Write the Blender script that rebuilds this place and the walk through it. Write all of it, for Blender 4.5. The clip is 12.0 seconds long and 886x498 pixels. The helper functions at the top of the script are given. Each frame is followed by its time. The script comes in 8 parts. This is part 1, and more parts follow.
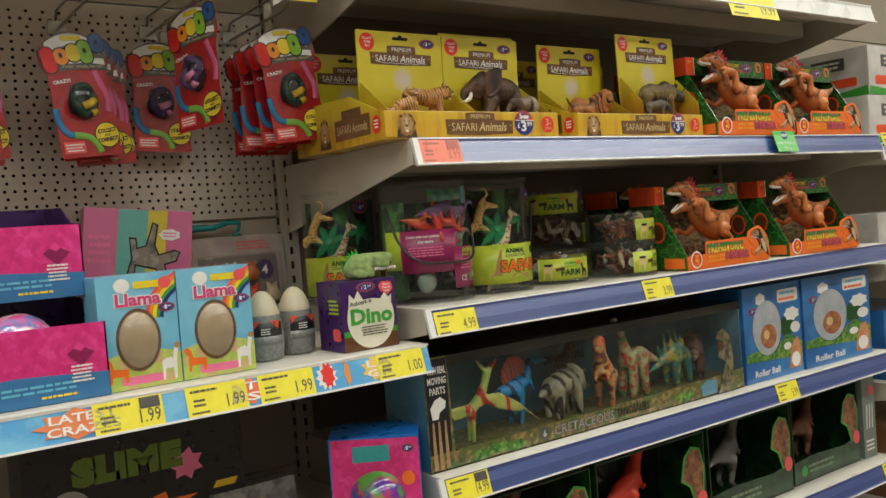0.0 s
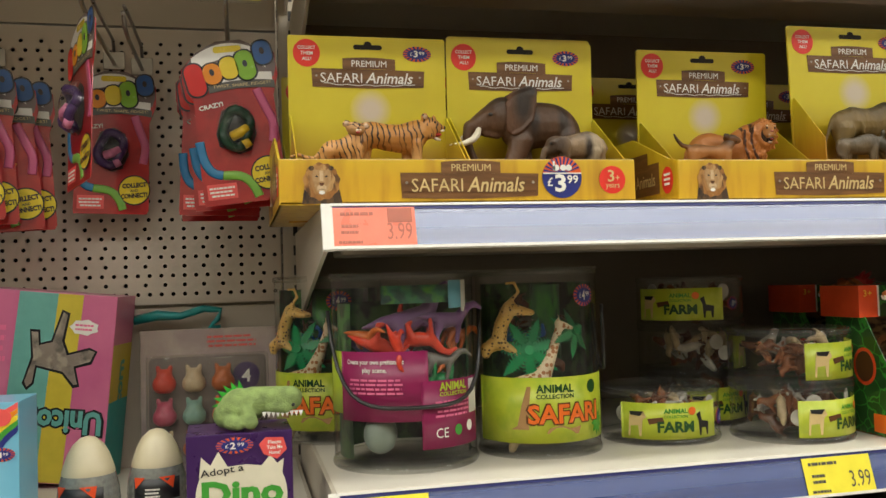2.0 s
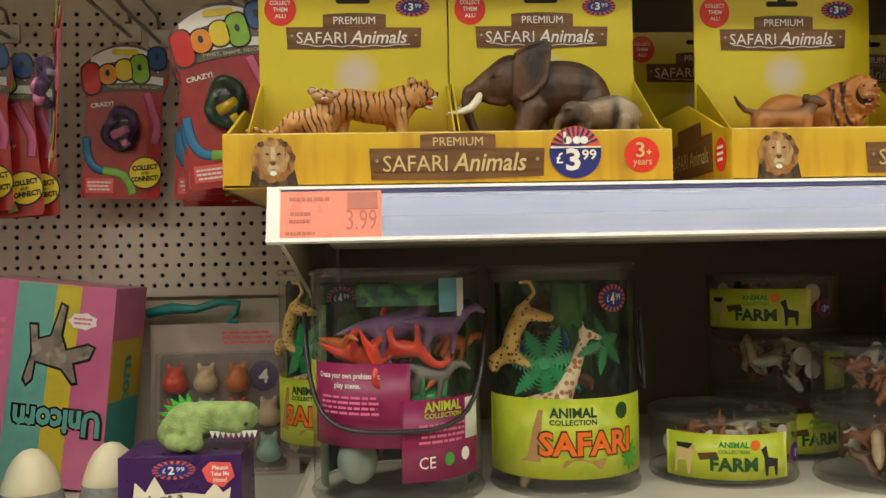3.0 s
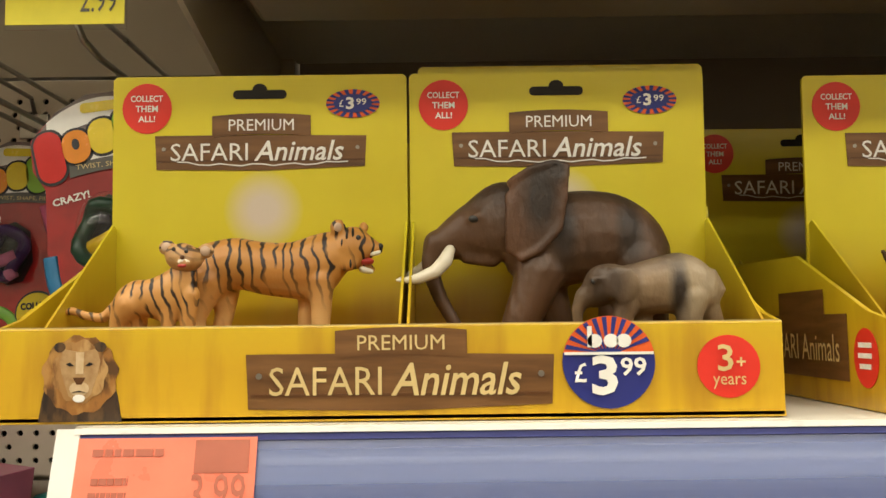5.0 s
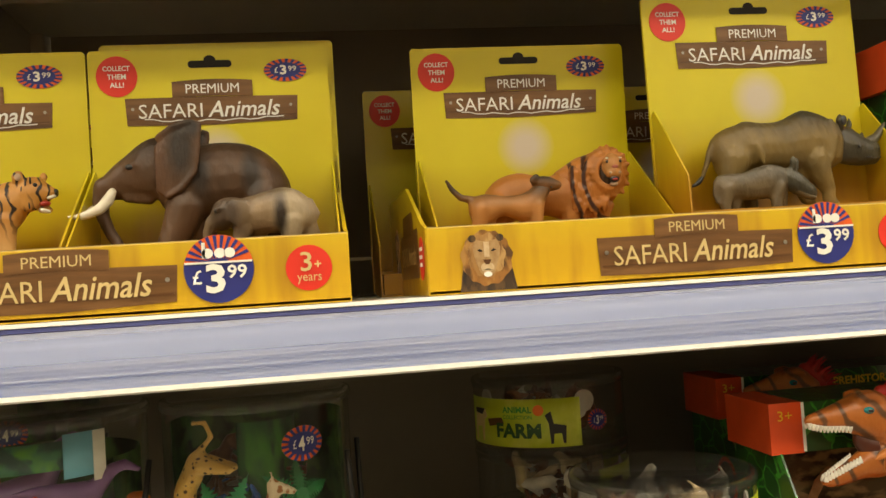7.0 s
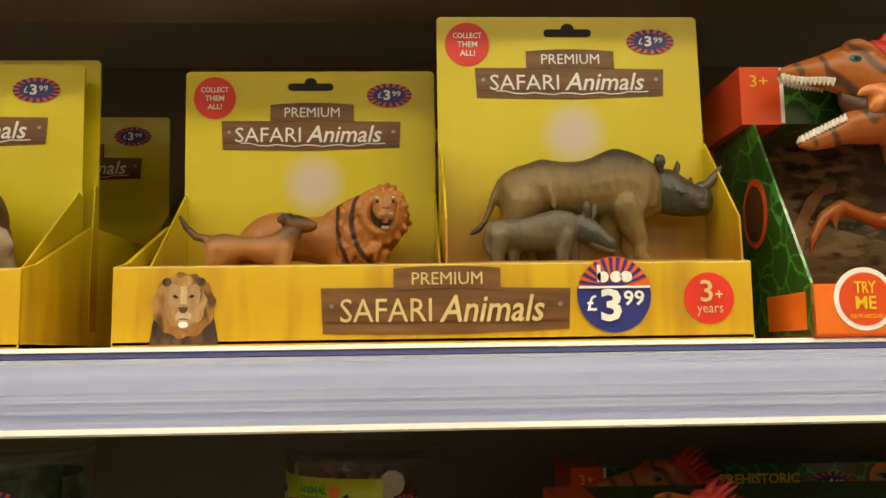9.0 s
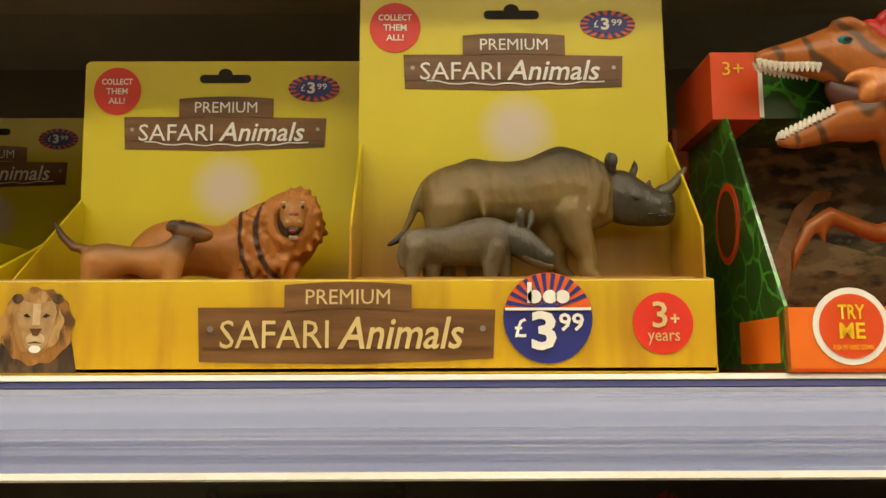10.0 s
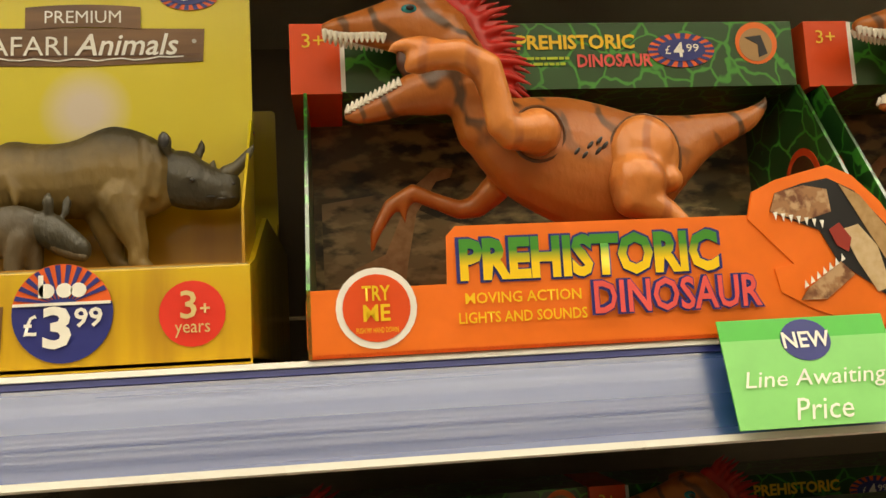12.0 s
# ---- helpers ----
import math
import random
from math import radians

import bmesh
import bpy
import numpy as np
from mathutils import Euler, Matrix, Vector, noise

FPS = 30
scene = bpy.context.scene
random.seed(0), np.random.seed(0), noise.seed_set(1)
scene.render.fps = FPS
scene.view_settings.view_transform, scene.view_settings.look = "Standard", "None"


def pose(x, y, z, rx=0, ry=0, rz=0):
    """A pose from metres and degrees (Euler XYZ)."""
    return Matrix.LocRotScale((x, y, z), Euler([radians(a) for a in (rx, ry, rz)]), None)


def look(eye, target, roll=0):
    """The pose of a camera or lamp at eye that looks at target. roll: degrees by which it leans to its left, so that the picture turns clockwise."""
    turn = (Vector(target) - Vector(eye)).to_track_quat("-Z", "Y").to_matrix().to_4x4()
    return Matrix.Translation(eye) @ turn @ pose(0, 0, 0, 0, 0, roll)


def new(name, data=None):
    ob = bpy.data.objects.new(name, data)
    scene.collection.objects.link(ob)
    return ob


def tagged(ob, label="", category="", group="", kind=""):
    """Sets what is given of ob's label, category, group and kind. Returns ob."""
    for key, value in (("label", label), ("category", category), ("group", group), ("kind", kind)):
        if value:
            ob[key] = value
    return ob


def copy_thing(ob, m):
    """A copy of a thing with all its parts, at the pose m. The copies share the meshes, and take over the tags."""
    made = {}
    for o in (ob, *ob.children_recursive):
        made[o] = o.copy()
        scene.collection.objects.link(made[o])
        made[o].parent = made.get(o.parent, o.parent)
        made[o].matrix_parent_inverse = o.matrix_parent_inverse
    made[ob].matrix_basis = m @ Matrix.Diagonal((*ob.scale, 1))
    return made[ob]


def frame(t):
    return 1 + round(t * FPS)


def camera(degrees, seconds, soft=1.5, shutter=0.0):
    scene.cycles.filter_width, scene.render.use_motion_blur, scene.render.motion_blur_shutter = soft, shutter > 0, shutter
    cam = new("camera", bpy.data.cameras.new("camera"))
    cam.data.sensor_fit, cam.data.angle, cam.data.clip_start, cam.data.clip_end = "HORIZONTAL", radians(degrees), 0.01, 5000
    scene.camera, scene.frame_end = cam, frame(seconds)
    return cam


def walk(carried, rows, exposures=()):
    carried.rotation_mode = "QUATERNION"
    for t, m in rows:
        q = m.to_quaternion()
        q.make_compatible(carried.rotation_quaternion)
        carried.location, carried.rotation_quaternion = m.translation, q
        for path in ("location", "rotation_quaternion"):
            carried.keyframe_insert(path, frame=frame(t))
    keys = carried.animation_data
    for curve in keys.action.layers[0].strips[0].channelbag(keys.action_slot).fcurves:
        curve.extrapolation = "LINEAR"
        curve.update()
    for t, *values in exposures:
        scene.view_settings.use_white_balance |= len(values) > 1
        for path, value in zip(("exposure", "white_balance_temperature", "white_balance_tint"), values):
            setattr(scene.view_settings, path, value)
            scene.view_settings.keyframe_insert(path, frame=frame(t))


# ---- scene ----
cam = camera(53.9, 12.0)
PATH = [
    (0, (-0.731, -1.535, 1.371), (0.429, 0.093, 1.31), -4.4),
    (0.5, (-0.483, -1.511, 1.39), (0.491, 0.235, 1.338), -2.2),
    (1, (-0.31, -1.473, 1.402), (0.467, 0.369, 1.374), -1.1),
    (1.5, (-0.187, -1.328, 1.424), (0.427, 0.575, 1.453), -1.4),
    (2, (-0.075, -1.24, 1.427), (0.378, 0.707, 1.502), -1.8),
    (2.5, (0.05, -1.192, 1.424), (0.293, 0.792, 1.49), -0.8),
    (3, (0.089, -1.112, 1.438), (0.203, 0.885, 1.479), -1.2),
    (3.5, (0.079, -0.984, 1.464), (0.17, 1.009, 1.599), -1.6),
    (3.7, (0.086, -0.939, 1.493), (0.171, 1.051, 1.676), -1.6),
    (5.3, (0.182, -0.828, 1.541), (0.168, 1.164, 1.72), -0.6),
    (5.5, (0.198, -0.845, 1.537), (0.193, 1.147, 1.711), -0.6),
    (6, (0.246, -0.895, 1.517), (0.249, 1.099, 1.675), -1.3),
    (6.5, (0.261, -0.943, 1.505), (0.377, 1.05, 1.629), -2.9),
    (7, (0.29, -0.973, 1.507), (0.577, 1.005, 1.589), -3.7),
    (7.5, (0.411, -0.984, 1.503), (0.728, 0.989, 1.589), -3.6),
    (7.7, (0.458, -0.985, 1.5), (0.749, 0.991, 1.601), -3.3),
    (9.3, (0.522, -0.881, 1.495), (0.591, 1.099, 1.747), -0.7),
    (9.5, (0.534, -0.869, 1.497), (0.607, 1.113, 1.754), -0.8),
    (10, (0.573, -0.831, 1.501), (0.584, 1.149, 1.782), -0.2),
    (10.5, (0.603, -0.794, 1.504), (0.582, 1.187, 1.776), -0.3),
    (11, (0.636, -0.796, 1.496), (0.667, 1.188, 1.742), -1.4),
    (11.5, (0.68, -0.806, 1.494), (0.832, 1.174, 1.731), -2.6),
    (12, (0.733, -0.814, 1.499), (0.98, 1.155, 1.744), -3.2),
]
walk(cam, [(t, look(eye, target, roll)) for t, eye, target, roll in PATH],
     exposures=[(0.0, -0.60, 5750, 10), (1.5, -0.68, 5800, 10), (2.0, -0.33, 5950, 10), (2.5, -0.26, 6150, 10), (3.0, -0.33, 6200, 10), (3.5, -0.20, 6250, 10), (5.5, -0.15, 6550, 9), (6.5, -0.18, 7000, 9), (7.5, -0.10, 7050, 9), (9.5, -0.28, 7200, 9), (12.0, -0.36, 7250, 8)])

# ---- world and lights ----
CEIL = 3.30
world = bpy.data.worlds.new("store_air")
world.use_nodes = True
world.node_tree.nodes["Background"].inputs[0].default_value = (0.9, 0.8, 0.62, 1)
world.node_tree.nodes["Background"].inputs[1].default_value = 0.03
scene.world = world
LIGHT_ROWS = (-0.95, -2.25, -3.15)
LIGHT_X = (-3.2, -1.75, -0.3, 1.15, 2.6, 4.05)
LIGHT_TINT = (1.0, 0.935, 0.79)
for ly in LIGHT_ROWS:
    for lx in LIGHT_X:
        d = bpy.data.lights.new("tube_light", "AREA")
        d.shape, d.size, d.size_y = "RECTANGLE", 1.38, 0.24
        d.energy, d.color = {-0.95: 11.0, -2.25: 14.5, -3.15: 5.0}[ly], LIGHT_TINT
        lamp = new("tube_light", d)
        lamp.matrix_world = pose(lx, ly, CEIL - 0.075)


# ---- materials ----
def shader(name):
    m = bpy.data.materials.new(name)
    m.use_nodes = True
    nt = m.node_tree
    return m, nt, nt.nodes["Principled BSDF"]


def node(nt, kind, **inputs):
    n = nt.nodes.new(kind)
    for k, v in inputs.items():
        n.inputs[k.replace("_", " ")].default_value = v
    return n


def mixer(nt, fac, a, b, blend="MIX"):
    """Colour mix; each of fac, a, b is a value or a socket."""
    m = nt.nodes.new("ShaderNodeMix")
    m.data_type, m.blend_type = "RGBA", blend
    for sock, v in ((m.inputs[0], fac), (m.inputs[6], a), (m.inputs[7], b)):
        if isinstance(v, bpy.types.NodeSocket):
            nt.links.new(v, sock)
        else:
            sock.default_value = v if not isinstance(v, tuple) else (*v, 1)[:4]
    return m.outputs[2]


def ramp(nt, sock, a, b, ca=0.0, cb=1.0):
    r = nt.nodes.new("ShaderNodeMapRange")
    nt.links.new(sock, r.inputs[0])
    for i, v in enumerate((a, b, ca, cb)):
        r.inputs[i + 1].default_value = v
    return r.outputs[0]


def coords(nt, scale=(1, 1, 1), shift=(0, 0, 0)):
    c = nt.nodes.new("ShaderNodeTexCoord")
    m = nt.nodes.new("ShaderNodeMapping")
    nt.links.new(c.outputs["Object"], m.inputs[0])
    m.inputs["Scale"].default_value = scale
    m.inputs["Location"].default_value = shift
    return m.outputs[0]


def grain(nt, scale=40.0, stretch=(1, 1, 1), detail=4.0):
    n = node(nt, "ShaderNodeTexNoise", Scale=scale, Detail=detail)
    nt.links.new(coords(nt, stretch), n.inputs["Vector"])
    return n.outputs["Fac"]


def relief(nt, p, sock, strength=0.2, dist=0.001):
    b = node(nt, "ShaderNodeBump", Strength=strength, Distance=dist)
    nt.links.new(sock, b.inputs["Height"])
    nt.links.new(b.outputs[0], p.inputs["Normal"])


def paint(name, col, rough=0.5, vary=0.12, scale=30.0, bump=0.05, metal=0.0, coat=0.0, stretch=(1, 1, 1), fine=260.0):
    """A plain surface with variation at two scales and fine relief."""
    m, nt, p = shader(name)
    big, small = grain(nt, scale, stretch), grain(nt, fine, stretch, 2.0)
    dark = tuple(c * (1 - vary * 1.6) for c in col)
    light = tuple(min(1.0, c * (1 + vary * 0.6)) for c in col)
    base = mixer(nt, ramp(nt, big, 0.3, 0.7), dark, light)
    base = mixer(nt, ramp(nt, small, 0.35, 0.75, 0, vary * 0.7), base, tuple(c * 0.72 for c in col))
    nt.links.new(base, p.inputs["Base Color"])
    nt.links.new(ramp(nt, big, 0.3, 0.7, rough * 0.85, min(1, rough * 1.15)), p.inputs["Roughness"])
    p.inputs["Metallic"].default_value = metal
    p.inputs["Coat Weight"].default_value = coat
    p.inputs["Coat Roughness"].default_value = 0.12
    relief(nt, p, small, bump)
    return m


def ink(name, col, rough=0.38):
    """Printing ink on coated card."""
    return paint(name, col, rough, 0.05, 60, 0.02)


def film(name, tint=(1, 1, 1), rough=0.05, ior=1.45, haze=0.0):
    """Thin clear plastic: see-through with a glossy coat."""
    m, nt, p = shader(name)
    nt.nodes.remove(p)
    out = nt.nodes["Material Output"]
    tr = node(nt, "ShaderNodeBsdfTransparent", Color=(*tint, 1))
    gl = node(nt, "ShaderNodeBsdfGlossy", Roughness=rough)
    lw = node(nt, "ShaderNodeLayerWeight", Blend=0.5)
    fr = node(nt, "ShaderNodeMath")
    fr.operation = "POWER"
    fr.inputs[1].default_value = 4.0
    nt.links.new(lw.outputs["Facing"], fr.inputs[0])
    b = node(nt, "ShaderNodeBump", Strength=0.4, Distance=0.002)
    nt.links.new(grain(nt, 26.0, (1, 1, 0.16), 2.0), b.inputs["Height"])
    nt.links.new(b.outputs[0], gl.inputs["Normal"])
    nt.links.new(b.outputs[0], lw.inputs["Normal"])
    mx = nt.nodes.new("ShaderNodeMixShader")
    nt.links.new(ramp(nt, fr.outputs[0], 0.0, 1.0, (ior - 1) ** 2 / (ior + 1) ** 2, 0.85), mx.inputs[0])
    nt.links.new(tr.outputs[0], mx.inputs[1])
    nt.links.new(gl.outputs[0], mx.inputs[2])
    last = mx.outputs[0]
    if haze:
        df = node(nt, "ShaderNodeBsdfDiffuse", Color=(0.8, 0.8, 0.78, 1))
        m2 = nt.nodes.new("ShaderNodeMixShader")
        m2.inputs[0].default_value = haze
        nt.links.new(last, m2.inputs[1])
        nt.links.new(df.outputs[0], m2.inputs[2])
        last = m2.outputs[0]
    nt.links.new(last, out.inputs["Surface"])
    return m


def spot(nt, centre, radius, squash=(1, 1, 1)):
    """1 inside a soft round patch of print at a place of the object, 0 outside it."""
    c = coords(nt, squash, tuple(-a * b for a, b in zip(centre, squash)))
    v = nt.nodes.new("ShaderNodeVectorMath")
    v.operation = "LENGTH"
    nt.links.new(c, v.inputs[0])
    return ramp(nt, v.outputs["Value"], radius * 1.5, radius * 0.5)


def axis(nt, which, a, b):
    """0 to 1 along one axis of the object."""
    s = nt.nodes.new("ShaderNodeSeparateXYZ")
    nt.links.new(coords(nt), s.inputs[0])
    return ramp(nt, s.outputs[which], a, b)


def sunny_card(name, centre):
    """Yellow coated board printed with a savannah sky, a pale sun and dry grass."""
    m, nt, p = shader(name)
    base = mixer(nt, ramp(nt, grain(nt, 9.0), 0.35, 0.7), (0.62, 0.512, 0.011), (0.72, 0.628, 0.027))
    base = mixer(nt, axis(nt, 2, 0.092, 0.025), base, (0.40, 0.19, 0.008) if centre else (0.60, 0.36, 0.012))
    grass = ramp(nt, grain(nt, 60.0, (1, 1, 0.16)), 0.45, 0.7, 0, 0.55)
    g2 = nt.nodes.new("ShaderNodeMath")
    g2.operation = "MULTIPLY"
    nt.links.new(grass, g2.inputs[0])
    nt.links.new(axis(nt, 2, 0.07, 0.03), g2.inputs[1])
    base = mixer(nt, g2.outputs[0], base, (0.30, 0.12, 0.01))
    if centre:
        base = mixer(nt, spot(nt, centre, 0.0150), base, (0.66, 0.57, 0.46))
    nt.links.new(base, p.inputs["Base Color"])
    p.inputs["Roughness"].default_value = 0.34
    p.inputs["Coat Weight"].default_value = 0.5
    p.inputs["Coat Roughness"].default_value = 0.16
    relief(nt, p, grain(nt, 14.0), 0.12, 0.003)
    return m


def two_tone(name, low, high, z0, z1):
    """Ink that runs from one colour to another up the print."""
    m, nt, p = shader(name)
    nt.links.new(mixer(nt, axis(nt, 2, z0, z1), low, high), p.inputs["Base Color"])
    p.inputs["Roughness"].default_value = 0.35
    return m


def mottled(name, cols, scale=20.0, rough=0.4, stretch=(1, 1, 1), bump=0.1, sharp=0.08, coat=0.0):
    """Several colours in patches, as on a printed scene or a painted figure."""
    m, nt, p = shader(name)
    base = cols[0]
    for i, c in enumerate(cols[1:]):
        n = node(nt, "ShaderNodeTexNoise", Scale=scale * (1 + 0.37 * i), Detail=5.0)
        nt.links.new(coords(nt, stretch, (3.1 * i, 1.7 * i, 0.9 * i)), n.inputs["Vector"])
        base = mixer(nt, ramp(nt, n.outputs["Fac"], 0.52 - sharp / 2, 0.52 + sharp), base, c)
    nt.links.new(base, p.inputs["Base Color"])
    p.inputs["Roughness"].default_value = rough
    p.inputs["Coat Weight"].default_value = coat
    relief(nt, p, grain(nt, 120.0), bump)
    return m


def hide(name, base_a, base_b, dark=None, bands=0.0, spots=0.0, turn=(0, 0, 0), rough=0.45, low=None, lowz=(0.0, 0.03), wrinkle=0.35, width=0.4,
         high=None, highz=(0.05, 0.06), stripez=None, warp=7.5, folds=0.0, rings=(), patches=()):
    """A toy animal's painted skin: mottling, a brushed back and belly, optional stripes, spots, rings and sprayed patches, with folds in the skin."""
    m, nt, p = shader(name)
    soft = grain(nt, 45.0)
    base = mixer(nt, ramp(nt, soft, 0.35, 0.65), base_a, base_b)

    def wavy(which, a, b):
        """The height, made uneven by the mottling."""
        add = nt.nodes.new("ShaderNodeMath")
        add.operation = "MULTIPLY_ADD"
        nt.links.new(soft, add.inputs[0])
        add.inputs[1].default_value, add.inputs[2].default_value = 0.9, -0.45
        both = nt.nodes.new("ShaderNodeMath")
        both.use_clamp = True
        nt.links.new(axis(nt, which, a, b), both.inputs[0])
        nt.links.new(add.outputs[0], both.inputs[1])
        return both.outputs[0]
    if low:
        base = mixer(nt, axis(nt, 2, lowz[1], lowz[0]), base, low)
    if high:
        base = mixer(nt, wavy(2, *highz), base, high)
    for centre, radius, squash, col in patches:
        base = mixer(nt, spot(nt, centre, radius, squash), base, col)
    if bands:
        w = node(nt, "ShaderNodeTexWave", Scale=bands, Distortion=warp, Detail=2.5)
        w.inputs["Detail Scale"].default_value = 1.2
        c = coords(nt)
        mp = nt.nodes.new("ShaderNodeMapping")
        mp.inputs["Rotation"].default_value = tuple(radians(a) for a in turn)
        nt.links.new(c, mp.inputs[0])
        nt.links.new(mp.outputs[0], w.inputs["Vector"])
        cut = nt.nodes.new("ShaderNodeMath")
        cut.operation = "MULTIPLY"
        nt.links.new(ramp(nt, w.outputs["Fac"], width, width - 0.16), cut.inputs[0])
        nt.links.new(ramp(nt, grain(nt, 75.0, (1, 1, 0.6), 2.0), 0.36, 0.46), cut.inputs[1])
        mask = cut.outputs[0]
        if stripez:
            fade = nt.nodes.new("ShaderNodeMath")
            fade.operation = "MULTIPLY"
            nt.links.new(mask, fade.inputs[0])
            nt.links.new(wavy(2, *stripez), fade.inputs[1])
            mask = fade.outputs[0]
        base = mixer(nt, mask, base, dark)
    for centre, radius, half, squash in rings:
        c = coords(nt, squash, tuple(-a * b for a, b in zip(centre, squash)))
        v = nt.nodes.new("ShaderNodeVectorMath")
        v.operation = "LENGTH"
        nt.links.new(c, v.inputs[0])
        jit = nt.nodes.new("ShaderNodeMath")
        jit.operation = "MULTIPLY_ADD"
        nt.links.new(grain(nt, 160.0), jit.inputs[0])
        jit.inputs[1].default_value = half * 1.6
        nt.links.new(v.outputs["Value"], jit.inputs[2])
        off = nt.nodes.new("ShaderNodeMath")
        off.operation = "SUBTRACT"
        nt.links.new(jit.outputs[0], off.inputs[0])
        off.inputs[1].default_value = radius + half * 0.8
        gap = nt.nodes.new("ShaderNodeMath")
        gap.operation = "ABSOLUTE"
        nt.links.new(off.outputs[0], gap.inputs[0])
        base = mixer(nt, ramp(nt, gap.outputs[0], half, half * 0.5), base, dark)
    if spots:
        v = node(nt, "ShaderNodeTexVoronoi", Scale=spots)
        nt.links.new(coords(nt), v.inputs["Vector"])
        base = mixer(nt, ramp(nt, v.outputs["Distance"], width, width - 0.1), base, dark)
    nt.links.new(base, p.inputs["Base Color"])
    p.inputs["Roughness"].default_value = rough
    p.inputs["Subsurface Weight"].default_value = 0.0
    rough_skin = grain(nt, 190.0, (1, 1, 0.5))
    if folds:
        w = node(nt, "ShaderNodeTexWave", Scale=folds, Distortion=9.0, Detail=2.0)
        nt.links.new(coords(nt), w.inputs["Vector"])
        add = nt.nodes.new("ShaderNodeMath")
        nt.links.new(rough_skin, add.inputs[0])
        nt.links.new(ramp(nt, w.outputs["Fac"], 0.0, 1.0, 0.0, 0.30), add.inputs[1])
        rough_skin = add.outputs[0]
    relief(nt, p, rough_skin, wrinkle, 0.002)
    return m


CREAM = paint("cream_powder_coat", (0.52, 0.465, 0.37), 0.42, 0.05, 6, 0.06)
# Darker than CREAM: the shade inside the bays is put into this colour.
SHADED_PANEL = paint("shaded_back_panel", (0.28, 0.24, 0.175), 0.5, 0.08, 5, 0.05)
PEG = paint("pegboard_cream", (0.60, 0.53, 0.43), 0.45, 0.05, 5, 0.06)
# Near-black colour that stands in for the shade seen through holes.
HOLE_SHADE = paint("hole_shade", (0.02, 0.017, 0.013), 0.8, 0.1)
WHITE = paint("white_plastic", (0.78, 0.76, 0.70), 0.3, 0.04, 20, 0.03)
STEEL = paint("zinc_wire", (0.42, 0.40, 0.36), 0.32, 0.1, 50, 0.05, metal=0.9)
BLACK = paint("black_plastic", (0.026, 0.025, 0.025), 0.35, 0.2, 30, 0.1)
FLOOR = mottled("vinyl_floor", [(0.56, 0.53, 0.47), (0.50, 0.47, 0.42), (0.60, 0.57, 0.51)], 6.0, 0.3, bump=0.05)
CEILING = paint("ceiling_tile", (0.62, 0.60, 0.55), 0.9, 0.1, 8, 0.3)
YEL = ink("ticket_yellow", (0.87, 0.77, 0.04))
GREY_INK = ink("grey_ink", (0.09, 0.085, 0.07))
BLACK_INK = ink("black_ink", (0.012, 0.012, 0.014))
WHITE_INK = ink("white_ink", (0.84, 0.82, 0.76))
CREAM_INK = ink("cream_ink", (0.66, 0.50, 0.22))
RED = ink("red_ink", (0.72, 0.035, 0.02))
FLAME = ink("flame_ink", (0.80, 0.12, 0.02))
NAVY = ink("navy_ink", (0.022, 0.03, 0.20))
ORANGE = ink("orange_ink", (0.85, 0.17, 0.015))
LIME = ink("lime_ink", (0.46, 0.60, 0.03))
PURPLE = ink("purple_ink", (0.045, 0.012, 0.11))
PLUM = ink("plum_ink", (0.26, 0.012, 0.085))
PINK = ink("pink_ink", (0.80, 0.18, 0.34))
GREEN = ink("green_ink", (0.06, 0.32, 0.035))
DKGREEN = ink("dark_green_ink", (0.014, 0.075, 0.014))
SKYBLUE = ink("sky_blue_ink", (0.16, 0.48, 0.66))
TEAL = ink("teal_ink", (0.05, 0.34, 0.33))
BROWN = ink("brown_ink", (0.11, 0.042, 0.012))
TAN = ink("tan_ink", (0.42, 0.24, 0.09))
WOOD_INK = mottled("printed_plank", [(0.155, 0.07, 0.022), (0.085, 0.036, 0.012), (0.21, 0.10, 0.035)], 16, 0.32, (1, 1, 9), 0.05, 0.2, 0.3)
CLEAR = film("clear_plastic", (0.97, 0.98, 0.96), 0.05, haze=0.012)
BLISTER = film("blister_plastic", (0.95, 0.95, 0.93), 0.08, haze=0.02)


def strip_blue(name, col):
    """Ticket rail insert under a clear glossy cover, streaked along its length."""
    m, nt, p = shader(name)
    streak = grain(nt, 1.4, (0.45, 70, 70), 3.5)
    nt.links.new(mixer(nt, ramp(nt, streak, 0.35, 0.7), col, tuple(min(1, c * 1.25 + 0.01) for c in col)), p.inputs["Base Color"])
    p.inputs["Roughness"].default_value = 0.5
    p.inputs["Coat Weight"].default_value = 1.0
    p.inputs["Coat IOR"].default_value = 2.4
    nt.links.new(ramp(nt, streak, 0.3, 0.7, 0.18, 0.34), p.inputs["Coat Roughness"])
    b = node(nt, "ShaderNodeBump", Strength=0.13, Distance=0.002)
    nt.links.new(grain(nt, 1.0, (0.3, 120, 120), 3.0), b.inputs["Height"])
    nt.links.new(b.outputs[0], p.inputs["Coat Normal"])
    return m


STRIP = strip_blue("ticket_rail_blue", (0.006, 0.040, 0.205))


# ---- builders ----
def empty(name, m, label="", category="", group="", kind=""):
    ob = new(name)
    ob.empty_display_size = 0.02
    ob.matrix_world = m
    return tagged(ob, label, category, group, kind)


def part(name, bm, material, parent=None, label="", smooth=False):
    me = bpy.data.meshes.new(name)
    bm.to_mesh(me)
    bm.free()
    if smooth:
        me.shade_smooth()
    return part_mesh(name, me, material, parent, label)


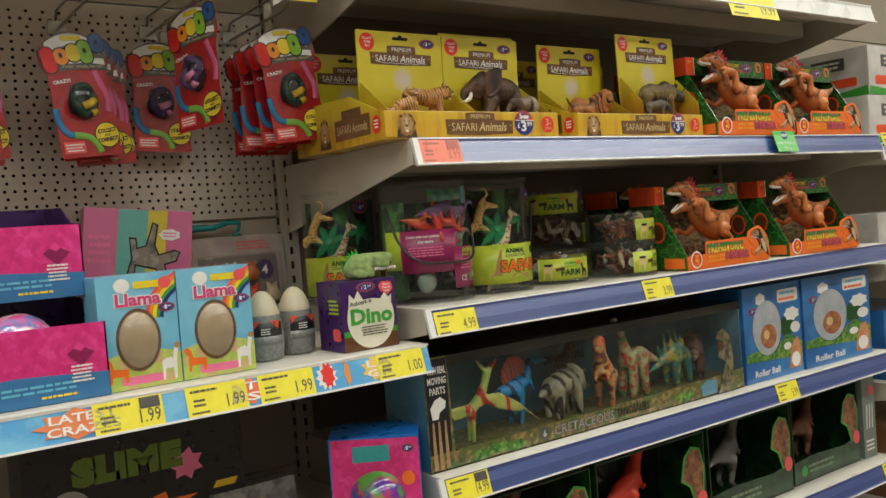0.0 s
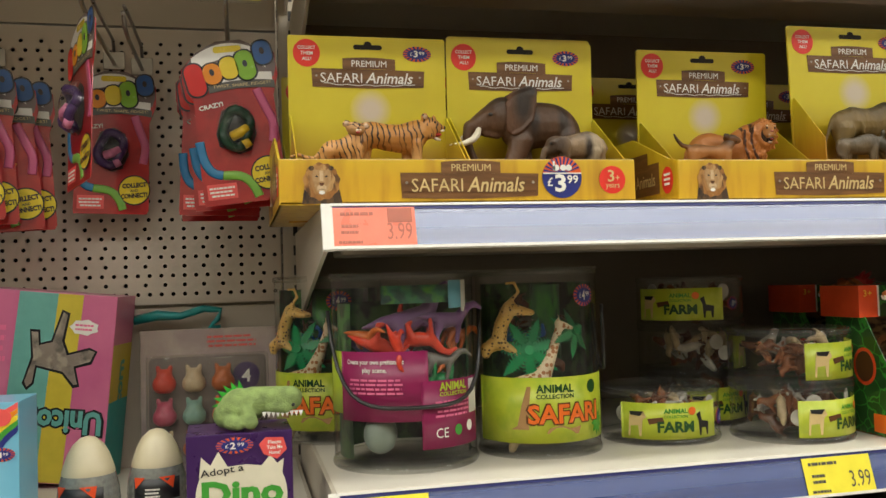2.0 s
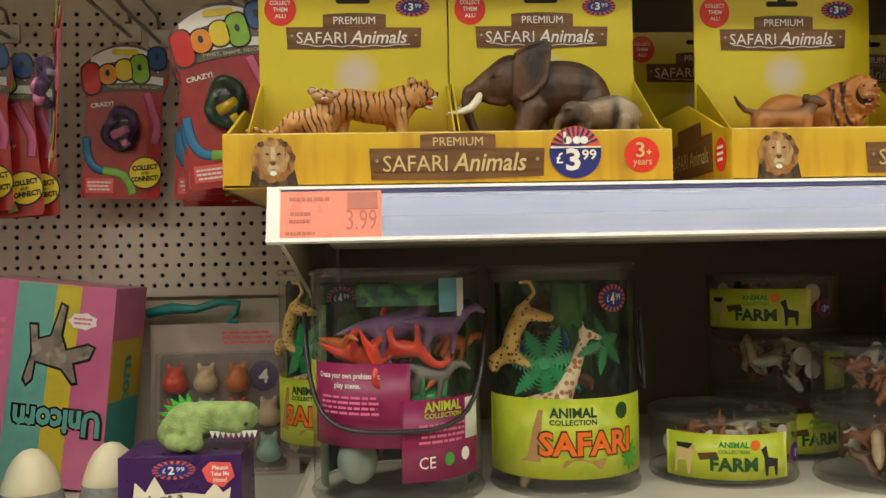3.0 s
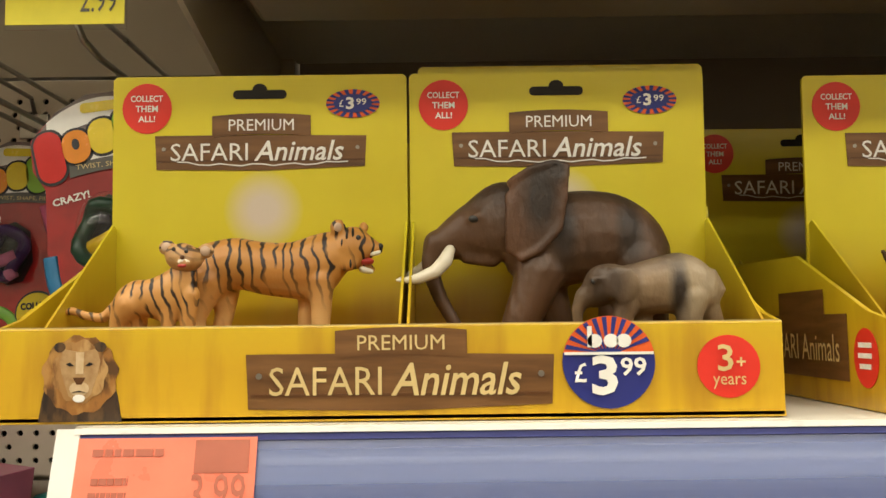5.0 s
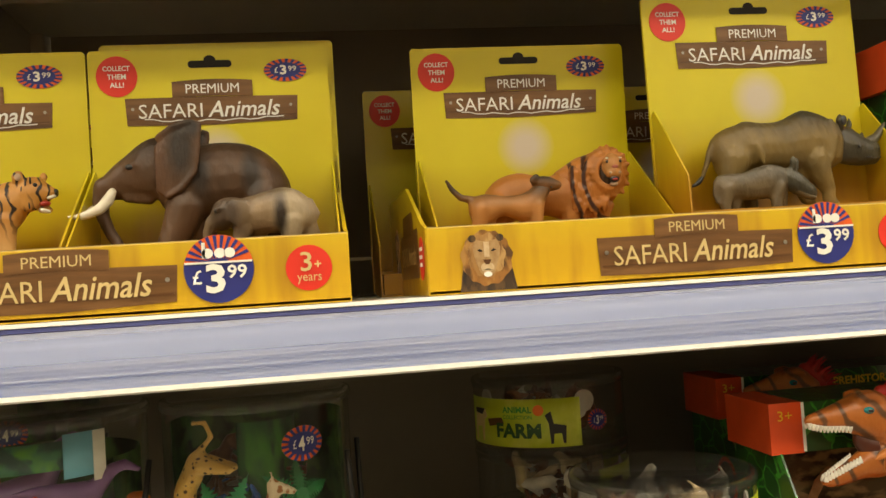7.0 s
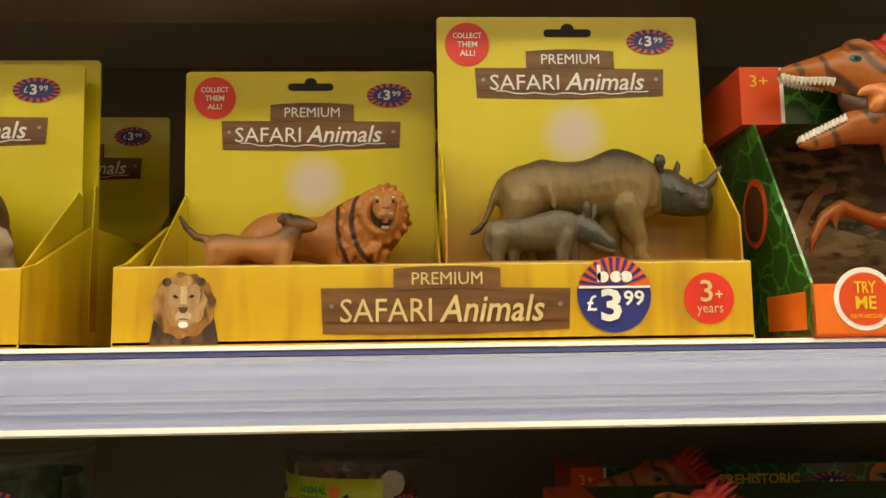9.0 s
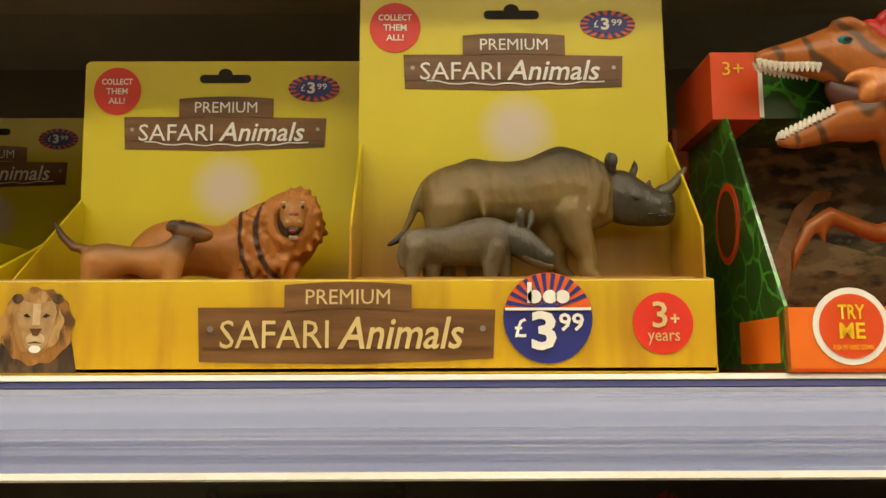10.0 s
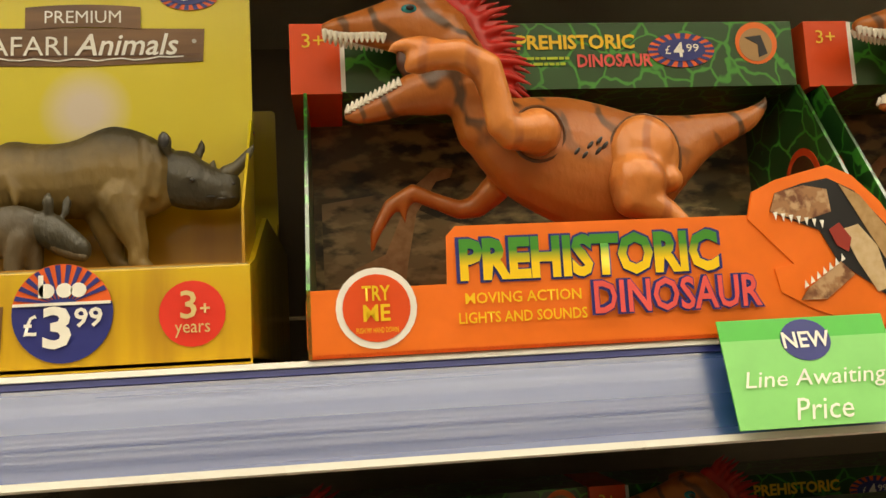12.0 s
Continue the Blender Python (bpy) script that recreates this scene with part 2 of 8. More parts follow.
def part_mesh(name, me, material, parent=None, label=""):
    if material:
        me.materials.clear()
        me.materials.append(material)
    ob = new(name, me)
    ob.parent = parent
    return tagged(ob, label)


def add_box(bm, x0, x1, y0, y1, z0, z1, bevel=0.0):
    r = bmesh.ops.create_cube(bm, size=1.0)
    bmesh.ops.scale(bm, vec=(x1 - x0, y1 - y0, z1 - z0), verts=r["verts"])
    bmesh.ops.translate(bm, vec=((x0 + x1) / 2, (y0 + y1) / 2, (z0 + z1) / 2), verts=r["verts"])
    if bevel:
        es = list({e for v in r["verts"] for e in v.link_edges})
        bmesh.ops.bevel(bm, geom=es, offset=bevel, segments=2, affect="EDGES", profile=0.6)
    return bm


def box(x0, x1, y0, y1, z0, z1, bevel=0.0):
    return add_box(bmesh.new(), x0, x1, y0, y1, z0, z1, bevel)


def add_prism(bm, pts, m, thick):
    """An outline in (u, v), of that thickness behind its front, placed by m (w is its front's normal)."""
    front = [bm.verts.new(m @ Vector((u, v, 0))) for u, v in pts]
    back = [bm.verts.new(m @ Vector((u, v, -thick))) for u, v in pts]
    bm.faces.new(front)
    bm.faces.new(back[::-1])
    n = len(pts)
    for i in range(n):
        bm.faces.new((front[(i + 1) % n], front[i], back[i], back[(i + 1) % n]))
    return bm


def prism(pts, m, thick):
    return add_prism(bmesh.new(), pts, m, thick)


def front(y):
    """A plane that faces the aisle: u is x, v is z."""
    return Matrix(((1, 0, 0, 0), (0, 0, -1, y), (0, 1, 0, 0), (0, 0, 0, 1)))


def left_side(x):
    """A plane that faces -x: u runs to the aisle, v is z."""
    return Matrix(((0, 0, -1, x), (-1, 0, 0, 0), (0, 1, 0, 0), (0, 0, 0, 1)))


def right_side(x):
    return Matrix(((0, 0, 1, x), (1, 0, 0, 0), (0, 1, 0, 0), (0, 0, 0, 1)))


def rect(u0, u1, v0, v1):
    return [(u0, v0), (u1, v0), (u1, v1), (u0, v1)]


def rrect(u0, u1, v0, v1, r, n=5):
    out = []
    for cu, cv, a in ((u1 - r, v0 + r, -90), (u1 - r, v1 - r, 0), (u0 + r, v1 - r, 90), (u0 + r, v0 + r, 180)):
        out += [(cu + r * math.cos(radians(a + 90 * i / n)), cv + r * math.sin(radians(a + 90 * i / n))) for i in range(n + 1)]
    return out


def oval(cu, cv, ru, rv, n=28):
    return [(cu + ru * math.cos(2 * math.pi * i / n), cv + rv * math.sin(2 * math.pi * i / n)) for i in range(n)]


def star(cu, cv, ru, rv, n=18, depth=0.86):
    return [(cu + (ru if i % 2 else ru * depth) * math.cos(math.pi * i / n), cv + (rv if i % 2 else rv * depth) * math.sin(math.pi * i / n)) for i in range(2 * n)]


def arch(u0, u1, v0, v1, rise, n=10):
    """A bar whose top and bottom are bowed upwards."""
    def bow(t):
        return rise * (1 - (2 * t - 1) ** 2)
    return [(u0 + (u1 - u0) * i / n, v0 + bow(i / n)) for i in range(n + 1)] + [(u1 - (u1 - u0) * i / n, v1 + bow(1 - i / n)) for i in range(n + 1)]


def flat(name, pts, m, material, parent, lift=0.0005, label=""):
    """A printed or stuck piece that lies on the plane m."""
    return part(name, prism(pts, m @ Matrix.Translation((0, 0, lift)), 0.0003), material, parent, label)


def word(text, cu, cv, w, h, m, material, parent, lift=0.001, fat=0.0, shear=0.0, spin=0.0, name="lettering"):
    """Lettering fitted into w by h round (cu, cv) on the plane m."""
    c = bpy.data.curves.new("lettering", "FONT")
    c.body, c.size, c.resolution_u, c.offset, c.shear = text, 1.0, 2, fat, shear
    c.align_x = "CENTER"
    tmp = bpy.data.objects.new("lettering", c)
    me = bpy.data.meshes.new_from_object(tmp)
    bpy.data.objects.remove(tmp)
    bpy.data.curves.remove(c)
    co = np.empty(len(me.vertices) * 3, dtype=np.float32)
    me.vertices.foreach_get("co", co)
    co = co.reshape(-1, 3)
    lo, hi = co.min(0), co.max(0)
    size = np.maximum(hi - lo, 1e-6)
    co = (co - (lo + hi) / 2) / size * np.array((w, h, 0), dtype=np.float32)
    me.vertices.foreach_set("co", co.ravel())
    me.transform(m @ Matrix.Translation((cu, cv, lift)) @ pose(0, 0, 0, 0, 0, spin))
    return part_mesh(name, me, material, parent)


def small_print(cu, cv, w, h, lines, m, material, parent, lift=0.0009, seed=1):
    """Writing too small to read: bars of its size."""
    rnd = random.Random(seed)
    bm = bmesh.new()
    pitch = h / lines
    for i in range(lines):
        v = cv + h / 2 - (i + 0.5) * pitch
        u = cu - w / 2 * rnd.uniform(0.8, 1.0)
        end = cu + w / 2 * rnd.uniform(0.7, 1.0)
        while u < end:
            n = min(rnd.uniform(0.06, 0.2) * w, end - u)
            add_prism(bm, rect(u, u + n, v - pitch * 0.24, v + pitch * 0.24), m @ Matrix.Translation((0, 0, lift)), 0.0002)
            u += n + 0.025 * w
    return part("small_print", bm, material, parent)


def sweep(bm, pts, radii, n=8, close=True):
    """A round bar along points."""
    pts = [Vector(p) for p in pts]
    if not isinstance(radii, (list, tuple)):
        radii = [radii] * len(pts)
    rings, up = [], None
    for i, p in enumerate(pts):
        d = (pts[min(i + 1, len(pts) - 1)] - pts[max(i - 1, 0)]).normalized()
        if up is None:
            up = Vector((0, 0, 1)) if abs(d.z) < 0.9 else Vector((1, 0, 0))
        side = d.cross(up).normalized()
        up = side.cross(d).normalized()
        rings.append([bm.verts.new(p + radii[i] * (math.cos(2 * math.pi * k / n) * side + math.sin(2 * math.pi * k / n) * up)) for k in range(n)])
    for a, b in zip(rings, rings[1:]):
        for k in range(n):
            bm.faces.new((a[k], a[(k + 1) % n], b[(k + 1) % n], b[k]))
    if close:
        bm.faces.new(rings[0])
        bm.faces.new(rings[-1][::-1])
    bmesh.ops.recalc_face_normals(bm, faces=bm.faces[:])
    return bm


def lathe(bm, profile, n=40, cx=0.0, cy=0.0):
    """A surface turned about a vertical axis from (radius, height) pairs."""
    rings = [[bm.verts.new((cx + r * math.cos(2 * math.pi * k / n), cy + r * math.sin(2 * math.pi * k / n), z)) for k in range(n)] for r, z in profile]
    for a, b in zip(rings, rings[1:]):
        for k in range(n):
            bm.faces.new((a[k], a[(k + 1) % n], b[(k + 1) % n], b[k]))
    return bm


def add_hull(bm, stations, per=5, n=16):
    """A body skinned over upright oval sections (x, y, low, high, half width), eased between them."""
    st = np.array(stations, dtype=float)
    ext = np.vstack((2 * st[0] - st[1], st, 2 * st[-1] - st[-2]))
    rows = []
    for i in range(len(st) - 1):
        a, b, c, d = ext[i:i + 4]
        for q in range(per):
            t = q / per
            rows.append(0.5 * (2 * b + (c - a) * t + (2 * a - 5 * b + 4 * c - d) * t * t + (3 * b - a - 3 * c + d) * t ** 3))
    rows.append(st[-1])
    rings = []
    for x, y, low, high, half in rows:
        mid, up = (low + high) / 2, max((high - low) / 2, 0.0004)
        half = max(half, 0.0004)
        rings.append([bm.verts.new((x, y + half * math.cos(2 * math.pi * k / n), mid + up * math.sin(2 * math.pi * k / n))) for k in range(n)])
    for p, q in zip(rings, rings[1:]):
        for k in range(n):
            bm.faces.new((p[k], p[(k + 1) % n], q[(k + 1) % n], q[k]))
    bm.faces.new(rings[0][::-1])
    bm.faces.new(rings[-1])
    return bm


def ico(level):
    """The corners and faces of a round ball."""
    bm = bmesh.new()
    bmesh.ops.create_icosphere(bm, subdivisions=level, radius=1.0)
    co = np.array([v.co[:] for v in bm.verts])
    tri = np.array([[v.index for v in f.verts] for f in bm.faces])
    bm.free()
    return co, tri


BALL, BIG_BALL = ico(2), ico(3)


def clay(chains, lumps=(), voxel=0.0016, smooth=4, hulls=()):
    """One blended body from tapered limbs, chains of (x, y, z, r), lumps (x, y, z, rx, ry, rz, lean) and skinned hulls."""
    bm = bmesh.new()
    for h in hulls:
        add_hull(bm, h)
    bmesh.ops.recalc_face_normals(bm, faces=bm.faces[:])
    bm.verts.index_update()
    cos = [np.array([v.co[:] for v in bm.verts]).reshape(-1, 3)]
    faces = [[v.index for v in f.verts] for f in bm.faces]
    count = len(bm.verts)
    bm.free()
    for chain in chains:
        for (x0, y0, z0, r0), (x1, y1, z1, r1) in zip(chain, chain[1:]):
            d = math.dist((x0, y0, z0), (x1, y1, z1))
            n = max(1, int(d / (0.4 * max(min(r0, r1), 0.35 * max(r0, r1)))))
            for i in range(n + 1):
                t = i / n
                cos.append(BALL[0] * (r0 + (r1 - r0) * t) + np.array((x0 + (x1 - x0) * t, y0 + (y1 - y0) * t, z0 + (z1 - z0) * t)))
                faces += (BALL[1] + count).tolist()
                count += len(BALL[0])
    for x, y, z, rx, ry, rz, lean in lumps:
        turn = np.array(pose(0, 0, 0, 0, lean, 0).to_3x3())
        cos.append((BIG_BALL[0] * np.array((rx, ry, rz))) @ turn.T + np.array((x, y, z)))
        faces += (BIG_BALL[1] + count).tolist()
        count += len(BIG_BALL[0])
    me = bpy.data.meshes.new("clay")
    me.from_pydata(np.vstack(cos).tolist(), [], faces)
    me.update()
    tmp = new("clay", me)
    r = tmp.modifiers.new("fuse", "REMESH")
    r.mode, r.voxel_size = "VOXEL", voxel
    s = tmp.modifiers.new("soften", "SMOOTH")
    s.factor, s.iterations = 0.5, smooth
    out = bpy.data.meshes.new_from_object(tmp.evaluated_get(bpy.context.evaluated_depsgraph_get()))
    bpy.data.objects.remove(tmp)
    bpy.data.meshes.remove(me)
    out.shade_smooth()
    return out


def drawn(chains, ox, ground, k, voxel=0.0016, lumps=(), smooth=4, hulls=()):
    """clay() from a side drawing: chains of (across, down, radius[, depth]) in drawing units of k metres, depth towards the aisle;
    an optional first item "both" doubles a limb on the far and near side at the depth that follows it.
    hulls are lists of (across, top, bottom, half width[, depth])."""
    out = []
    for chain in chains:
        depths = [0.0]
        if chain[0] == "both":
            depths, chain = [chain[1], -chain[1]], chain[2:]
        for dd in depths:
            out.append([((c[0] - ox) * k, -(dd + (c[3] if len(c) > 3 else 0.0)) * k, (ground - c[1]) * k, c[2] * k) for c in chain])
    lum = [((a - ox) * k, -d * k, (ground - b) * k, rx * k, ry * k, rz * k, lean) for a, b, d, rx, ry, rz, lean in lumps]
    skins = [[((c[0] - ox) * k, -(c[4] if len(c) > 4 else 0.0) * k, (ground - c[2]) * k, (ground - c[1]) * k, c[3] * k) for c in h] for h in hulls]
    return clay(out, lum, voxel, smooth, skins)


def cracked(name, ground, line, scale=55.0, width=0.05):
    """A printed net of wandering lines over a mottled ground."""
    m, nt, p = shader(name)
    v = node(nt, "ShaderNodeTexVoronoi", Scale=scale)
    v.feature = "DISTANCE_TO_EDGE"
    n = node(nt, "ShaderNodeTexNoise", Scale=40.0, Detail=3.0)
    c = coords(nt)
    nt.links.new(c, n.inputs["Vector"])
    warp = nt.nodes.new("ShaderNodeVectorMath")
    warp.operation = "MULTIPLY_ADD"
    nt.links.new(n.outputs["Color"], warp.inputs[0])
    warp.inputs[1].default_value = (0.02, 0.02, 0.02)
    nt.links.new(c, warp.inputs[2])
    nt.links.new(warp.outputs[0], v.inputs["Vector"])
    base = mixer(nt, ramp(nt, grain(nt, 18.0), 0.35, 0.65), ground, tuple(q * 1.5 for q in ground))
    base = mixer(nt, ramp(nt, v.outputs["Distance"], width, width * 0.4), base, line)
    nt.links.new(base, p.inputs["Base Color"])
    p.inputs["Roughness"].default_value = 0.3
    p.inputs["Coat Weight"].default_value = 0.6
    p.inputs["Coat Roughness"].default_value = 0.12
    return m
TICKETS_L = ((-0.487, 0.082, "1.99", True), (-0.376, 0.080, "1.99", False), (-0.279, 0.080, "1.99", False), (-0.098, 0.080, "1.00", False))

# ---- the setting ----
def slab(name, x0, x1, y0, y1, z0, z1, material, label, category):
    return tagged(part(name, box(x0, x1, y0, y1, z0, z1), material), label, category, "", "structure")


BAY = 1.33
slab("floor", -4, 5.4, -4.2, 0.5, -0.1, 0.0, FLOOR, "pale speckled vinyl shop floor", "floor")
slab("ceiling", -4, 5.4, -4.2, 0.5, CEIL, CEIL + 0.1, CEILING, "off-white tiled shop ceiling", "ceiling")
slab("wall_back", -4, 5.4, 0.42, 0.5, 0.0, CEIL, CREAM, "plain cream wall behind the shelving", "wall")
slab("wall_west", -4.1, -4, -4.2, 0.5, 0.0, CEIL, CREAM, "plain cream end wall", "wall")
slab("wall_east", 5.4, 5.5, -4.2, 0.5, 0.0, CEIL, CREAM, "plain cream end wall", "wall")
slab("wall_south", -4, 5.4, -4.3, -4.2, 0.0, CEIL, CREAM, "plain cream far wall", "wall")
slab("gondola_opposite", -3.6, 5.0, -2.75, -2.3, 0.0, 1.75, paint("opposite_goods", (0.46, 0.38, 0.30), 0.6, 0.4, 5), "plain shelving across the aisle, goods in muted colours", "shelving")


def ceiling_light(x, y):
    g = empty("ceiling_light", pose(x, y, CEIL), "white fluorescent batten fixed to the ceiling", "ceiling light", "rows of ceiling lights")
    part("housing", box(-0.70, 0.70, -0.14, 0.14, -0.05, 0.0, 0.006), WHITE, g)
    m, nt, p = shader("diffuser")
    p.inputs["Base Color"].default_value = (0.8, 0.78, 0.7, 1)
    p.inputs["Emission Color"].default_value = (*LIGHT_TINT, 1)
    p.inputs["Emission Strength"].default_value = 6.0
    part("diffuser", box(-0.69, 0.69, -0.12, 0.12, -0.065, -0.052, 0.003), m, g)
    return g


first_light = ceiling_light(LIGHT_X[0], LIGHT_ROWS[0])
for ly in LIGHT_ROWS:
    for lx in LIGHT_X:
        if (lx, ly) != (LIGHT_X[0], LIGHT_ROWS[0]):
            copy_thing(first_light, pose(lx, ly, CEIL))


def pegboard(x0, x1, z0, z1):
    """A panel pierced by rows of holes: one inch pitch, and tighter rows half way between."""
    g = empty("pegboard", pose(0, 0, 0), "cream perforated metal pegboard back panel", "pegboard", kind="structure")
    bm = bmesh.new()
    h = 0.00295
    rows = []
    k0 = math.ceil((z0 + 0.012 - 1.498) / 0.0127)
    k1 = math.floor((z1 - 0.012 - 1.498) / 0.0127)
    for k in range(k0, k1 + 1):
        rows.append((1.498 + 0.0127 * k, 0.0254 if k % 2 else 0.0152))
    half = 0.00635
    low, high = rows[0][0] - half, rows[-1][0] + half

    def quad(a, b, c, d):
        bm.faces.new([bm.verts.new((p[0], 0, p[1])) for p in (a, b, c, d)])
    for z, pitch in rows:
        i0 = math.ceil((x0 + pitch * 0.5 + 0.150) / pitch)
        i1 = math.floor((x1 - pitch * 0.5 + 0.150) / pitch)
        first, last = -0.150 + pitch * (i0 - 0.5), -0.150 + pitch * (i1 + 0.5)
        quad((x0, z - half), (first, z - half), (first, z + half), (x0, z + half))
        quad((last, z - half), (x1, z - half), (x1, z + half), (last, z + half))
        for i in range(i0, i1 + 1):
            cx = -0.150 + pitch * i
            outer = [(cx - pitch / 2, z - half), (cx, z - half), (cx + pitch / 2, z - half), (cx + pitch / 2, z), (cx + pitch / 2, z + half), (cx, z + half), (cx - pitch / 2, z + half), (cx - pitch / 2, z)]
            ang = (225, 270, 315, 0, 45, 90, 135, 180)
            vo = [bm.verts.new((a, 0, b)) for a, b in outer]
            vi = [bm.verts.new((cx + h * math.cos(radians(a)), 0, z + h * math.sin(radians(a)))) for a in ang]
            vb = [bm.verts.new((v.co.x, 0.003, v.co.z)) for v in vi]
            for j in range(8):
                n = (j + 1) % 8
                bm.faces.new((vo[j], vo[n], vi[n], vi[j]))
                bm.faces.new((vi[j], vi[n], vb[n], vb[j]))
    quad((x0, z0), (x1, z0), (x1, low), (x0, low))
    quad((x0, high), (x1, high), (x1, z1), (x0, z1))
    bmesh.ops.remove_doubles(bm, verts=bm.verts[:], dist=0.0001)
    part("perforated_sheet", bm, PEG, g)
    # Added sheet, coloured as the shade behind the holes.
    part("backing", box(x0, x1, 0.012, 0.02, z0, z1), HOLE_SHADE, g)
    return g


pegboard(-1.31, -0.020, 1.408, 1.785)


def back_panel(x0, x1, z0, z1, material=CREAM, y=0.0):
    return slab("back_panel", x0, x1, y, y + 0.012, z0, z1, material, "plain metal back panel of the shelving", "panel")


back_panel(-1.31, -0.020, 1.789, 2.16)
for a, b in ((0.10, 0.50), (0.504, 0.93), (0.934, 1.403)):
    back_panel(-1.31, -0.020, a, b, CREAM, 0.002)
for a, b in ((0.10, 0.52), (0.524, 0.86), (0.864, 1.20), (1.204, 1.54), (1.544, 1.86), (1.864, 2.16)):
    back_panel(0.020, BAY - 0.02, a, b, SHADED_PANEL, 0.004)
    back_panel(BAY + 0.02, 2 * BAY - 0.02, a, b, SHADED_PANEL, 0.004)


def upright(x):
    g = empty("upright", pose(x, 0, 0), "cream slotted steel upright between shelving bays", "upright", "shelving uprights", "structure")
    part("post", box(-0.0175, 0.0175, -0.012, 0.04, 0.0, 2.2, 0.002), CREAM, g)
    bm = bmesh.new()
    for i in range(74):
        z = 0.15 + 0.0275 * i
        add_box(bm, -0.003, 0.003, -0.0128, -0.0118, z, z + 0.014)
        add_box(bm, -0.0182, -0.0172, -0.006, 0.004, z + 0.003, z + 0.017)
    part("slots", bm, BLACK, g)


for ux in (-BAY, 0.0, BAY, 2 * BAY):
    upright(ux)
slab("plinth", -BAY, 2 * BAY, -0.45, 0.0, 0.0, 0.14, CREAM, "cream metal plinth under the lowest shelf", "plinth")


def ticket_frame(y=-0.455, top=0.0):
    """The plane of a ticket rail, whose foot stands forward; v runs up it from its foot."""
    a = math.atan2(0.012, 0.040)
    return Matrix.Translation((0, y - 0.0125, top - 0.041)) @ pose(0, 0, 0, 90 - math.degrees(a), 0, 0)


DECK = paint("shelf_deck", (0.70, 0.66, 0.56), 0.35, 0.05, 6, 0.05)


def shelf(x0, x1, top, rail=STRIP, label="cream metal shelf with a blue ticket rail", rail_label="blue ticket rail under clear plastic"):
    g = empty("shelf", pose(x0, 0, top), label, "shelf", "shelves of the gondola")
    w = x1 - x0
    part("deck", box(0.004, w - 0.004, -0.452, 0.0035, -0.003, 0.0, 0.001), DECK, g, "pale enamelled shelf deck")
    bm = bmesh.new()
    add_box(bm, 0.006, w - 0.006, -0.450, -0.444, -0.038, -0.0035)
    add_box(bm, 0.006, w - 0.006, -0.444, -0.425, -0.038, -0.034)
    add_box(bm, 0.03, w - 0.03, -0.30, -0.22, -0.042, -0.0035, 0.004)
    part("stiffener", bm, CREAM, g)
    for bx in (0.0, w - 0.004):
        bm = prism([(0.004, 0.0), (0.448, 0.0), (0.450, -0.012), (0.450, -0.038), (0.36, -0.055), (0.004, -0.128)], left_side(bx), 0.004)
        part("bracket", bm, CREAM, g)
    m = ticket_frame()
    h = 0.0425
    part("ticket_rail", prism(rect(0.006, w - 0.002, 0.0016, h - 0.0024), m, 0.0012), rail, g, rail_label)
    bm = prism(rect(0.004, w, h - 0.0024, h), m @ Matrix.Translation((0, 0, 0.0022)), 0.005)
    add_prism(bm, rect(0.004, w, -0.0012, 0.0016), m @ Matrix.Translation((0, 0, 0.0026)), 0.005)
    part("rail_lip", bm, WHITE, g)
    # On blue rails a navy strip paints the lip's shadow; white on others.
    part("lip_shadow_strip", prism(rect(0.006, w - 0.002, h - 0.0052, h - 0.0024), m @ Matrix.Translation((0, 0, 0.0009)), 0.0008), NAVY if rail is STRIP else WHITE, g)
    part("rail_end", prism(rect(-0.004, 0.006, -0.001, h), m @ Matrix.Translation((0, 0, 0.0015)), 0.006), WHITE, g)
    return g


ZA, ZB, ZC, ZD, ZT, ZL, ZM = 1.500, 1.242, 0.985, 0.728, 1.803, 1.192, 0.905
shelf_top = shelf(0, BAY, ZT, WHITE, "cream metal shelf with a white ticket rail", "white ticket rail")
shelf_a = shelf(0, BAY, ZA)
shelf_b = shelf(0, BAY, ZB)
shelf_c = shelf(0, BAY, ZC)
shelf_d = shelf(0, BAY, ZD)
shelf_e = shelf(0, BAY, 0.44)
PROMO = mottled("promo_rail", [(0.10, 0.36, 0.66), (0.06, 0.22, 0.56), (0.20, 0.50, 0.72)], 14, 0.32, coat=0.6)
shelf_l = shelf(-BAY, -0.004, ZL, PROMO, "cream metal shelf with a pale blue promotional ticket rail", "pale blue promotional rail insert")
# Added shelf, its deck out of view: keeps the lights off the upper pegboard.
shade_shelf = shelf(-BAY, -0.004, 1.935, WHITE, "cream metal shelf added over the pegboard to shade it", "white ticket rail")
shelf_m = shelf(-BAY, -0.004, ZM)
shelf_n = shelf(-BAY, -0.004, 0.50)
for z in (1.48, 1.19, 0.90, 0.60):
    shelf(BAY + 0.004, 2 * BAY, z)


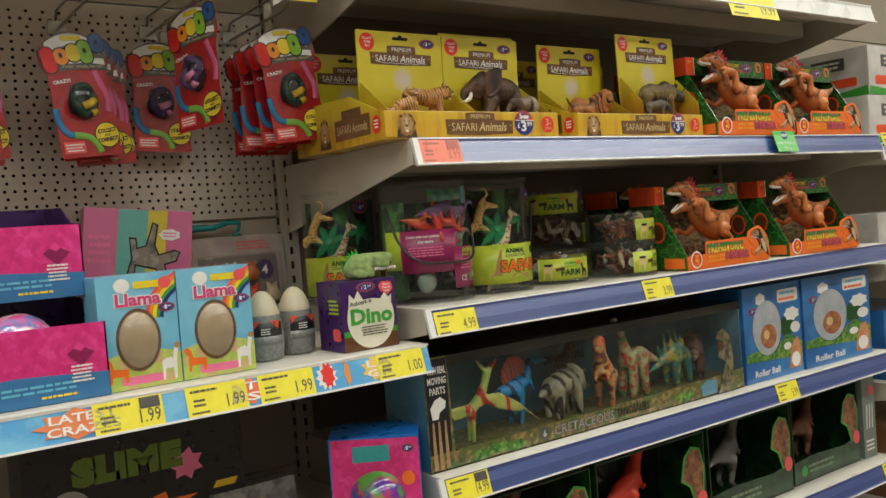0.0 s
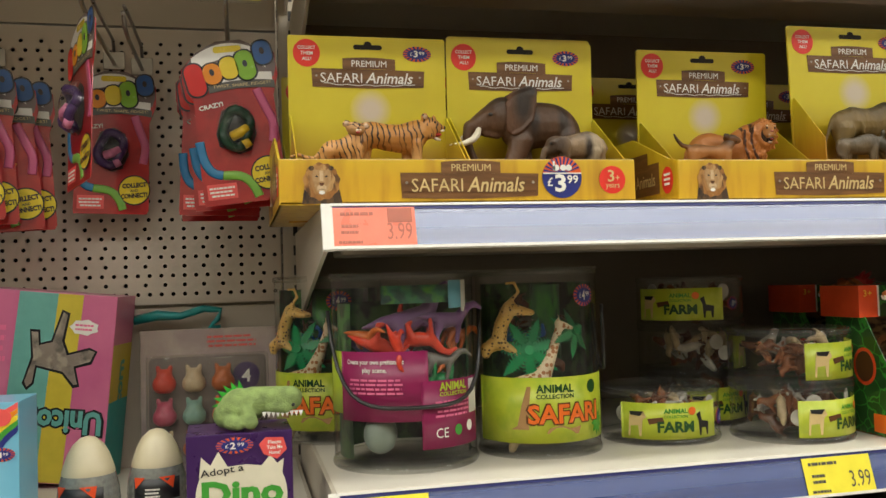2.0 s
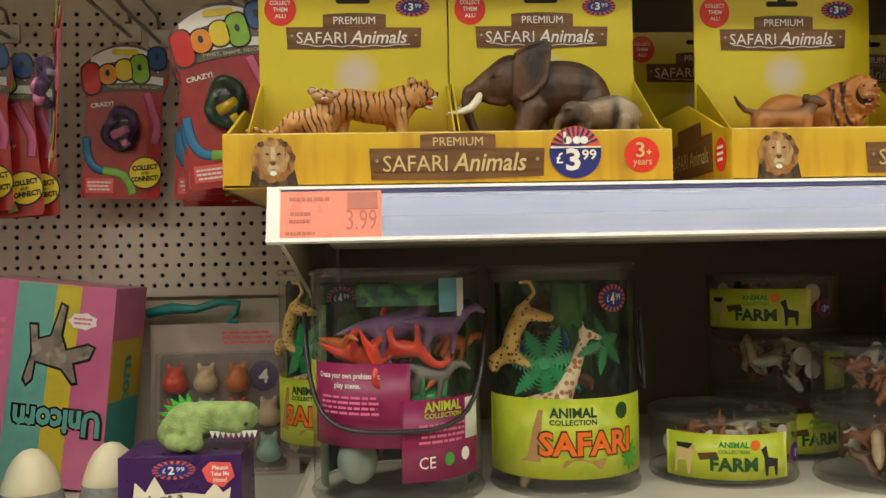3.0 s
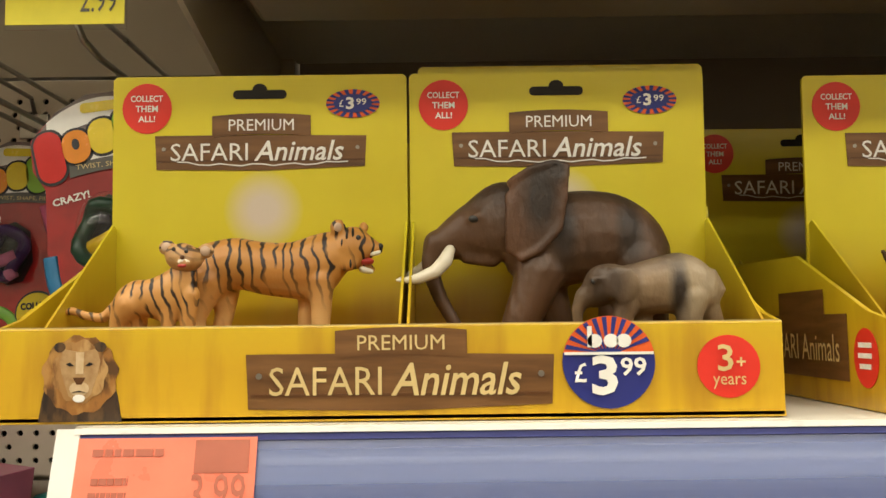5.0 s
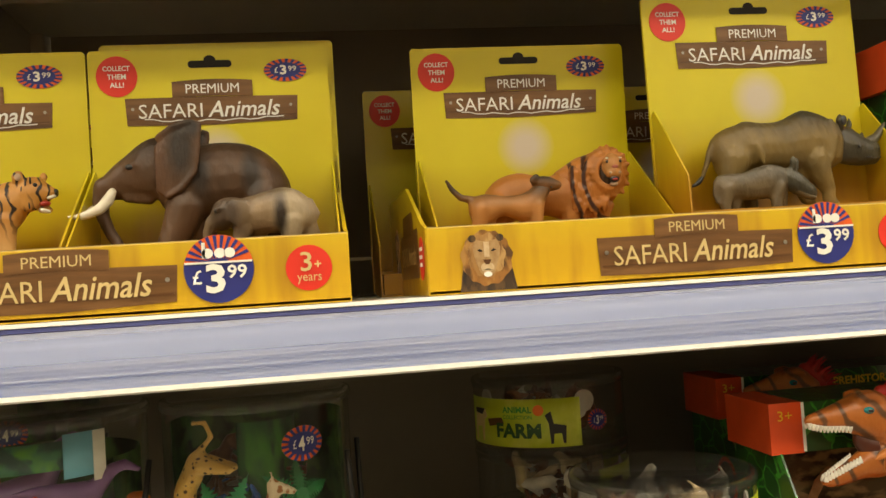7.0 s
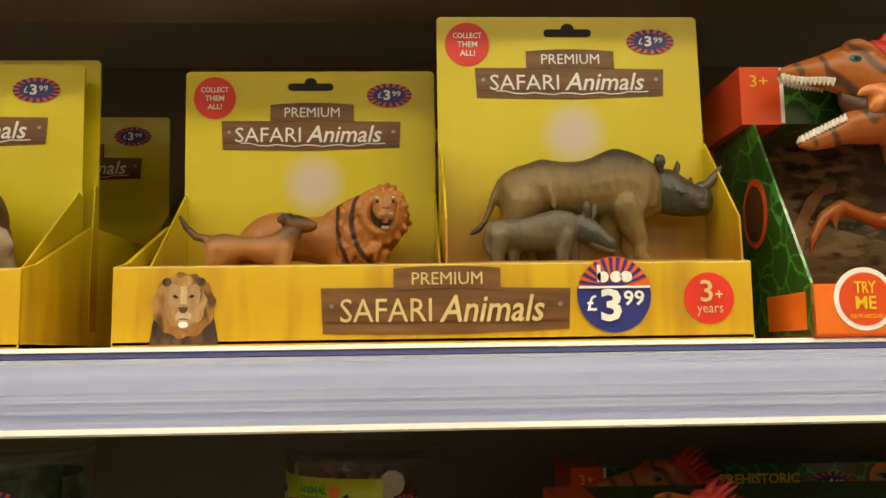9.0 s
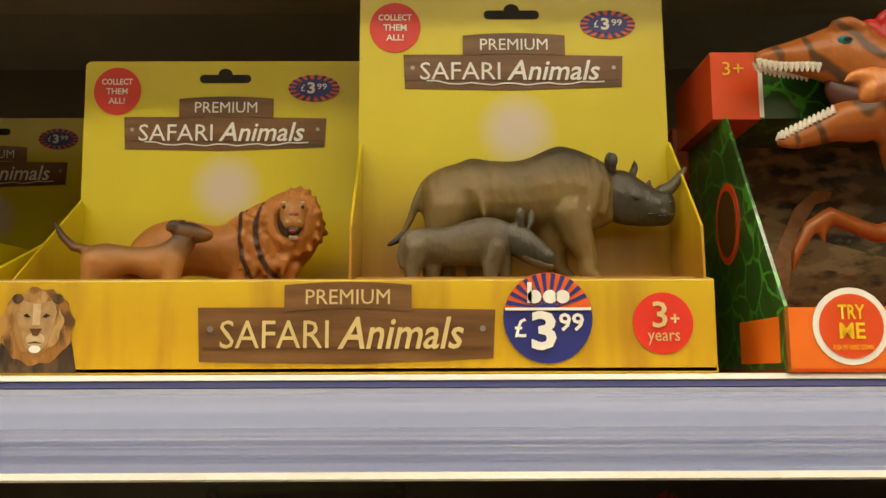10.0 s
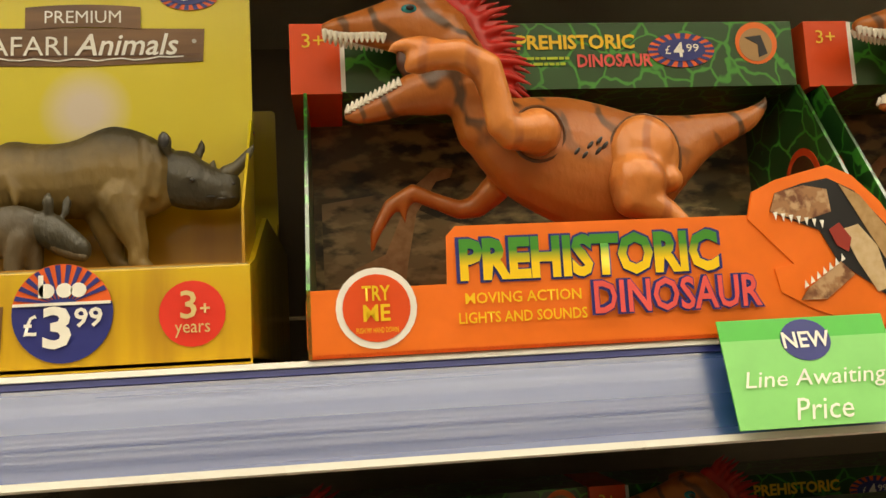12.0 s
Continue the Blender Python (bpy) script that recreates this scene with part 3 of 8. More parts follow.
def ticket(x, w, top, price="", colour=YEL, drop=0.0, name="price_ticket", label="yellow shelf-edge price ticket", price_ink=GREY_INK, was=False, seed=1, depth=0.0, tall=0.0385):
    """A card slipped into a rail; x is its left edge."""
    g = empty(name, pose(x, 0, top), label, "price ticket", "shelf-edge tickets")
    m = ticket_frame() @ Matrix.Translation((0, drop, 0.0016))
    part("card", prism(rect(0, w, 0.0012, tall), m, 0.0006), colour, g)
    if price:
        word(price, w * 0.80, tall * 0.40, w * 0.30, tall * 0.42, m, price_ink, g, 0.0004)
    small_print(w * 0.30, tall * 0.84, w * 0.5, tall * 0.16, 1, m, price_ink, g, 0.0004, seed)
    small_print(w * 0.20, tall * 0.46, w * 0.22, tall * 0.30, 2, m, price_ink, g, 0.0004, seed + 1)
    small_print(w * 0.20, tall * 0.14, w * 0.30, tall * 0.13, 1, m, price_ink, g, 0.0004, seed + 2)
    if was:
        flat("was_box", rect(w * 0.66, w * 0.96, tall * 0.62, tall * 0.97), m, price_ink, g, 0.0004)
    return g


SALMON = ink("salmon_ticket", (0.86, 0.22, 0.13), 0.3)
ticket(0.006, 0.075, ZA, "3.99", SALMON, price_ink=ink("salmon_text", (0.46, 0.13, 0.075)), label="salmon reduced-price ticket in the shelf rail", was=True, seed=4)
ticket(0.008, 0.078, ZB, "4.99", seed=7, drop=-0.002)
ticket(0.470, 0.078, ZB, "3.99", seed=9, drop=-0.001)
ticket(0.008, 0.080, ZC, "14.99", seed=12, was=True)
ticket(0.852, 0.075, ZC, "5.99", seed=14)
ticket(0.765, 0.160, ZT, "19.99", drop=-0.030, seed=17, tall=0.055)
ticket(1.25, 0.076, ZD, "9.99", seed=19)
ticket(BAY + 0.02, 0.076, 1.48, "7.99", seed=21, drop=0.03)
for tx, tw, tp, ws in TICKETS_L:
    ticket(tx, tw, ZL, tp, was=ws, seed=int(1000 + tx * 300))


def new_line_ticket(x, top):
    g = empty("new_line_ticket", pose(x, 0, top), "green card reading New Line Awaiting Price, clipped to the rail", "shelf ticket")
    m = ticket_frame() @ Matrix.Translation((0, 0.007, 0.011))
    part("card", prism(rect(0, 0.074, -0.006, 0.040), m, 0.0006), ink("vivid_green", (0.07, 0.50, 0.06)), g)
    flat("paler_band", rect(0, 0.074, -0.006, 0.031), m, ink("pale_green", (0.22, 0.62, 0.17)), g, 0.0002)
    flat("disc", oval(0.037, 0.030, 0.011, 0.009), m, NAVY, g, 0.0005)
    word("NEW", 0.037, 0.030, 0.021, 0.007, m, WHITE_INK, g, 0.001, 0.02)
    word("Line Awaiting", 0.037, 0.013, 0.062, 0.009, m, WHITE_INK, g, 0.001, 0, 0.25)
    word("Price", 0.037, 0.001, 0.025, 0.009, m, WHITE_INK, g, 0.001, 0, 0.25)


new_line_ticket(0.890, ZA)


def promo_burst(x, w, a, b, top, pts, ground, letters):
    g = empty("promo_sticker", pose(x, 0, top), "printed promotional burst on the ticket rail", "sticker", "rail stickers")
    m = ticket_frame() @ Matrix.Translation((0, 0, 0.0006))
    flat("burst", star(w / 2, 0.021, w / 2, 0.019, pts, 0.72), m, ground, g, 0.0004)
    if a:
        word(a, w / 2, 0.028, w * 0.66, 0.0105, m, letters, g, 0.001, 0.02)
        word(b, w / 2, 0.014, w * 0.72, 0.0105, m, letters, g, 0.001, 0.02)


promo_burst(-0.555, 0.115, "LATEST", "CRAZES", ZL, 9, ink("burst_orange", (0.78, 0.24, 0.08)), WHITE_INK)
promo_burst(-0.196, 0.034, "", "", ZL, 11, WHITE_INK, WHITE_INK)
promo_burst(-0.188, 0.022, "", "", ZL + 0.002, 8, RED, WHITE_INK)
promo_burst(-0.152, 0.011, "", "", ZL, 5, ink("starfish_orange", (0.75, 0.30, 0.06)), WHITE_INK)
promo_burst(-0.125, 0.062, "LA", "GR", ZL, 8, ink("burst_amber", (0.84, 0.58, 0.10)), WHITE_INK)
promo_burst(-0.325, 0.055, "ST", "ES", ZL, 8, ink("burst_red", (0.78, 0.18, 0.08)), WHITE_INK)


# ---- safari packs and their display trays ----
BOARD = sunny_card("tray_board", None)
EDGE = paint("board_edge", (0.50, 0.36, 0.12), 0.7, 0.15, 80)
MANE = mottled("printed_mane", [(0.30, 0.13, 0.03), (0.10, 0.045, 0.015), (0.42, 0.22, 0.06)], 130, 0.4, (1, 1, 0.4))
MANE_DARK = mottled("printed_dark_mane", [(0.05, 0.028, 0.015), (0.02, 0.014, 0.010), (0.11, 0.06, 0.025)], 150, 0.4, (1, 1, 0.35))
MANE_LIGHT = mottled("printed_light_mane", [(0.36, 0.19, 0.06), (0.22, 0.10, 0.03), (0.48, 0.29, 0.11)], 170, 0.4, (1, 1, 0.35))
FUR = mottled("printed_fur", [(0.40, 0.24, 0.10), (0.30, 0.16, 0.06), (0.50, 0.33, 0.16)], 190, 0.4, sharp=0.3)
FUR_LIGHT = mottled("printed_pale_fur", [(0.56, 0.40, 0.22), (0.48, 0.32, 0.16), (0.64, 0.50, 0.32)], 190, 0.4, sharp=0.3)


def price_disc(cu, cv, r, m, g, price="3"):
    """The round price flash: striped red crown, white word shape, blue foot with the price."""
    flat("price_flash", oval(cu, cv, r, r, 36), m, NAVY, g, 0.0010, "round price flash, red rays over blue")
    top = [(cu + r * math.cos(radians(a)), cv + r * math.sin(radians(a))) for a in range(12, 169, 6)]
    flat("flash_crown", top, m, FLAME, g, 0.0014)
    rays = []
    for a in range(160, 17, -13):
        rays += [(cu + r * q * math.cos(radians(e)), cv + r * (0.2 + (q - 0.2) * 0.78 * math.sin(radians(e)) / 0.78) if q < 0.5 else cv + r * q * math.sin(radians(e))) for q, e in ((0.985, a + 3), (0.985, a - 3), (0.30, a - 4), (0.30, a - 9))]
    flat("sunburst", rays + [(cu + r * 0.2, cv + r * 0.2), (cu - r * 0.2, cv + r * 0.2)], m, NAVY, g, 0.0018)
    bm = bmesh.new()
    for k in (-0.30, 0.05, 0.33):
        add_prism(bm, oval(cu + k * r, cv + r * 0.46, r * 0.16, r * 0.15, 14), m @ Matrix.Translation((0, 0, 0.0022)), 0.0002)
    add_prism(bm, rect(cu - r * 0.46, cu - r * 0.36, cv + r * 0.32, cv + r * 0.78), m @ Matrix.Translation((0, 0, 0.0022)), 0.0002)
    part("mark", bm, WHITE_INK, g)
    flat("bar", rect(cu - r * 0.96, cu + r * 0.96, cv + r * 0.16, cv + r * 0.22), m, WHITE_INK, g, 0.0022)
    word("\u00a3", cu - r * 0.62, cv - r * 0.22, r * 0.26, r * 0.42, m, WHITE_INK, g, 0.002, 0.01)
    word(price, cu - r * 0.10, cv - r * 0.28, r * 0.56, r * 0.86, m, WHITE_INK, g, 0.002, 0.03)
    word("99", cu + r * 0.52, cv - r * 0.10, r * 0.56, r * 0.40, m, WHITE_INK, g, 0.002, 0.02)


def price_oval(cu, cv, ru, rv, m, g, price="3"):
    flat("price_flash", oval(cu, cv, ru, rv, 32), m, FLAME, g, 0.0006, "small oval price flash, blue and red rays")
    rays = []
    for i in range(18):
        for q, e in ((1.0, 0.02), (1.0, 0.48), (0.6, 0.52), (0.6, 0.98)):
            a = 2 * math.pi * (i + e) / 18
            rays.append((cu + ru * q * math.cos(a), cv + rv * q * math.sin(a)))
    flat("sunburst", rays, m, NAVY, g, 0.0009)
    flat("centre", oval(cu, cv, ru * 0.72, rv * 0.66), m, NAVY, g, 0.0012)
    word("\u00a3", cu - ru * 0.42, cv, ru * 0.16, rv * 0.5, m, WHITE_INK, g, 0.0016)
    word(price, cu - ru * 0.10, cv, ru * 0.30, rv * 0.86, m, WHITE_INK, g, 0.0016, 0.03)
    word("99", cu + ru * 0.32, cv + rv * 0.1, ru * 0.38, rv * 0.46, m, WHITE_INK, g, 0.0016, 0.01)


def planks(m, g, u0, u1, v0, v1, s0, s1, t0, t1, gilt=CREAM_INK):
    """Two printed boards: PREMIUM over SAFARI Animals."""
    wob = (v1 - v0) * 0.05
    flat("plank", [(u0, v0), ((u0 + u1) / 2, v0 - wob), (u1, v0 + wob), (u1 + wob, v1 - wob), ((u0 + u1) * 0.5, v1), (u0 - wob, v1)], m, WOOD_INK, g, 0.0006, "printed wooden sign board")
    flat("plank_grain", rect(u0 + wob, u1 - wob, v0 + (v1 - v0) * 0.22, v0 + (v1 - v0) * 0.27), m, BROWN, g, 0.0009)
    flat("small_plank", arch(s0, s1, t0, t1, (t1 - t0) * 0.12), m, WOOD_INK, g, 0.0009)
    w, h = u1 - u0, v1 - v0
    word("SAFARI", u0 + w * 0.255, (v0 + v1) / 2, w * 0.37, h * 0.52, m, gilt, g, 0.0014)
    word("Animals", u0 + w * 0.685, (v0 + v1) / 2 + h * 0.02, w * 0.43, h * 0.60, m, gilt, g, 0.0014, 0.012, 0.25)
    word("PREMIUM", (s0 + s1) / 2, (t0 + t1) / 2 + (t1 - t0) * 0.05, (s1 - s0) * 0.66, (t1 - t0) * 0.55, m, gilt, g, 0.0014)
    n = 16 if gilt is WHITE_INK else 0
    rope = [(u0 + w * (0.10 + 0.82 * i / max(n, 1)), v0 + h * (0.10 + 0.035 * math.sin(1.9 * i) + 0.10 * (2 * i / max(n, 1) - 1) ** 4)) for i in range(n + 1 if n else 0)]
    if n:
        flat("foil_line", rope + [(u, v + h * 0.035) for u, v in rope[::-1]], m, gilt, g, 0.0013)
    for cu, cv in ((u0 + w * 0.035, v0 + h * 0.6), (u1 - w * 0.035, v0 + h * 0.6)):
        flat("nail", oval(cu, cv, h * 0.06, h * 0.06, 8), m, STEEL, g, 0.0012)


def lion_print(cu, v0, w, h, m, g):
    """A printed lion's head, as plain shapes."""
    def ring(ru, rv, wob, n, cv=0.54, ph=0.0):
        return [(cu + w * ru * math.cos(a) * (1 + wob * math.sin(n * a + ph)), v0 + h * cv + h * rv * math.sin(a) * (1 + wob * math.cos(n * a))) for a in np.linspace(0, 2 * math.pi, 44)[:-1]]
    flat("printed_chest", [(cu - w * 0.50, v0), (cu + w * 0.52, v0), (cu + w * 0.46, v0 + h * 0.30), (cu + w * 0.38, v0 + h * 0.6), (cu - w * 0.38, v0 + h * 0.6), (cu - w * 0.46, v0 + h * 0.26)], m, MANE_DARK, g, 0.0004)
    flat("printed_mane", ring(0.46, 0.45, 0.05, 11), m, MANE, g, 0.0006, "printed lion's mane")
    flat("printed_mane", ring(0.33, 0.36, 0.06, 9, 0.58, 1.0), m, MANE_LIGHT, g, 0.0008)
    flat("printed_face", [(cu - w * 0.20, v0 + h * 0.84), (cu - w * 0.25, v0 + h * 0.70), (cu - w * 0.22, v0 + h * 0.55), (cu - w * 0.13, v0 + h * 0.30), (cu - w * 0.06, v0 + h * 0.25), (cu + w * 0.06, v0 + h * 0.25), (cu + w * 0.13, v0 + h * 0.30), (cu + w * 0.22, v0 + h * 0.55), (cu + w * 0.25, v0 + h * 0.70), (cu + w * 0.20, v0 + h * 0.84), (cu, v0 + h * 0.80)], m, FUR, g, 0.0010)
    flat("printed_brow", [(cu - w * 0.05, v0 + h * 0.80), (cu - w * 0.045, v0 + h * 0.55), (cu + w * 0.045, v0 + h * 0.55), (cu + w * 0.05, v0 + h * 0.80)], m, FUR_LIGHT, g, 0.0012)
    flat("printed_muzzle", oval(cu, v0 + h * 0.38, w * 0.12, h * 0.085, 16), m, FUR_LIGHT, g, 0.0012)
    flat("printed_chin", oval(cu, v0 + h * 0.27, w * 0.075, h * 0.045, 12), m, WHITE_INK, g, 0.0013)
    flat("printed_mouth", [(cu - w * 0.10, v0 + h * 0.335), (cu, v0 + h * 0.36), (cu + w * 0.10, v0 + h * 0.335), (cu, v0 + h * 0.345)], m, BLACK_INK, g, 0.0015)
    flat("printed_nose", [(cu - w * 0.075, v0 + h * 0.51), (cu - w * 0.03, v0 + h * 0.43), (cu + w * 0.03, v0 + h * 0.43), (cu + w * 0.075, v0 + h * 0.51)], m, BROWN, g, 0.0015)
    for s in (-1, 1):
        flat("printed_eye", [(cu + s * w * 0.17, v0 + h * 0.665), (cu + s * w * 0.12, v0 + h * 0.685), (cu + s * w * 0.07, v0 + h * 0.645), (cu + s * w * 0.12, v0 + h * 0.64)], m, BLACK_INK, g, 0.0014)
        flat("printed_ear", oval(cu + s * w * 0.25, v0 + h * 0.86, w * 0.07, h * 0.06, 10), m, MANE_DARK, g, 0.0011)


def display_tray(x, y, z, label, wide=1.0):
    """Open-fronted board tray, 348 mm wide; its origin is the front foot of its left side."""
    g = empty("display_tray", pose(x, y, z) @ Matrix.Diagonal((wide, 1, 1, 1)), label, "display tray", "safari display trays")
    W, D, H, T = 0.347, 0.290, 0.042, 0.0024
    part("floor_board", box(0, W, 0, D, 0, T), BOARD, g)
    face = part("front_board", box(0, W, 0, T, 0.0, H, 0.0008), BOARD, g)
    part("front_edge", box(0.001, W - 0.001, 0.0003, T - 0.0003, H, H + 0.0004), EDGE, g)
    side = [(-0.001, 0), (-0.001, H), (-0.02, H + 0.004), (-0.10, 0.078), (-D, 0.082), (-D, 0)]
    part("side_board", prism(side, left_side(-0.0003), T), BOARD, g)
    part("side_board", prism(side, left_side(W - T), T), BOARD, g)
    part("back_board", box(0, W, D - T, D, 0.0, 0.082), BOARD, g)
    m = front(0)
    lion_print(0.038, 0.001, 0.036, 0.038, m, face)
    planks(m, face, 0.112, 0.245, 0.0055, 0.0295, 0.150, 0.208, 0.0275, 0.0395)
    price_disc(0.270, 0.0245, 0.0203, m, face)
    flat("age_disc", oval(0.3225, 0.022, 0.0138, 0.0138), m, RED, face, 0.0006, "red age disc")
    word("3", 0.3210, 0.0258, 0.0068, 0.0118, m, CREAM_INK, face, 0.0012, 0.01)
    word("+", 0.3278, 0.0240, 0.0040, 0.0040, m, CREAM_INK, face, 0.0012, 0.02)
    word("years", 0.3225, 0.0150, 0.0145, 0.0055, m, CREAM_INK, face, 0.0012)
    ms = left_side(-0.0003)
    flat("side_disc", oval(-0.022, 0.024, 0.012, 0.014), ms, RED, g, 0.0006)
    small_print(-0.022, 0.025, 0.014, 0.015, 3, ms, WHITE_INK, g, 0.001, 5)
    flat("side_plank", rect(-0.150, -0.040, 0.012, 0.045), ms, WOOD_INK, g, 0.0006)
    flat("side_small_plank", rect(-0.125, -0.065, 0.043, 0.058), ms, WOOD_INK, g, 0.0009)
    word("SAFARI Animals", -0.095, 0.028, 0.094, 0.014, ms, CREAM_INK, g, 0.0012)
    lion_print(-0.185, 0.004, 0.036, 0.05, ms, g)
    return g


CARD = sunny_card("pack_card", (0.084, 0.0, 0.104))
# Slots are flat pieces laid on the card, coloured as the shade behind.
HOLE = HOLE_SHADE
CW, CH = 0.1640, 0.1795


def pack_card(g, deep=0.084):
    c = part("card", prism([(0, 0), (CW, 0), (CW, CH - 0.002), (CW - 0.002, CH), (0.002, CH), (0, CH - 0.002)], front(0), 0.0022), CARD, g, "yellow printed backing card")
    m = front(0)
    flat("collect_disc", oval(0.019, CH - 0.0180, 0.0138, 0.0142), m, RED, c, 0.0005, "red round flash")
    for i, w in enumerate(("COLLECT", "THEM", "ALL!")):
        word(w, 0.019, CH - 0.0125 - 0.0057 * i, (0.018, 0.0125, 0.0095)[i], 0.0036, m, WHITE_INK, c, 0.0011, 0.02)
    slot = rrect(CW / 2 - 0.0150, CW / 2 + 0.0150, CH - 0.0132, CH - 0.0082, 0.0024)
    flat("hang_slot", slot, m, HOLE, c, 0.0004, "dark euro hanging slot")
    flat("hang_slot_top", oval(CW / 2, CH - 0.0080, 0.0042, 0.0034, 14), m, HOLE, c, 0.0006)
    price_oval(CW - 0.0300, CH - 0.0165, 0.0150, 0.0080, m, c)
    planks(m, c, 0.0245, 0.1405, CH - 0.0525, CH - 0.0335, 0.0555, 0.1105, CH - 0.0345, CH - 0.0228, WHITE_INK)
    part("base", box(0.0015, CW - 0.0015, -deep, 0, 0.0, 0.0022), CARD, g)
    part("platform", box(0.004, CW - 0.004, -deep + 0.004, -0.002, 0.0024, 0.019), CARD, g)
    gus = [(0.0, 0.0), (0.0, 0.094), (0.004, 0.096), (deep, 0.042), (deep + 0.001, 0.0)]
    part("gusset", prism(gus, left_side(0.0012), 0.0012), CARD, g)
    part("gusset", prism(gus, left_side(CW - 0.0012), 0.0012), CARD, g)
    return g


def safari_pack(x, y, z, lean, label, turn=0.0, deep=0.084):
    g = empty("safari_pack", pose(x, y, z, lean, 0, turn), label, "toy pack", "safari packs in trays")
    return pack_card(g, deep)


def bits(name, me, mat, g, at, label="", scale=1.0, turn=0.0):
    ob = part_mesh(name, me, mat, g, label)
    ob.location = (at[0], at[1], at[2] + 0.0192)
    ob.rotation_euler = (0, 0, radians(turn))
    ob.scale = (scale, scale, scale)
    return ob


def eye(g, at, r=0.0016, mat=None):
    at = (at[0], at[1], at[2] + 0.0192)
    bm = bmesh.new()
    bmesh.ops.create_uvsphere(bm, u_segments=8, v_segments=6, radius=r, matrix=Matrix.Translation(at))
    part("eye", bm, mat or BLACK, g, smooth=True)


K_T, K_C, K_E, K_Y, K_L, K_N, K_R, K_B = 0.0003, 0.000286, 0.000302, 0.000286, 0.000294, 0.000279, 0.000270, 0.000258
INKY = (0.020, 0.011, 0.007)
TIGER = hide("tiger_paint", (0.44, 0.185, 0.035), (0.53, 0.25, 0.055), INKY, bands=58.0, turn=(0, 8, 0), low=(0.62, 0.36, 0.13), lowz=(0.046, 0.064), width=0.27, stripez=(0.046, 0.068), warp=6.5, wrinkle=0.3)
CUB = hide("tiger_cub_paint", (0.46, 0.20, 0.04), (0.56, 0.28, 0.075), INKY, bands=66.0, turn=(0, 12, 0), low=(0.58, 0.29, 0.08), lowz=(0.035, 0.055), width=0.25, stripez=(0.036, 0.052), warp=6.0, wrinkle=0.3)
PALE_FUR = hide("pale_cub_face", (0.50, 0.30, 0.12), (0.42, 0.20, 0.06), INKY, bands=70.0, turn=(0, 80, 0), width=0.3, stripez=(0.072, 0.080), wrinkle=0.3)
LIONP = hide("lion_paint", (0.40, 0.145, 0.028), (0.48, 0.19, 0.042), rough=0.5, low=(0.46, 0.20, 0.05), lowz=(0.02, 0.05), wrinkle=0.25)
MANEP = hide("mane_paint", (0.42, 0.145, 0.025), (0.52, 0.20, 0.045), (0.055, 0.018, 0.009), wrinkle=1.0,
             rings=((((486 - 16) * K_L, 0, (647 - 396) * K_L), 90 * K_L, 6.5 * K_L, (1, 0.001, 0.84)), (((492 - 16) * K_L, 0, (647 - 396) * K_L), 124 * K_L, 5.5 * K_L, (1, 0.001, 0.78))))
FACEP = hide("lion_face_paint", (0.42, 0.17, 0.04), (0.54, 0.27, 0.085), rough=0.5, wrinkle=0.3)
ELE = hide("elephant_paint", (0.108, 0.053, 0.024), (0.080, 0.040, 0.018), rough=0.5, wrinkle=0.5, folds=30.0, high=(0.030, 0.019, 0.012), highz=(0.094, 0.108),
           patches=(((0.078, 0, 0.086), 0.0055, (1, 0.01, 0.35), (0.032, 0.020, 0.013)), ((0.110, 0, 0.086), 0.006, (1, 0.01, 0.35), (0.032, 0.020, 0.013))))
EAR = hide("elephant_ear_paint", (0.125, 0.056, 0.024), (0.098, 0.044, 0.019), rough=0.5, wrinkle=0.7,
           patches=(((0.0665, 0, 0.104), 0.009, (1, 0.01, 0.42), (0.026, 0.017, 0.011)), ((0.074, 0, 0.116), 0.005, (1, 0.01, 0.8), (0.026, 0.017, 0.011))))
ELEB = hide("young_elephant_paint", (0.24, 0.16, 0.085), (0.15, 0.09, 0.045), rough=0.5, wrinkle=0.6, high=(0.034, 0.024, 0.016), highz=(0.060, 0.078),
            patches=(((0.137, 0, 0.058), 0.012, (1, 0.01, 0.8), (0.31, 0.235, 0.14)), ((0.128, 0, 0.056), 0.0040, (1, 0.01, 0.3), (0.035, 0.024, 0.016)), ((0.094, 0, 0.060), 0.012, (1, 0.01, 0.8), (0.060, 0.036, 0.020))))
LIONESSP = hide("lioness_paint", (0.42, 0.17, 0.04), (0.50, 0.22, 0.06), rough=0.5, high=(0.060, 0.032, 0.016), highz=(0.050, 0.064), wrinkle=0.25)
LIONESSH = hide("lioness_head_paint", (0.34, 0.14, 0.035), (0.20, 0.085, 0.025), rough=0.5, high=(0.030, 0.018, 0.011), highz=(0.062, 0.070), wrinkle=0.25)
RHINO = hide("rhino_paint", (0.185, 0.120, 0.033), (0.135, 0.088, 0.025), rough=0.52, wrinkle=0.45, folds=48.0, high=(0.030, 0.025, 0.013), highz=(0.067, 0.088))
RHINOH = hide("rhino_head_paint", (0.034, 0.030, 0.018), (0.052, 0.043, 0.024), rough=0.42, wrinkle=0.8)
RHINOB = hide("young_rhino_paint", (0.105, 0.068, 0.027), (0.070, 0.047, 0.020), rough=0.5, wrinkle=0.7, high=(0.046, 0.036, 0.020), highz=(0.034, 0.048))
HORN = paint("horn_paint", (0.10, 0.085, 0.05), 0.4, 0.2, 90, 0.2)
IVORY = paint("ivory_paint", (0.80, 0.74, 0.58), 0.3, 0.06)
GUM = paint("mouth_paint", (0.42, 0.035, 0.025), 0.3, 0.1)
PALE_EAR = paint("inner_ear_paint", (0.52, 0.36, 0.24), 0.5, 0.1)
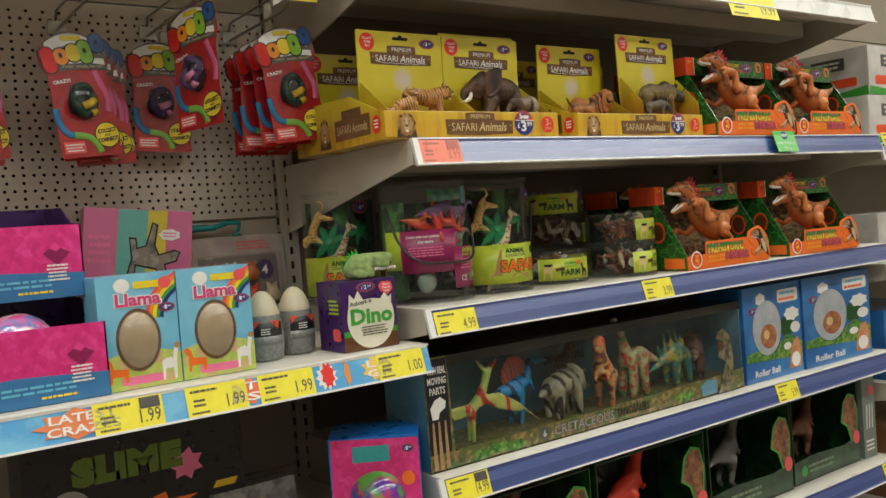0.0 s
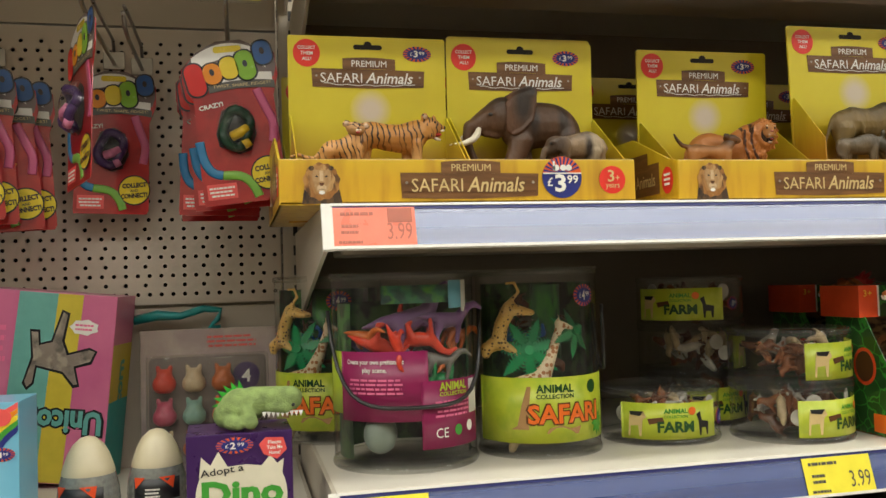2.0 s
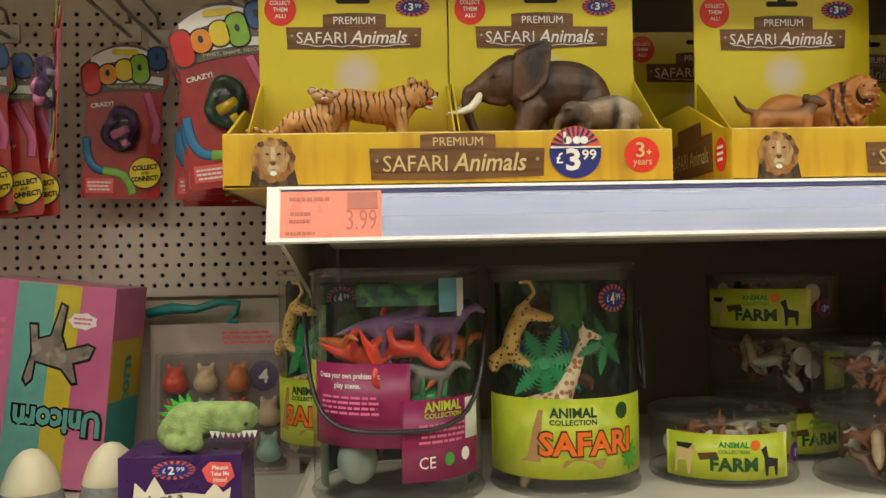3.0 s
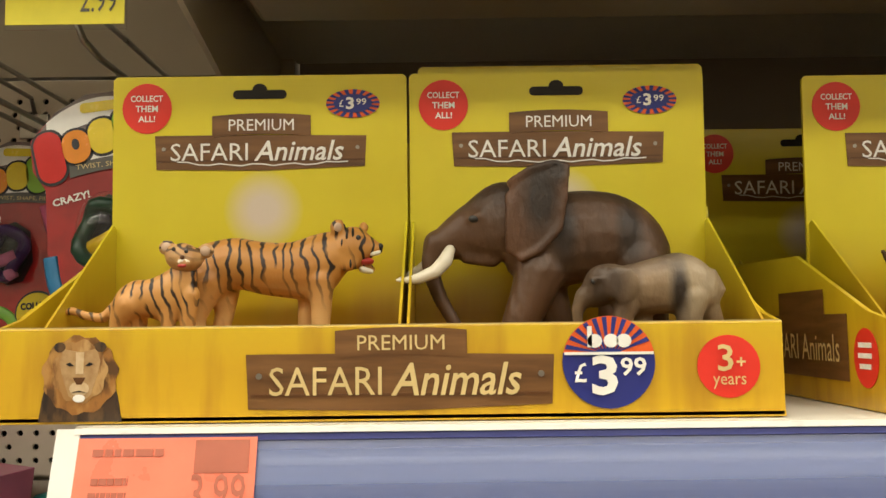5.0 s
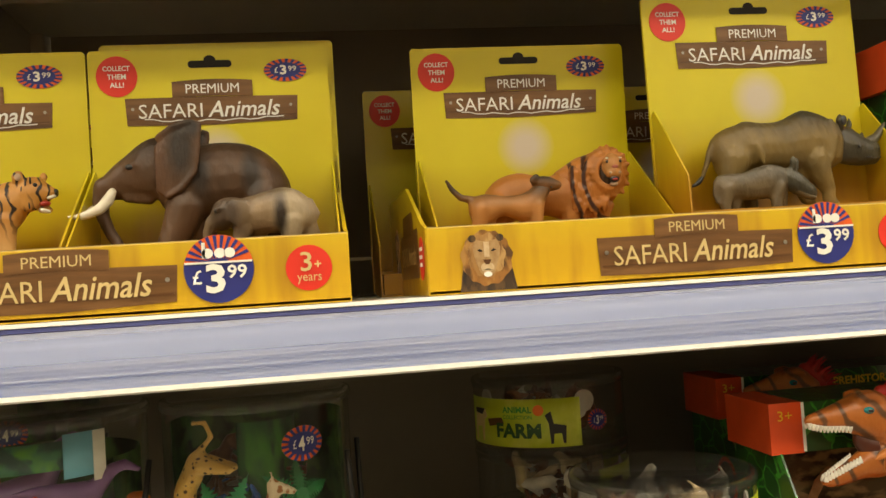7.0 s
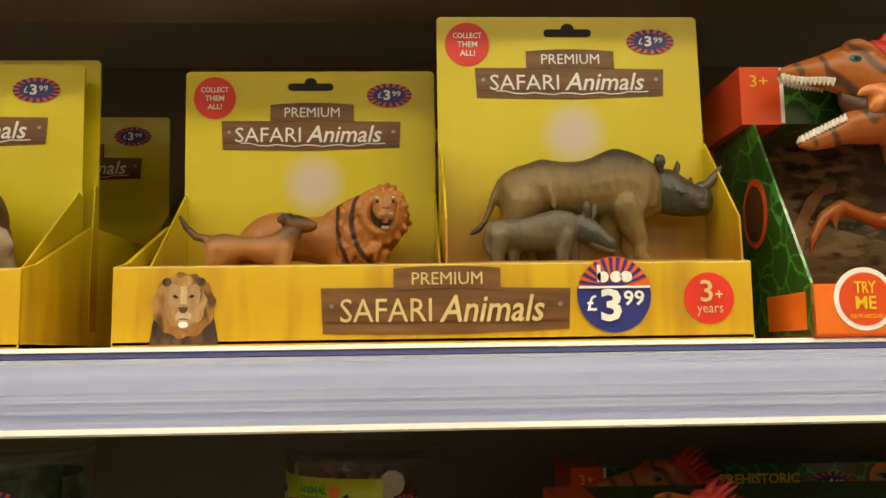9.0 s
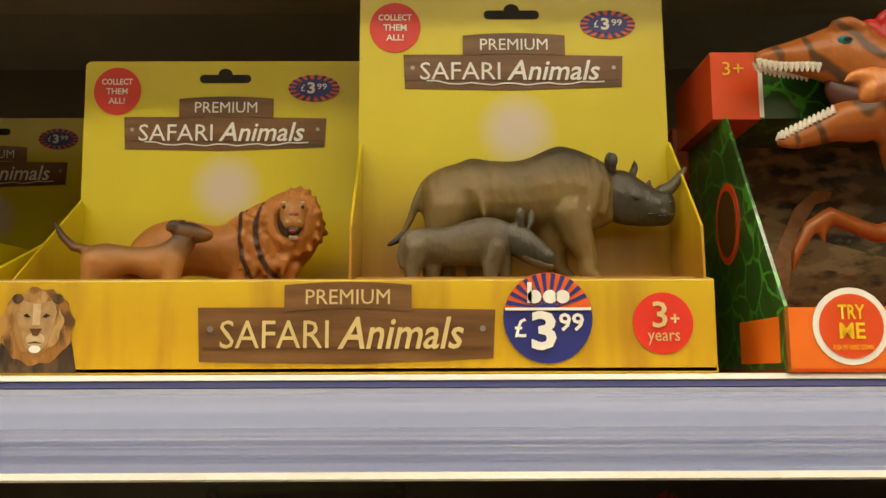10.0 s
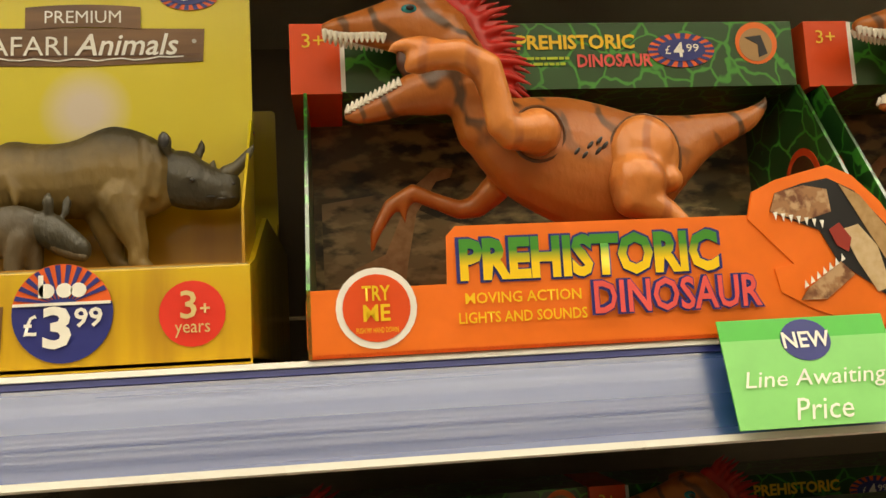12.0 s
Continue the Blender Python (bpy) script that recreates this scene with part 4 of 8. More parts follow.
NOSE_PINK = paint("nose_paint", (0.46, 0.13, 0.09), 0.35, 0.1)

# a standing tiger and its cub
tiger_me = drawn([
    [(452, 480, 25, 16), (454, 525, 18, 18), (452, 580, 15, 18), (462, 622, 16, 18)], [(432, 490, 24, -18), (424, 540, 16, -18), (424, 620, 15, -18)],
    [(258, 480, 36, 16), (240, 540, 21, 18), (250, 585, 14, 18), (252, 622, 15, 18)], [(284, 480, 30, -16), (284, 535, 17, -18), (272, 580, 14, -18), (276, 622, 15, -18)],
    [(514, 448, 13), (528, 458, 10), (538, 463, 6)]], 46, 692, K_T, 0.0012,
    lumps=[(482, 392, 20, 14, 6, 15, 8), (522, 390, -18, 9, 6, 11, 0), (500, 446, 20, 20, 9, 20, 0)], smooth=3,
    hulls=[[(228, 445, 482, 10), (243, 421, 510, 30), (275, 410, 512, 38), (312, 406, 495, 38), (352, 413, 503, 36), (400, 414, 510, 38), (440, 402, 514, 38), (468, 397, 500, 33), (492, 402, 470, 24), (506, 412, 452, 12)],
           [(473, 412, 440, 12), (484, 395, 458, 27), (502, 389, 464, 32), (520, 392, 456, 28), (536, 406, 443, 19), (547, 415, 438, 14), (556, 421, 434, 7)]])
tiger_muzzle_me = drawn([[(522, 462, 7, 7), (537, 466, 5, 4)], [(538, 437, 5, 12), (549, 434, 5.5, 8)]], 46, 692, K_T, 0.001, smooth=2)
tiger_cub_me = drawn([
    [(190, 510, 17, 8), (190, 555, 12, 10), (192, 625, 11, 10)], [(226, 500, 17, 6), (222, 560, 13, 8), (224, 625, 11, 8)],
    [(122, 515, 25, 10), (104, 548, 12, 14), (120, 590, 10, 14), (122, 628, 11, 14)], [(130, 515, 22, -12), (128, 628, 11, -12)],
    [(102, 512, 9), (78, 538, 9), (48, 533, 8), (26, 524, 7), (0, 530, 6)]], 8.5, 699, K_C, 0.0012, smooth=3,
    hulls=[[(96, 502, 530, 8), (109, 486, 545, 21), (130, 474, 540, 26), (155, 472, 538, 25), (180, 461, 545, 25), (202, 446, 545, 24), (218, 438, 530, 20), (234, 446, 500, 12)]])
cub_head_me = drawn([[(218, 440, 13, 18), (222, 447, 10, 27)]], 8.5, 699, K_C, 0.001,
    lumps=[(186, 420, 4, 15, 5, 14, 0), (251, 426, 0, 14, 5, 14, 0)], smooth=2,
    hulls=[[(184, 428, 442, 8, 4), (194, 418, 454, 20, 6), (214, 412, 462, 25, 8), (233, 419, 460, 22, 6), (246, 432, 448, 9, 4)]])
# lion and lioness
lion_me = drawn([
    [(370, 465, 28, 16), (365, 510, 19, 18), (364, 575, 16, 18)], [(402, 470, 26, -16), (412, 520, 18, -18), (412, 575, 16, -18)],
    [(192, 450, 36, 14), (168, 505, 20, 18), (176, 545, 14, 18), (178, 575, 15, 18)], [(200, 450, 34, -14), (190, 505, 20, -18), (196, 575, 15, -18)],
    [(168, 425, 9), (150, 450, 7), (142, 490, 6)]], 16, 647, K_L, 0.0013, smooth=3,
    hulls=[[(156, 430, 470, 10), (170, 408, 492, 26), (195, 386, 502, 37), (225, 375, 492, 40), (255, 373, 478, 39), (288, 380, 477, 38), (322, 384, 482, 40), (352, 372, 492, 43), (382, 360, 500, 42), (412, 352, 488, 30)]])
locks = []
for ring, (r0, r1, d0, d1, n) in enumerate(((32, 50, 50, 38, 20), (44, 57, 36, 14, 24), (40, 52, 34, 44, 16))):
    for i in range(n):
        a = 2 * math.pi * (i + 0.5 * ring) / n
        wob = 1 + 0.09 * math.sin(5.3 * i + ring)
        locks.append([(456 + r0 * math.cos(a), 386 + 1.12 * r0 * math.sin(a), 10, d0), (456 + r1 * wob * math.cos(a + 0.08), 386 + 1.12 * r1 * wob * math.sin(a + 0.08), 6.0, d1)])
for i in range(26):
    u, v = 372 + 11 * (i % 9), 372 + 36 * (i // 9) + 9 * (i % 3)
    locks.append([(u, v, 9, 40 + 3 * (i % 2)), (u - 5, v + 24, 4, 42)])
for i in range(7):
    locks.append([(388 + 13 * i, 462, 10, 26), (384 + 12 * i, 494 + 5 * (i % 2), 4, 24)])
mane_me = drawn(locks, 16, 647, K_L, 0.0010, smooth=3,
    hulls=[[(338, 376, 398, 20), (364, 360, 440, 38), (390, 344, 472, 43), (416, 336, 484, 46), (442, 328, 480, 47), (466, 327, 466, 45), (488, 338, 444, 36), (500, 354, 420, 22), (506, 372, 402, 8)]])
mane_lining_me = drawn([], 16, 647, K_L, 0.0011, lumps=[(464, 381, 46, 31, 13, 44, 0)], smooth=1)
lion_face_me = drawn([[(464, 366, 22, 50), (466, 378, 17, 58), (466, 386, 13, 64)], [(457, 390, 10, 64), (476, 390, 10, 64)], [(450, 357, 7, 62), (445, 362, 6, 60)], [(480, 357, 7, 62), (485, 362, 6, 60)]], 16, 647, K_L, 0.0009, smooth=2,
    hulls=[[(440, 358, 382, 10, 48), (450, 344, 398, 18, 50), (465, 340, 402, 22, 52), (480, 344, 398, 18, 50), (489, 358, 382, 10, 48)]])
lioness_me = drawn([
    [(232, 465, 21, 8), (230, 515, 14, 12), (232, 572, 12, 12)], [(214, 465, 20, -10), (200, 572, 12, -12)],
    [(95, 465, 28, 8), (84, 515, 15, 12), (90, 572, 12, 12)], [(110, 465, 26, -10), (118, 515, 15, -12), (118, 572, 12, -12)],
    [(78, 443, 10), (48, 437, 9), (27, 417, 7), (14, 394, 5)]], -31, 646, K_N, 0.0012, smooth=3,
    hulls=[[(66, 446, 480, 12), (80, 435, 505, 24), (108, 430, 506, 30), (150, 436, 486, 25), (188, 436, 500, 29), (214, 428, 500, 27), (236, 410, 488, 23), (254, 402, 462, 19), (268, 404, 436, 13)]])
lioness_head_me = drawn([[(262, 410, 13), (285, 412, 9), (295, 414, 6)]], -31, 646, K_N, 0.001, lumps=[(230, 401, 13, 15, 5, 11, -25), (240, 394, -12, 10, 5, 9, -20)], smooth=2,
    hulls=[[(224, 400, 414, 7), (238, 394, 425, 16), (256, 392, 431, 20), (274, 396, 431, 16), (290, 404, 428, 12), (300, 410, 421, 6)]])
# elephant and calf
ele_me = drawn([
    [(650, 415, 24), (641, 445, 19), (643, 475, 15), (656, 510, 13), (676, 545, 12), (692, 575, 11), (702, 598, 9)],
    [(822, 465, 44, 22), (802, 515, 36, 26), (786, 552, 32, 26), (778, 618, 31, 26)], [(830, 470, 40, -24), (852, 550, 32, -26), (862, 618, 31, -26)],
    [(985, 450, 50, 20), (998, 525, 36, 26), (1002, 618, 34, 26)], [(970, 450, 48, -22), (960, 525, 36, -26), (958, 618, 34, -26)],
    [(1036, 420, 7), (1050, 470, 6), (1046, 505, 7)], [(706, 376, 9, 34), (722, 372, 8, 38)], [(700, 440, 12, 14), (745, 446, 12, 10)]], 601, 686, K_E, 0.0016, smooth=3,
    hulls=[[(768, 385, 462, 34), (800, 352, 490, 50), (840, 334, 495, 59), (880, 328, 488, 62), (920, 328, 484, 63), (962, 336, 482, 62), (1000, 358, 484, 56), (1026, 386, 490, 42), (1042, 418, 470, 20)],
           [(638, 408, 440, 12), (654, 386, 442, 24), (680, 362, 443, 32), (702, 345, 442, 37), (726, 325, 446, 42), (752, 312, 448, 45), (778, 312, 446, 44), (802, 330, 440, 36)]])
tusk_me = [drawn([[(672, 428, 10, 30), (664, 446, 13, 36), (648, 463, 12, 40), (620, 475, 10, 42), (600, 478, 7, 42), (582, 476, 3, 42)]], 601, 686, K_E, 0.0011),
           drawn([[(640, 440, 9, -20), (622, 456, 9, -24), (600, 468, 7, -26), (582, 474, 3, -26)]], 601, 686, K_E, 0.0011)]
ear_me = [drawn([[(772, 318, 7, 42 * d), (806, 297, 7, 54 * d), (842, 288, 6, 64 * d), (864, 294, 5, 68 * d)], [(866, 296, 4, 68 * d), (860, 345, 5, 72 * d), (850, 398, 6, 70 * d), (818, 432, 7, 60 * d), (788, 446, 7, 50 * d)]], 601, 686, K_E, 0.0013, smooth=3,
                hulls=[[(764, 335, 436, 8, 40 * d), (784, 310, 446, 8, 46 * d), (810, 297, 438, 7, 54 * d), (834, 290, 414, 5, 62 * d), (852, 290, 388, 5, 68 * d), (864, 296, 330, 4, 70 * d)]]) for d in (1, -1)]
baby_ele_me = drawn([
    [(888, 500, 16), (876, 525, 11), (877, 550, 9), (884, 575, 8)], [(955, 515, 21, 14), (944, 552, 17, 16), (940, 618, 16, 16)], [(985, 515, 20, -14), (990, 618, 16, -16)],
    [(1062, 505, 29, 12), (1056, 550, 20, 16), (1056, 618, 18, 16)], [(1092, 515, 24, -12), (1112, 555, 15, -16), (1112, 618, 15, -16)],
    [(1104, 462, 6), (1119, 492, 6), (1108, 513, 5), (1086, 518, 7)], [(900, 474, 6, 26), (908, 472, 6, 27)]], 591, 690, K_Y, 0.0013, smooth=3,
    hulls=[[(884, 484, 515, 9), (896, 459, 520, 23), (916, 448, 520, 29), (938, 447, 510, 29), (954, 452, 498, 22)],
           [(942, 452, 524, 26), (975, 446, 532, 33), (1010, 436, 532, 36), (1045, 430, 532, 37), (1076, 438, 530, 33), (1100, 458, 524, 22), (1112, 476, 508, 10)],
           [(926, 454, 504, 4, 28), (944, 450, 514, 5, 33), (960, 455, 506, 4, 36), (970, 466, 490, 3, 36)]])
# rhinoceros and calf
rhino_me = drawn([
    [(972, 375, 40, 14), (988, 422, 28, 18), (1003, 458, 18, 20), (1000, 482, 16, 20), (1014, 494, 14, 20)], [(938, 385, 36, -14), (950, 440, 22, -18), (958, 475, 14, -18), (976, 486, 12, -18)],
    [(752, 365, 46, 12), (736, 420, 28, 16), (748, 460, 20, 18), (748, 497, 19, 18)], [(790, 370, 42, -14), (800, 430, 24, -18), (806, 497, 19, -18)],
    [(708, 318, 10), (695, 345, 9), (685, 375, 8), (671, 405, 6)], [(800, 335, 6, 48), (812, 360, 7, 49), (816, 385, 6, 48)], [(1016, 282, 10, 32), (1022, 320, 12, 36), (1016, 360, 11, 34), (1004, 388, 9, 30)], [(1034, 290, 8, 28), (1040, 330, 9, 32), (1032, 372, 9, 28)]],
    578, 571, K_R, 0.0013, smooth=3,
    hulls=[[(701, 316, 352, 9), (715, 298, 402, 28), (740, 284, 412, 42), (770, 275, 406, 47), (796, 266, 400, 49), (832, 271, 400, 51), (870, 272, 403, 52), (900, 266, 403, 52), (926, 254, 402, 51), (956, 243, 404, 49), (986, 248, 404, 44), (1016, 260, 404, 38), (1042, 275, 394, 32), (1060, 286, 382, 24)]])
rhino_head_me = drawn([
    [(1094, 300, 9, -14), (1102, 282, 8, -16), (1103, 263, 2, -16)], [(1050, 296, 9, 24), (1048, 280, 13, 30), (1046, 266, 5, 30)],
    [(1090, 344, 9, 24), (1102, 348, 7, 24)], [(1130, 372, 7, 18), (1152, 378, 6, 15)]], 578, 571, K_R, 0.0012, smooth=2,
    lumps=[(1060, 335, 20, 16, 9, 34, 10)],
    hulls=[[(1034, 292, 376, 24), (1060, 288, 389, 31), (1086, 292, 394, 30), (1110, 309, 396, 27), (1135, 324, 395, 23), (1156, 328, 393, 18), (1169, 339, 380, 9)]])
rhino_tuft_me = drawn([[(645, 428, 5), (660, 419, 7), (673, 403, 5)]], 578, 571, K_R, 0.001, smooth=1)
rhino_horn_me = drawn([[(1148, 332, 16), (1164, 322, 12), (1180, 303, 9), (1189, 290, 6), (1193, 284, 4)], [(1120, 326, 11), (1126, 307, 2)]], 578, 571, K_R, 0.001, smooth=2)
young_rhino_me = drawn([
    [(692, 440, 23, 8), (682, 480, 15, 12), (684, 520, 13, 12)], [(720, 445, 21, -8), (716, 520, 13, -12)], [(832, 440, 22, 8), (824, 480, 15, 12), (824, 520, 13, 12)], [(850, 440, 18, -8), (852, 520, 12, -12)],
    [(890, 452, 13, 4), (915, 466, 11, 4), (935, 472, 8, 4)], [(664, 420, 6, 4), (656, 450, 5, 6), (664, 474, 5, 8)]], 567, 567, K_B, 0.0012, smooth=3,
    hulls=[[(661, 418, 462, 10), (674, 402, 470, 21), (705, 398, 466, 25), (742, 397, 470, 26), (782, 385, 470, 26), (816, 378, 467, 25), (846, 383, 455, 22), (868, 394, 445, 15)]])
young_rhino_head_me = drawn([[(880, 394, 8, 12), (879, 376, 10, 14), (880, 364, 4, 14)], [(900, 392, 7, -10), (902, 374, 8, -12), (904, 362, 3, -12)]], 567, 567, K_B, 0.0011, smooth=2,
    hulls=[[(850, 390, 440, 17), (874, 390, 456, 22), (898, 402, 468, 21), (918, 420, 475, 17), (934, 436, 476, 13), (945, 448, 470, 6)]])


def ball(name, a, b, depth, r, ox, ground, k, y, mat, g, label="", squash=(1, 0.7, 1)):
    """A small painted feature of a figure, at a place of its side drawing."""
    bm = bmesh.new()
    bmesh.ops.create_uvsphere(bm, u_segments=10, v_segments=8, radius=r * k, matrix=Matrix.Translation(((a - ox) * k, y - depth * k, (ground - b) * k)) @ Matrix.Diagonal((*squash, 1)))
    return part(name, bm, mat, g, label, True)


def tiger_pack(x, y, z):
    g = safari_pack(x, y, z, 2.0, "yellow card pack with a toy tiger and cub in a tray")
    at, yt, yc = (0, -0.040, -0.0192), -0.040, -0.062
    bits("tiger_figure", tiger_me, TIGER, g, at, "orange and black striped toy tiger")
    bits("muzzle", tiger_muzzle_me, IVORY, g, at, "cream muzzle")
    ball("mouth", 529, 449, 9, 11, 46, 692, K_T, yt, GUM, g, "open red mouth", (1.2, 0.9, 0.6))
    ball("nose", 552, 424, 5, 6.5, 46, 692, K_T, yt, BLACK, g, "black nose", (0.8, 1, 0.9))
    ball("eye", 517, 410, 26, 4.6, 46, 692, K_T, yt, BLACK, g)
    for a, b in ((508, 401), (497, 436), (490, 420), (504, 452), (498, 408)):
        ball("face_stripe", a, b, 26.5, 5, 46, 692, K_T, yt, BLACK, g, "", (0.45, 0.6, 1.7))
    ball("ear_hollow", 483, 392, 24, 8, 46, 692, K_T, yt, PALE_EAR, g, "", (0.9, 0.4, 1.0))
    at = (0, yc, -0.0192)
    bits("tiger_cub_figure", tiger_cub_me, CUB, g, at, "striped toy tiger cub")
    bits("cub_head", cub_head_me, PALE_FUR, g, at, "pale round cub face")
    for a, b, r in ((205, 424, 3.4), (226, 428, 3.4)):
        ball("eye", a, b, 30, r, 8.5, 699, K_C, yc, BLACK, g)
    ball("cub_muzzle", 221, 445, 27, 10, 8.5, 699, K_C, yc, IVORY, g, "cream muzzle", (1.1, 0.9, 0.7))
    for a, b in ((186, 420), (251, 427)):
        ball("ear_hollow", a, b, 8, 9, 8.5, 699, K_C, yc, PALE_EAR, g, "", (1, 0.4, 1))
    ball("nose", 221, 438, 36, 4, 8.5, 699, K_C, yc, BROWN, g)
    ball("mouth", 220, 452, 34, 6, 8.5, 699, K_C, yc, GUM, g, "", (1.3, 0.6, 0.6))
    return g


def elephant_pack(x, y, z):
    g = safari_pack(x, y, z, 2.0, "yellow card pack with a toy elephant and calf in a tray")
    ye, yc = -0.036, -0.066
    at = (0, ye, -0.0192)
    bits("elephant_figure", ele_me, ELE, g, at, "dark brown toy elephant with a spread ear")
    for me in tusk_me:
        bits("tusk", me, IVORY, g, at, "cream tusk")
    for me in ear_me:
        bits("ear", me, EAR, g, at, "spread brown ear with a dark inside")
    ball("eye", 712, 377, 40, 8, 601, 686, K_E, ye, BLACK, g, "", (1.2, 0.6, 0.8))
    bits("calf_figure", baby_ele_me, ELEB, g, (0, yc, -0.0192), "small patchy toy elephant calf")
    ball("eye", 900, 477, 26, 5, 591, 690, K_Y, yc, BLACK, g)
    return g


def lion_pack(x, y, z):
    g = safari_pack(x, y, z, 2.0, "yellow card pack with a toy lion and lioness in a tray")
    yl, yn = -0.036, -0.060
    at = (0, yl, -0.0192)
    bits("lion_figure", lion_me, LIONP, g, at, "tawny toy lion")
    bits("mane", mane_me, MANEP, g, at, "orange mane with dark streaks")
    bits("mane_lining", mane_lining_me, MANE_DARK, g, at, "dark fur round the face")
    bits("face", lion_face_me, FACEP, g, at, "tawny lion face")
    ball("mouth", 466, 402, 66, 10, 16, 647, K_L, yl, BLACK, g, "open dark mouth", (1.2, 0.5, 0.9))
    ball("tongue", 466, 404, 70, 6, 16, 647, K_L, yl, GUM, g, "", (1.2, 0.5, 0.5))
    ball("chin", 466, 414, 60, 9, 16, 647, K_L, yl, PALE_EAR, g, "pale chin", (1.1, 0.7, 0.7))
    ball("nose", 467, 374, 71, 6.5, 16, 647, K_L, yl, NOSE_PINK, g, "pink nose", (1.4, 0.7, 0.8))
    for a in (449, 482):
        ball("brow", a, 353, 68, 3.6, 16, 647, K_L, yl, IVORY, g, "", (1.2, 0.5, 0.5))
        ball("eye", a, 361, 68, 3.4, 16, 647, K_L, yl, BLACK, g)
    for a in (456, 477):
        ball("muzzle", a, 388, 72, 5, 16, 647, K_L, yl, PALE_EAR, g, "", (0.9, 0.5, 0.7))
    at = (0, yn, -0.0142)
    bits("lioness_figure", lioness_me, LIONESSP, g, at, "small tawny toy lioness with a dark back")
    bits("lioness_head", lioness_head_me, LIONESSH, g, at, "dark masked head")
    ball("eye", 270, 404, 15, 2.6, -31, 646, K_N, yn, BLACK, g)
    return g


def rhino_pack(x, y, z):
    g = safari_pack(x, y, z, -1.5, "yellow card pack with a toy rhinoceros and calf, raised", 0.0, 0.052)
    yr, yc = -0.022, -0.040
    at = (0, yr, -0.0192)
    bits("rhinoceros_figure", rhino_me, RHINO, g, at, "olive grey toy rhinoceros with folded skin")
    bits("head", rhino_head_me, RHINOH, g, at, "dark grey head")
    bits("tail_tuft", rhino_tuft_me, BLACK, g, at, "black tail tuft")
    bits("horn", rhino_horn_me, HORN, g, at, "pale grey horns")
    ball("eye", 1093, 349, 31, 4.5, 578, 571, K_R, yr, BLACK, g)
    ball("nostril", 1158, 354, 15, 4, 578, 571, K_R, yr, BLACK, g, "", (1.2, 0.6, 0.8))
    for a, b in ((1122, 377), (1140, 380), (1156, 378)):
        ball("lip_crease", a, b, 24 - 0.25 * (a - 1122), 4, 578, 571, K_R, yr, BLACK, g, "", (2.2, 0.6, 0.5))
    ball("ear_hollow", 1050, 281, 41, 9, 578, 571, K_R, yr, BLACK, g, "", (1, 0.4, 1.5))
    at = (0, yc, -0.0192)
    bits("calf_figure", young_rhino_me, RHINOB, g, at, "small grey toy rhinoceros calf")
    bits("calf_head", young_rhino_head_me, RHINOH, g, at, "dark calf head")
    return g


display_tray(-0.0395, -0.441, ZA + 0.0006, "yellow card display tray with safari signs and price flash", 1.006)
display_tray(0.357, -0.441, ZA + 0.0006, "yellow card display tray beside a toy dinosaur box", 0.981)
TZ = ZA + 0.0034
tiger_pack(-0.024, -0.346, TZ)
elephant_pack(0.1415, -0.346, TZ)
lion_pack(0.3665, -0.332, TZ)
rhino_pack(0.5310, -0.385, TZ + 0.0210)


def spare_pack(x, y, z, lean, label, turn=0.0):
    return safari_pack(x, y, z, lean, label, turn)


for sx, sy, sz in ((0.150, -0.235, 0.012), (-0.022, -0.22, -0.03), (0.372, -0.235, -0.002), (0.338, -0.255, -0.03), (0.530, -0.24, -0.004)):
    spare_pack(sx, sy + 0.06, TZ + max(sz, 0.0), 3.0, "yellow card pack standing in the row behind")


safari_pack(0.1460, -0.3315, TZ + 0.0085, 1.6, "yellow card pack pushed up close behind another", 0.0, 0.010)


# ---- dinosaur boxes ----
VEIN = cracked("vein_print", (0.014, 0.062, 0.012), (0.055, 0.30, 0.035))
ROCKS = mottled("printed_rocks", [(0.10, 0.083, 0.036), (0.022, 0.020, 0.012), (0.29, 0.235, 0.10)], 34, 0.4, (1, 1, 2.2), 0.05)
DINO = hide("orange_dinosaur_vinyl", (0.40, 0.115, 0.020), (0.47, 0.15, 0.030), (0.10, 0.045, 0.018), bands=17.0, turn=(0, 38, 0), rough=0.36, wrinkle=0.4, width=0.20, low=(0.36, 0.085, 0.014), lowz=(-0.03, 0.005), stripez=(0.0, 0.026), warp=9.0)
DINO_LIMB = hide("orange_limb_vinyl", (0.54, 0.17, 0.035), (0.60, 0.21, 0.05), (0.40, 0.12, 0.03), bands=14.0, rough=0.33, wrinkle=0.4, width=0.2)
CREST = paint("red_crest_vinyl", (0.55, 0.025, 0.018), 0.4, 0.15)
TEETH = paint("white_teeth", (0.78, 0.74, 0.64), 0.35, 0.05)
TEALP = paint("teal_eye", (0.02, 0.25, 0.28), 0.2, 0.1)
SKULL = mottled("printed_skull_skin", [(0.34, 0.17, 0.08), (0.16, 0.06, 0.03), (0.50, 0.32, 0.18)], 140, 0.35)
AMBER = ink("amber_ink", (0.85, 0.55, 0.02))
REDBOX = ink("red_box_board", (0.74, 0.085, 0.022), 0.22)
K2 = 0.000271
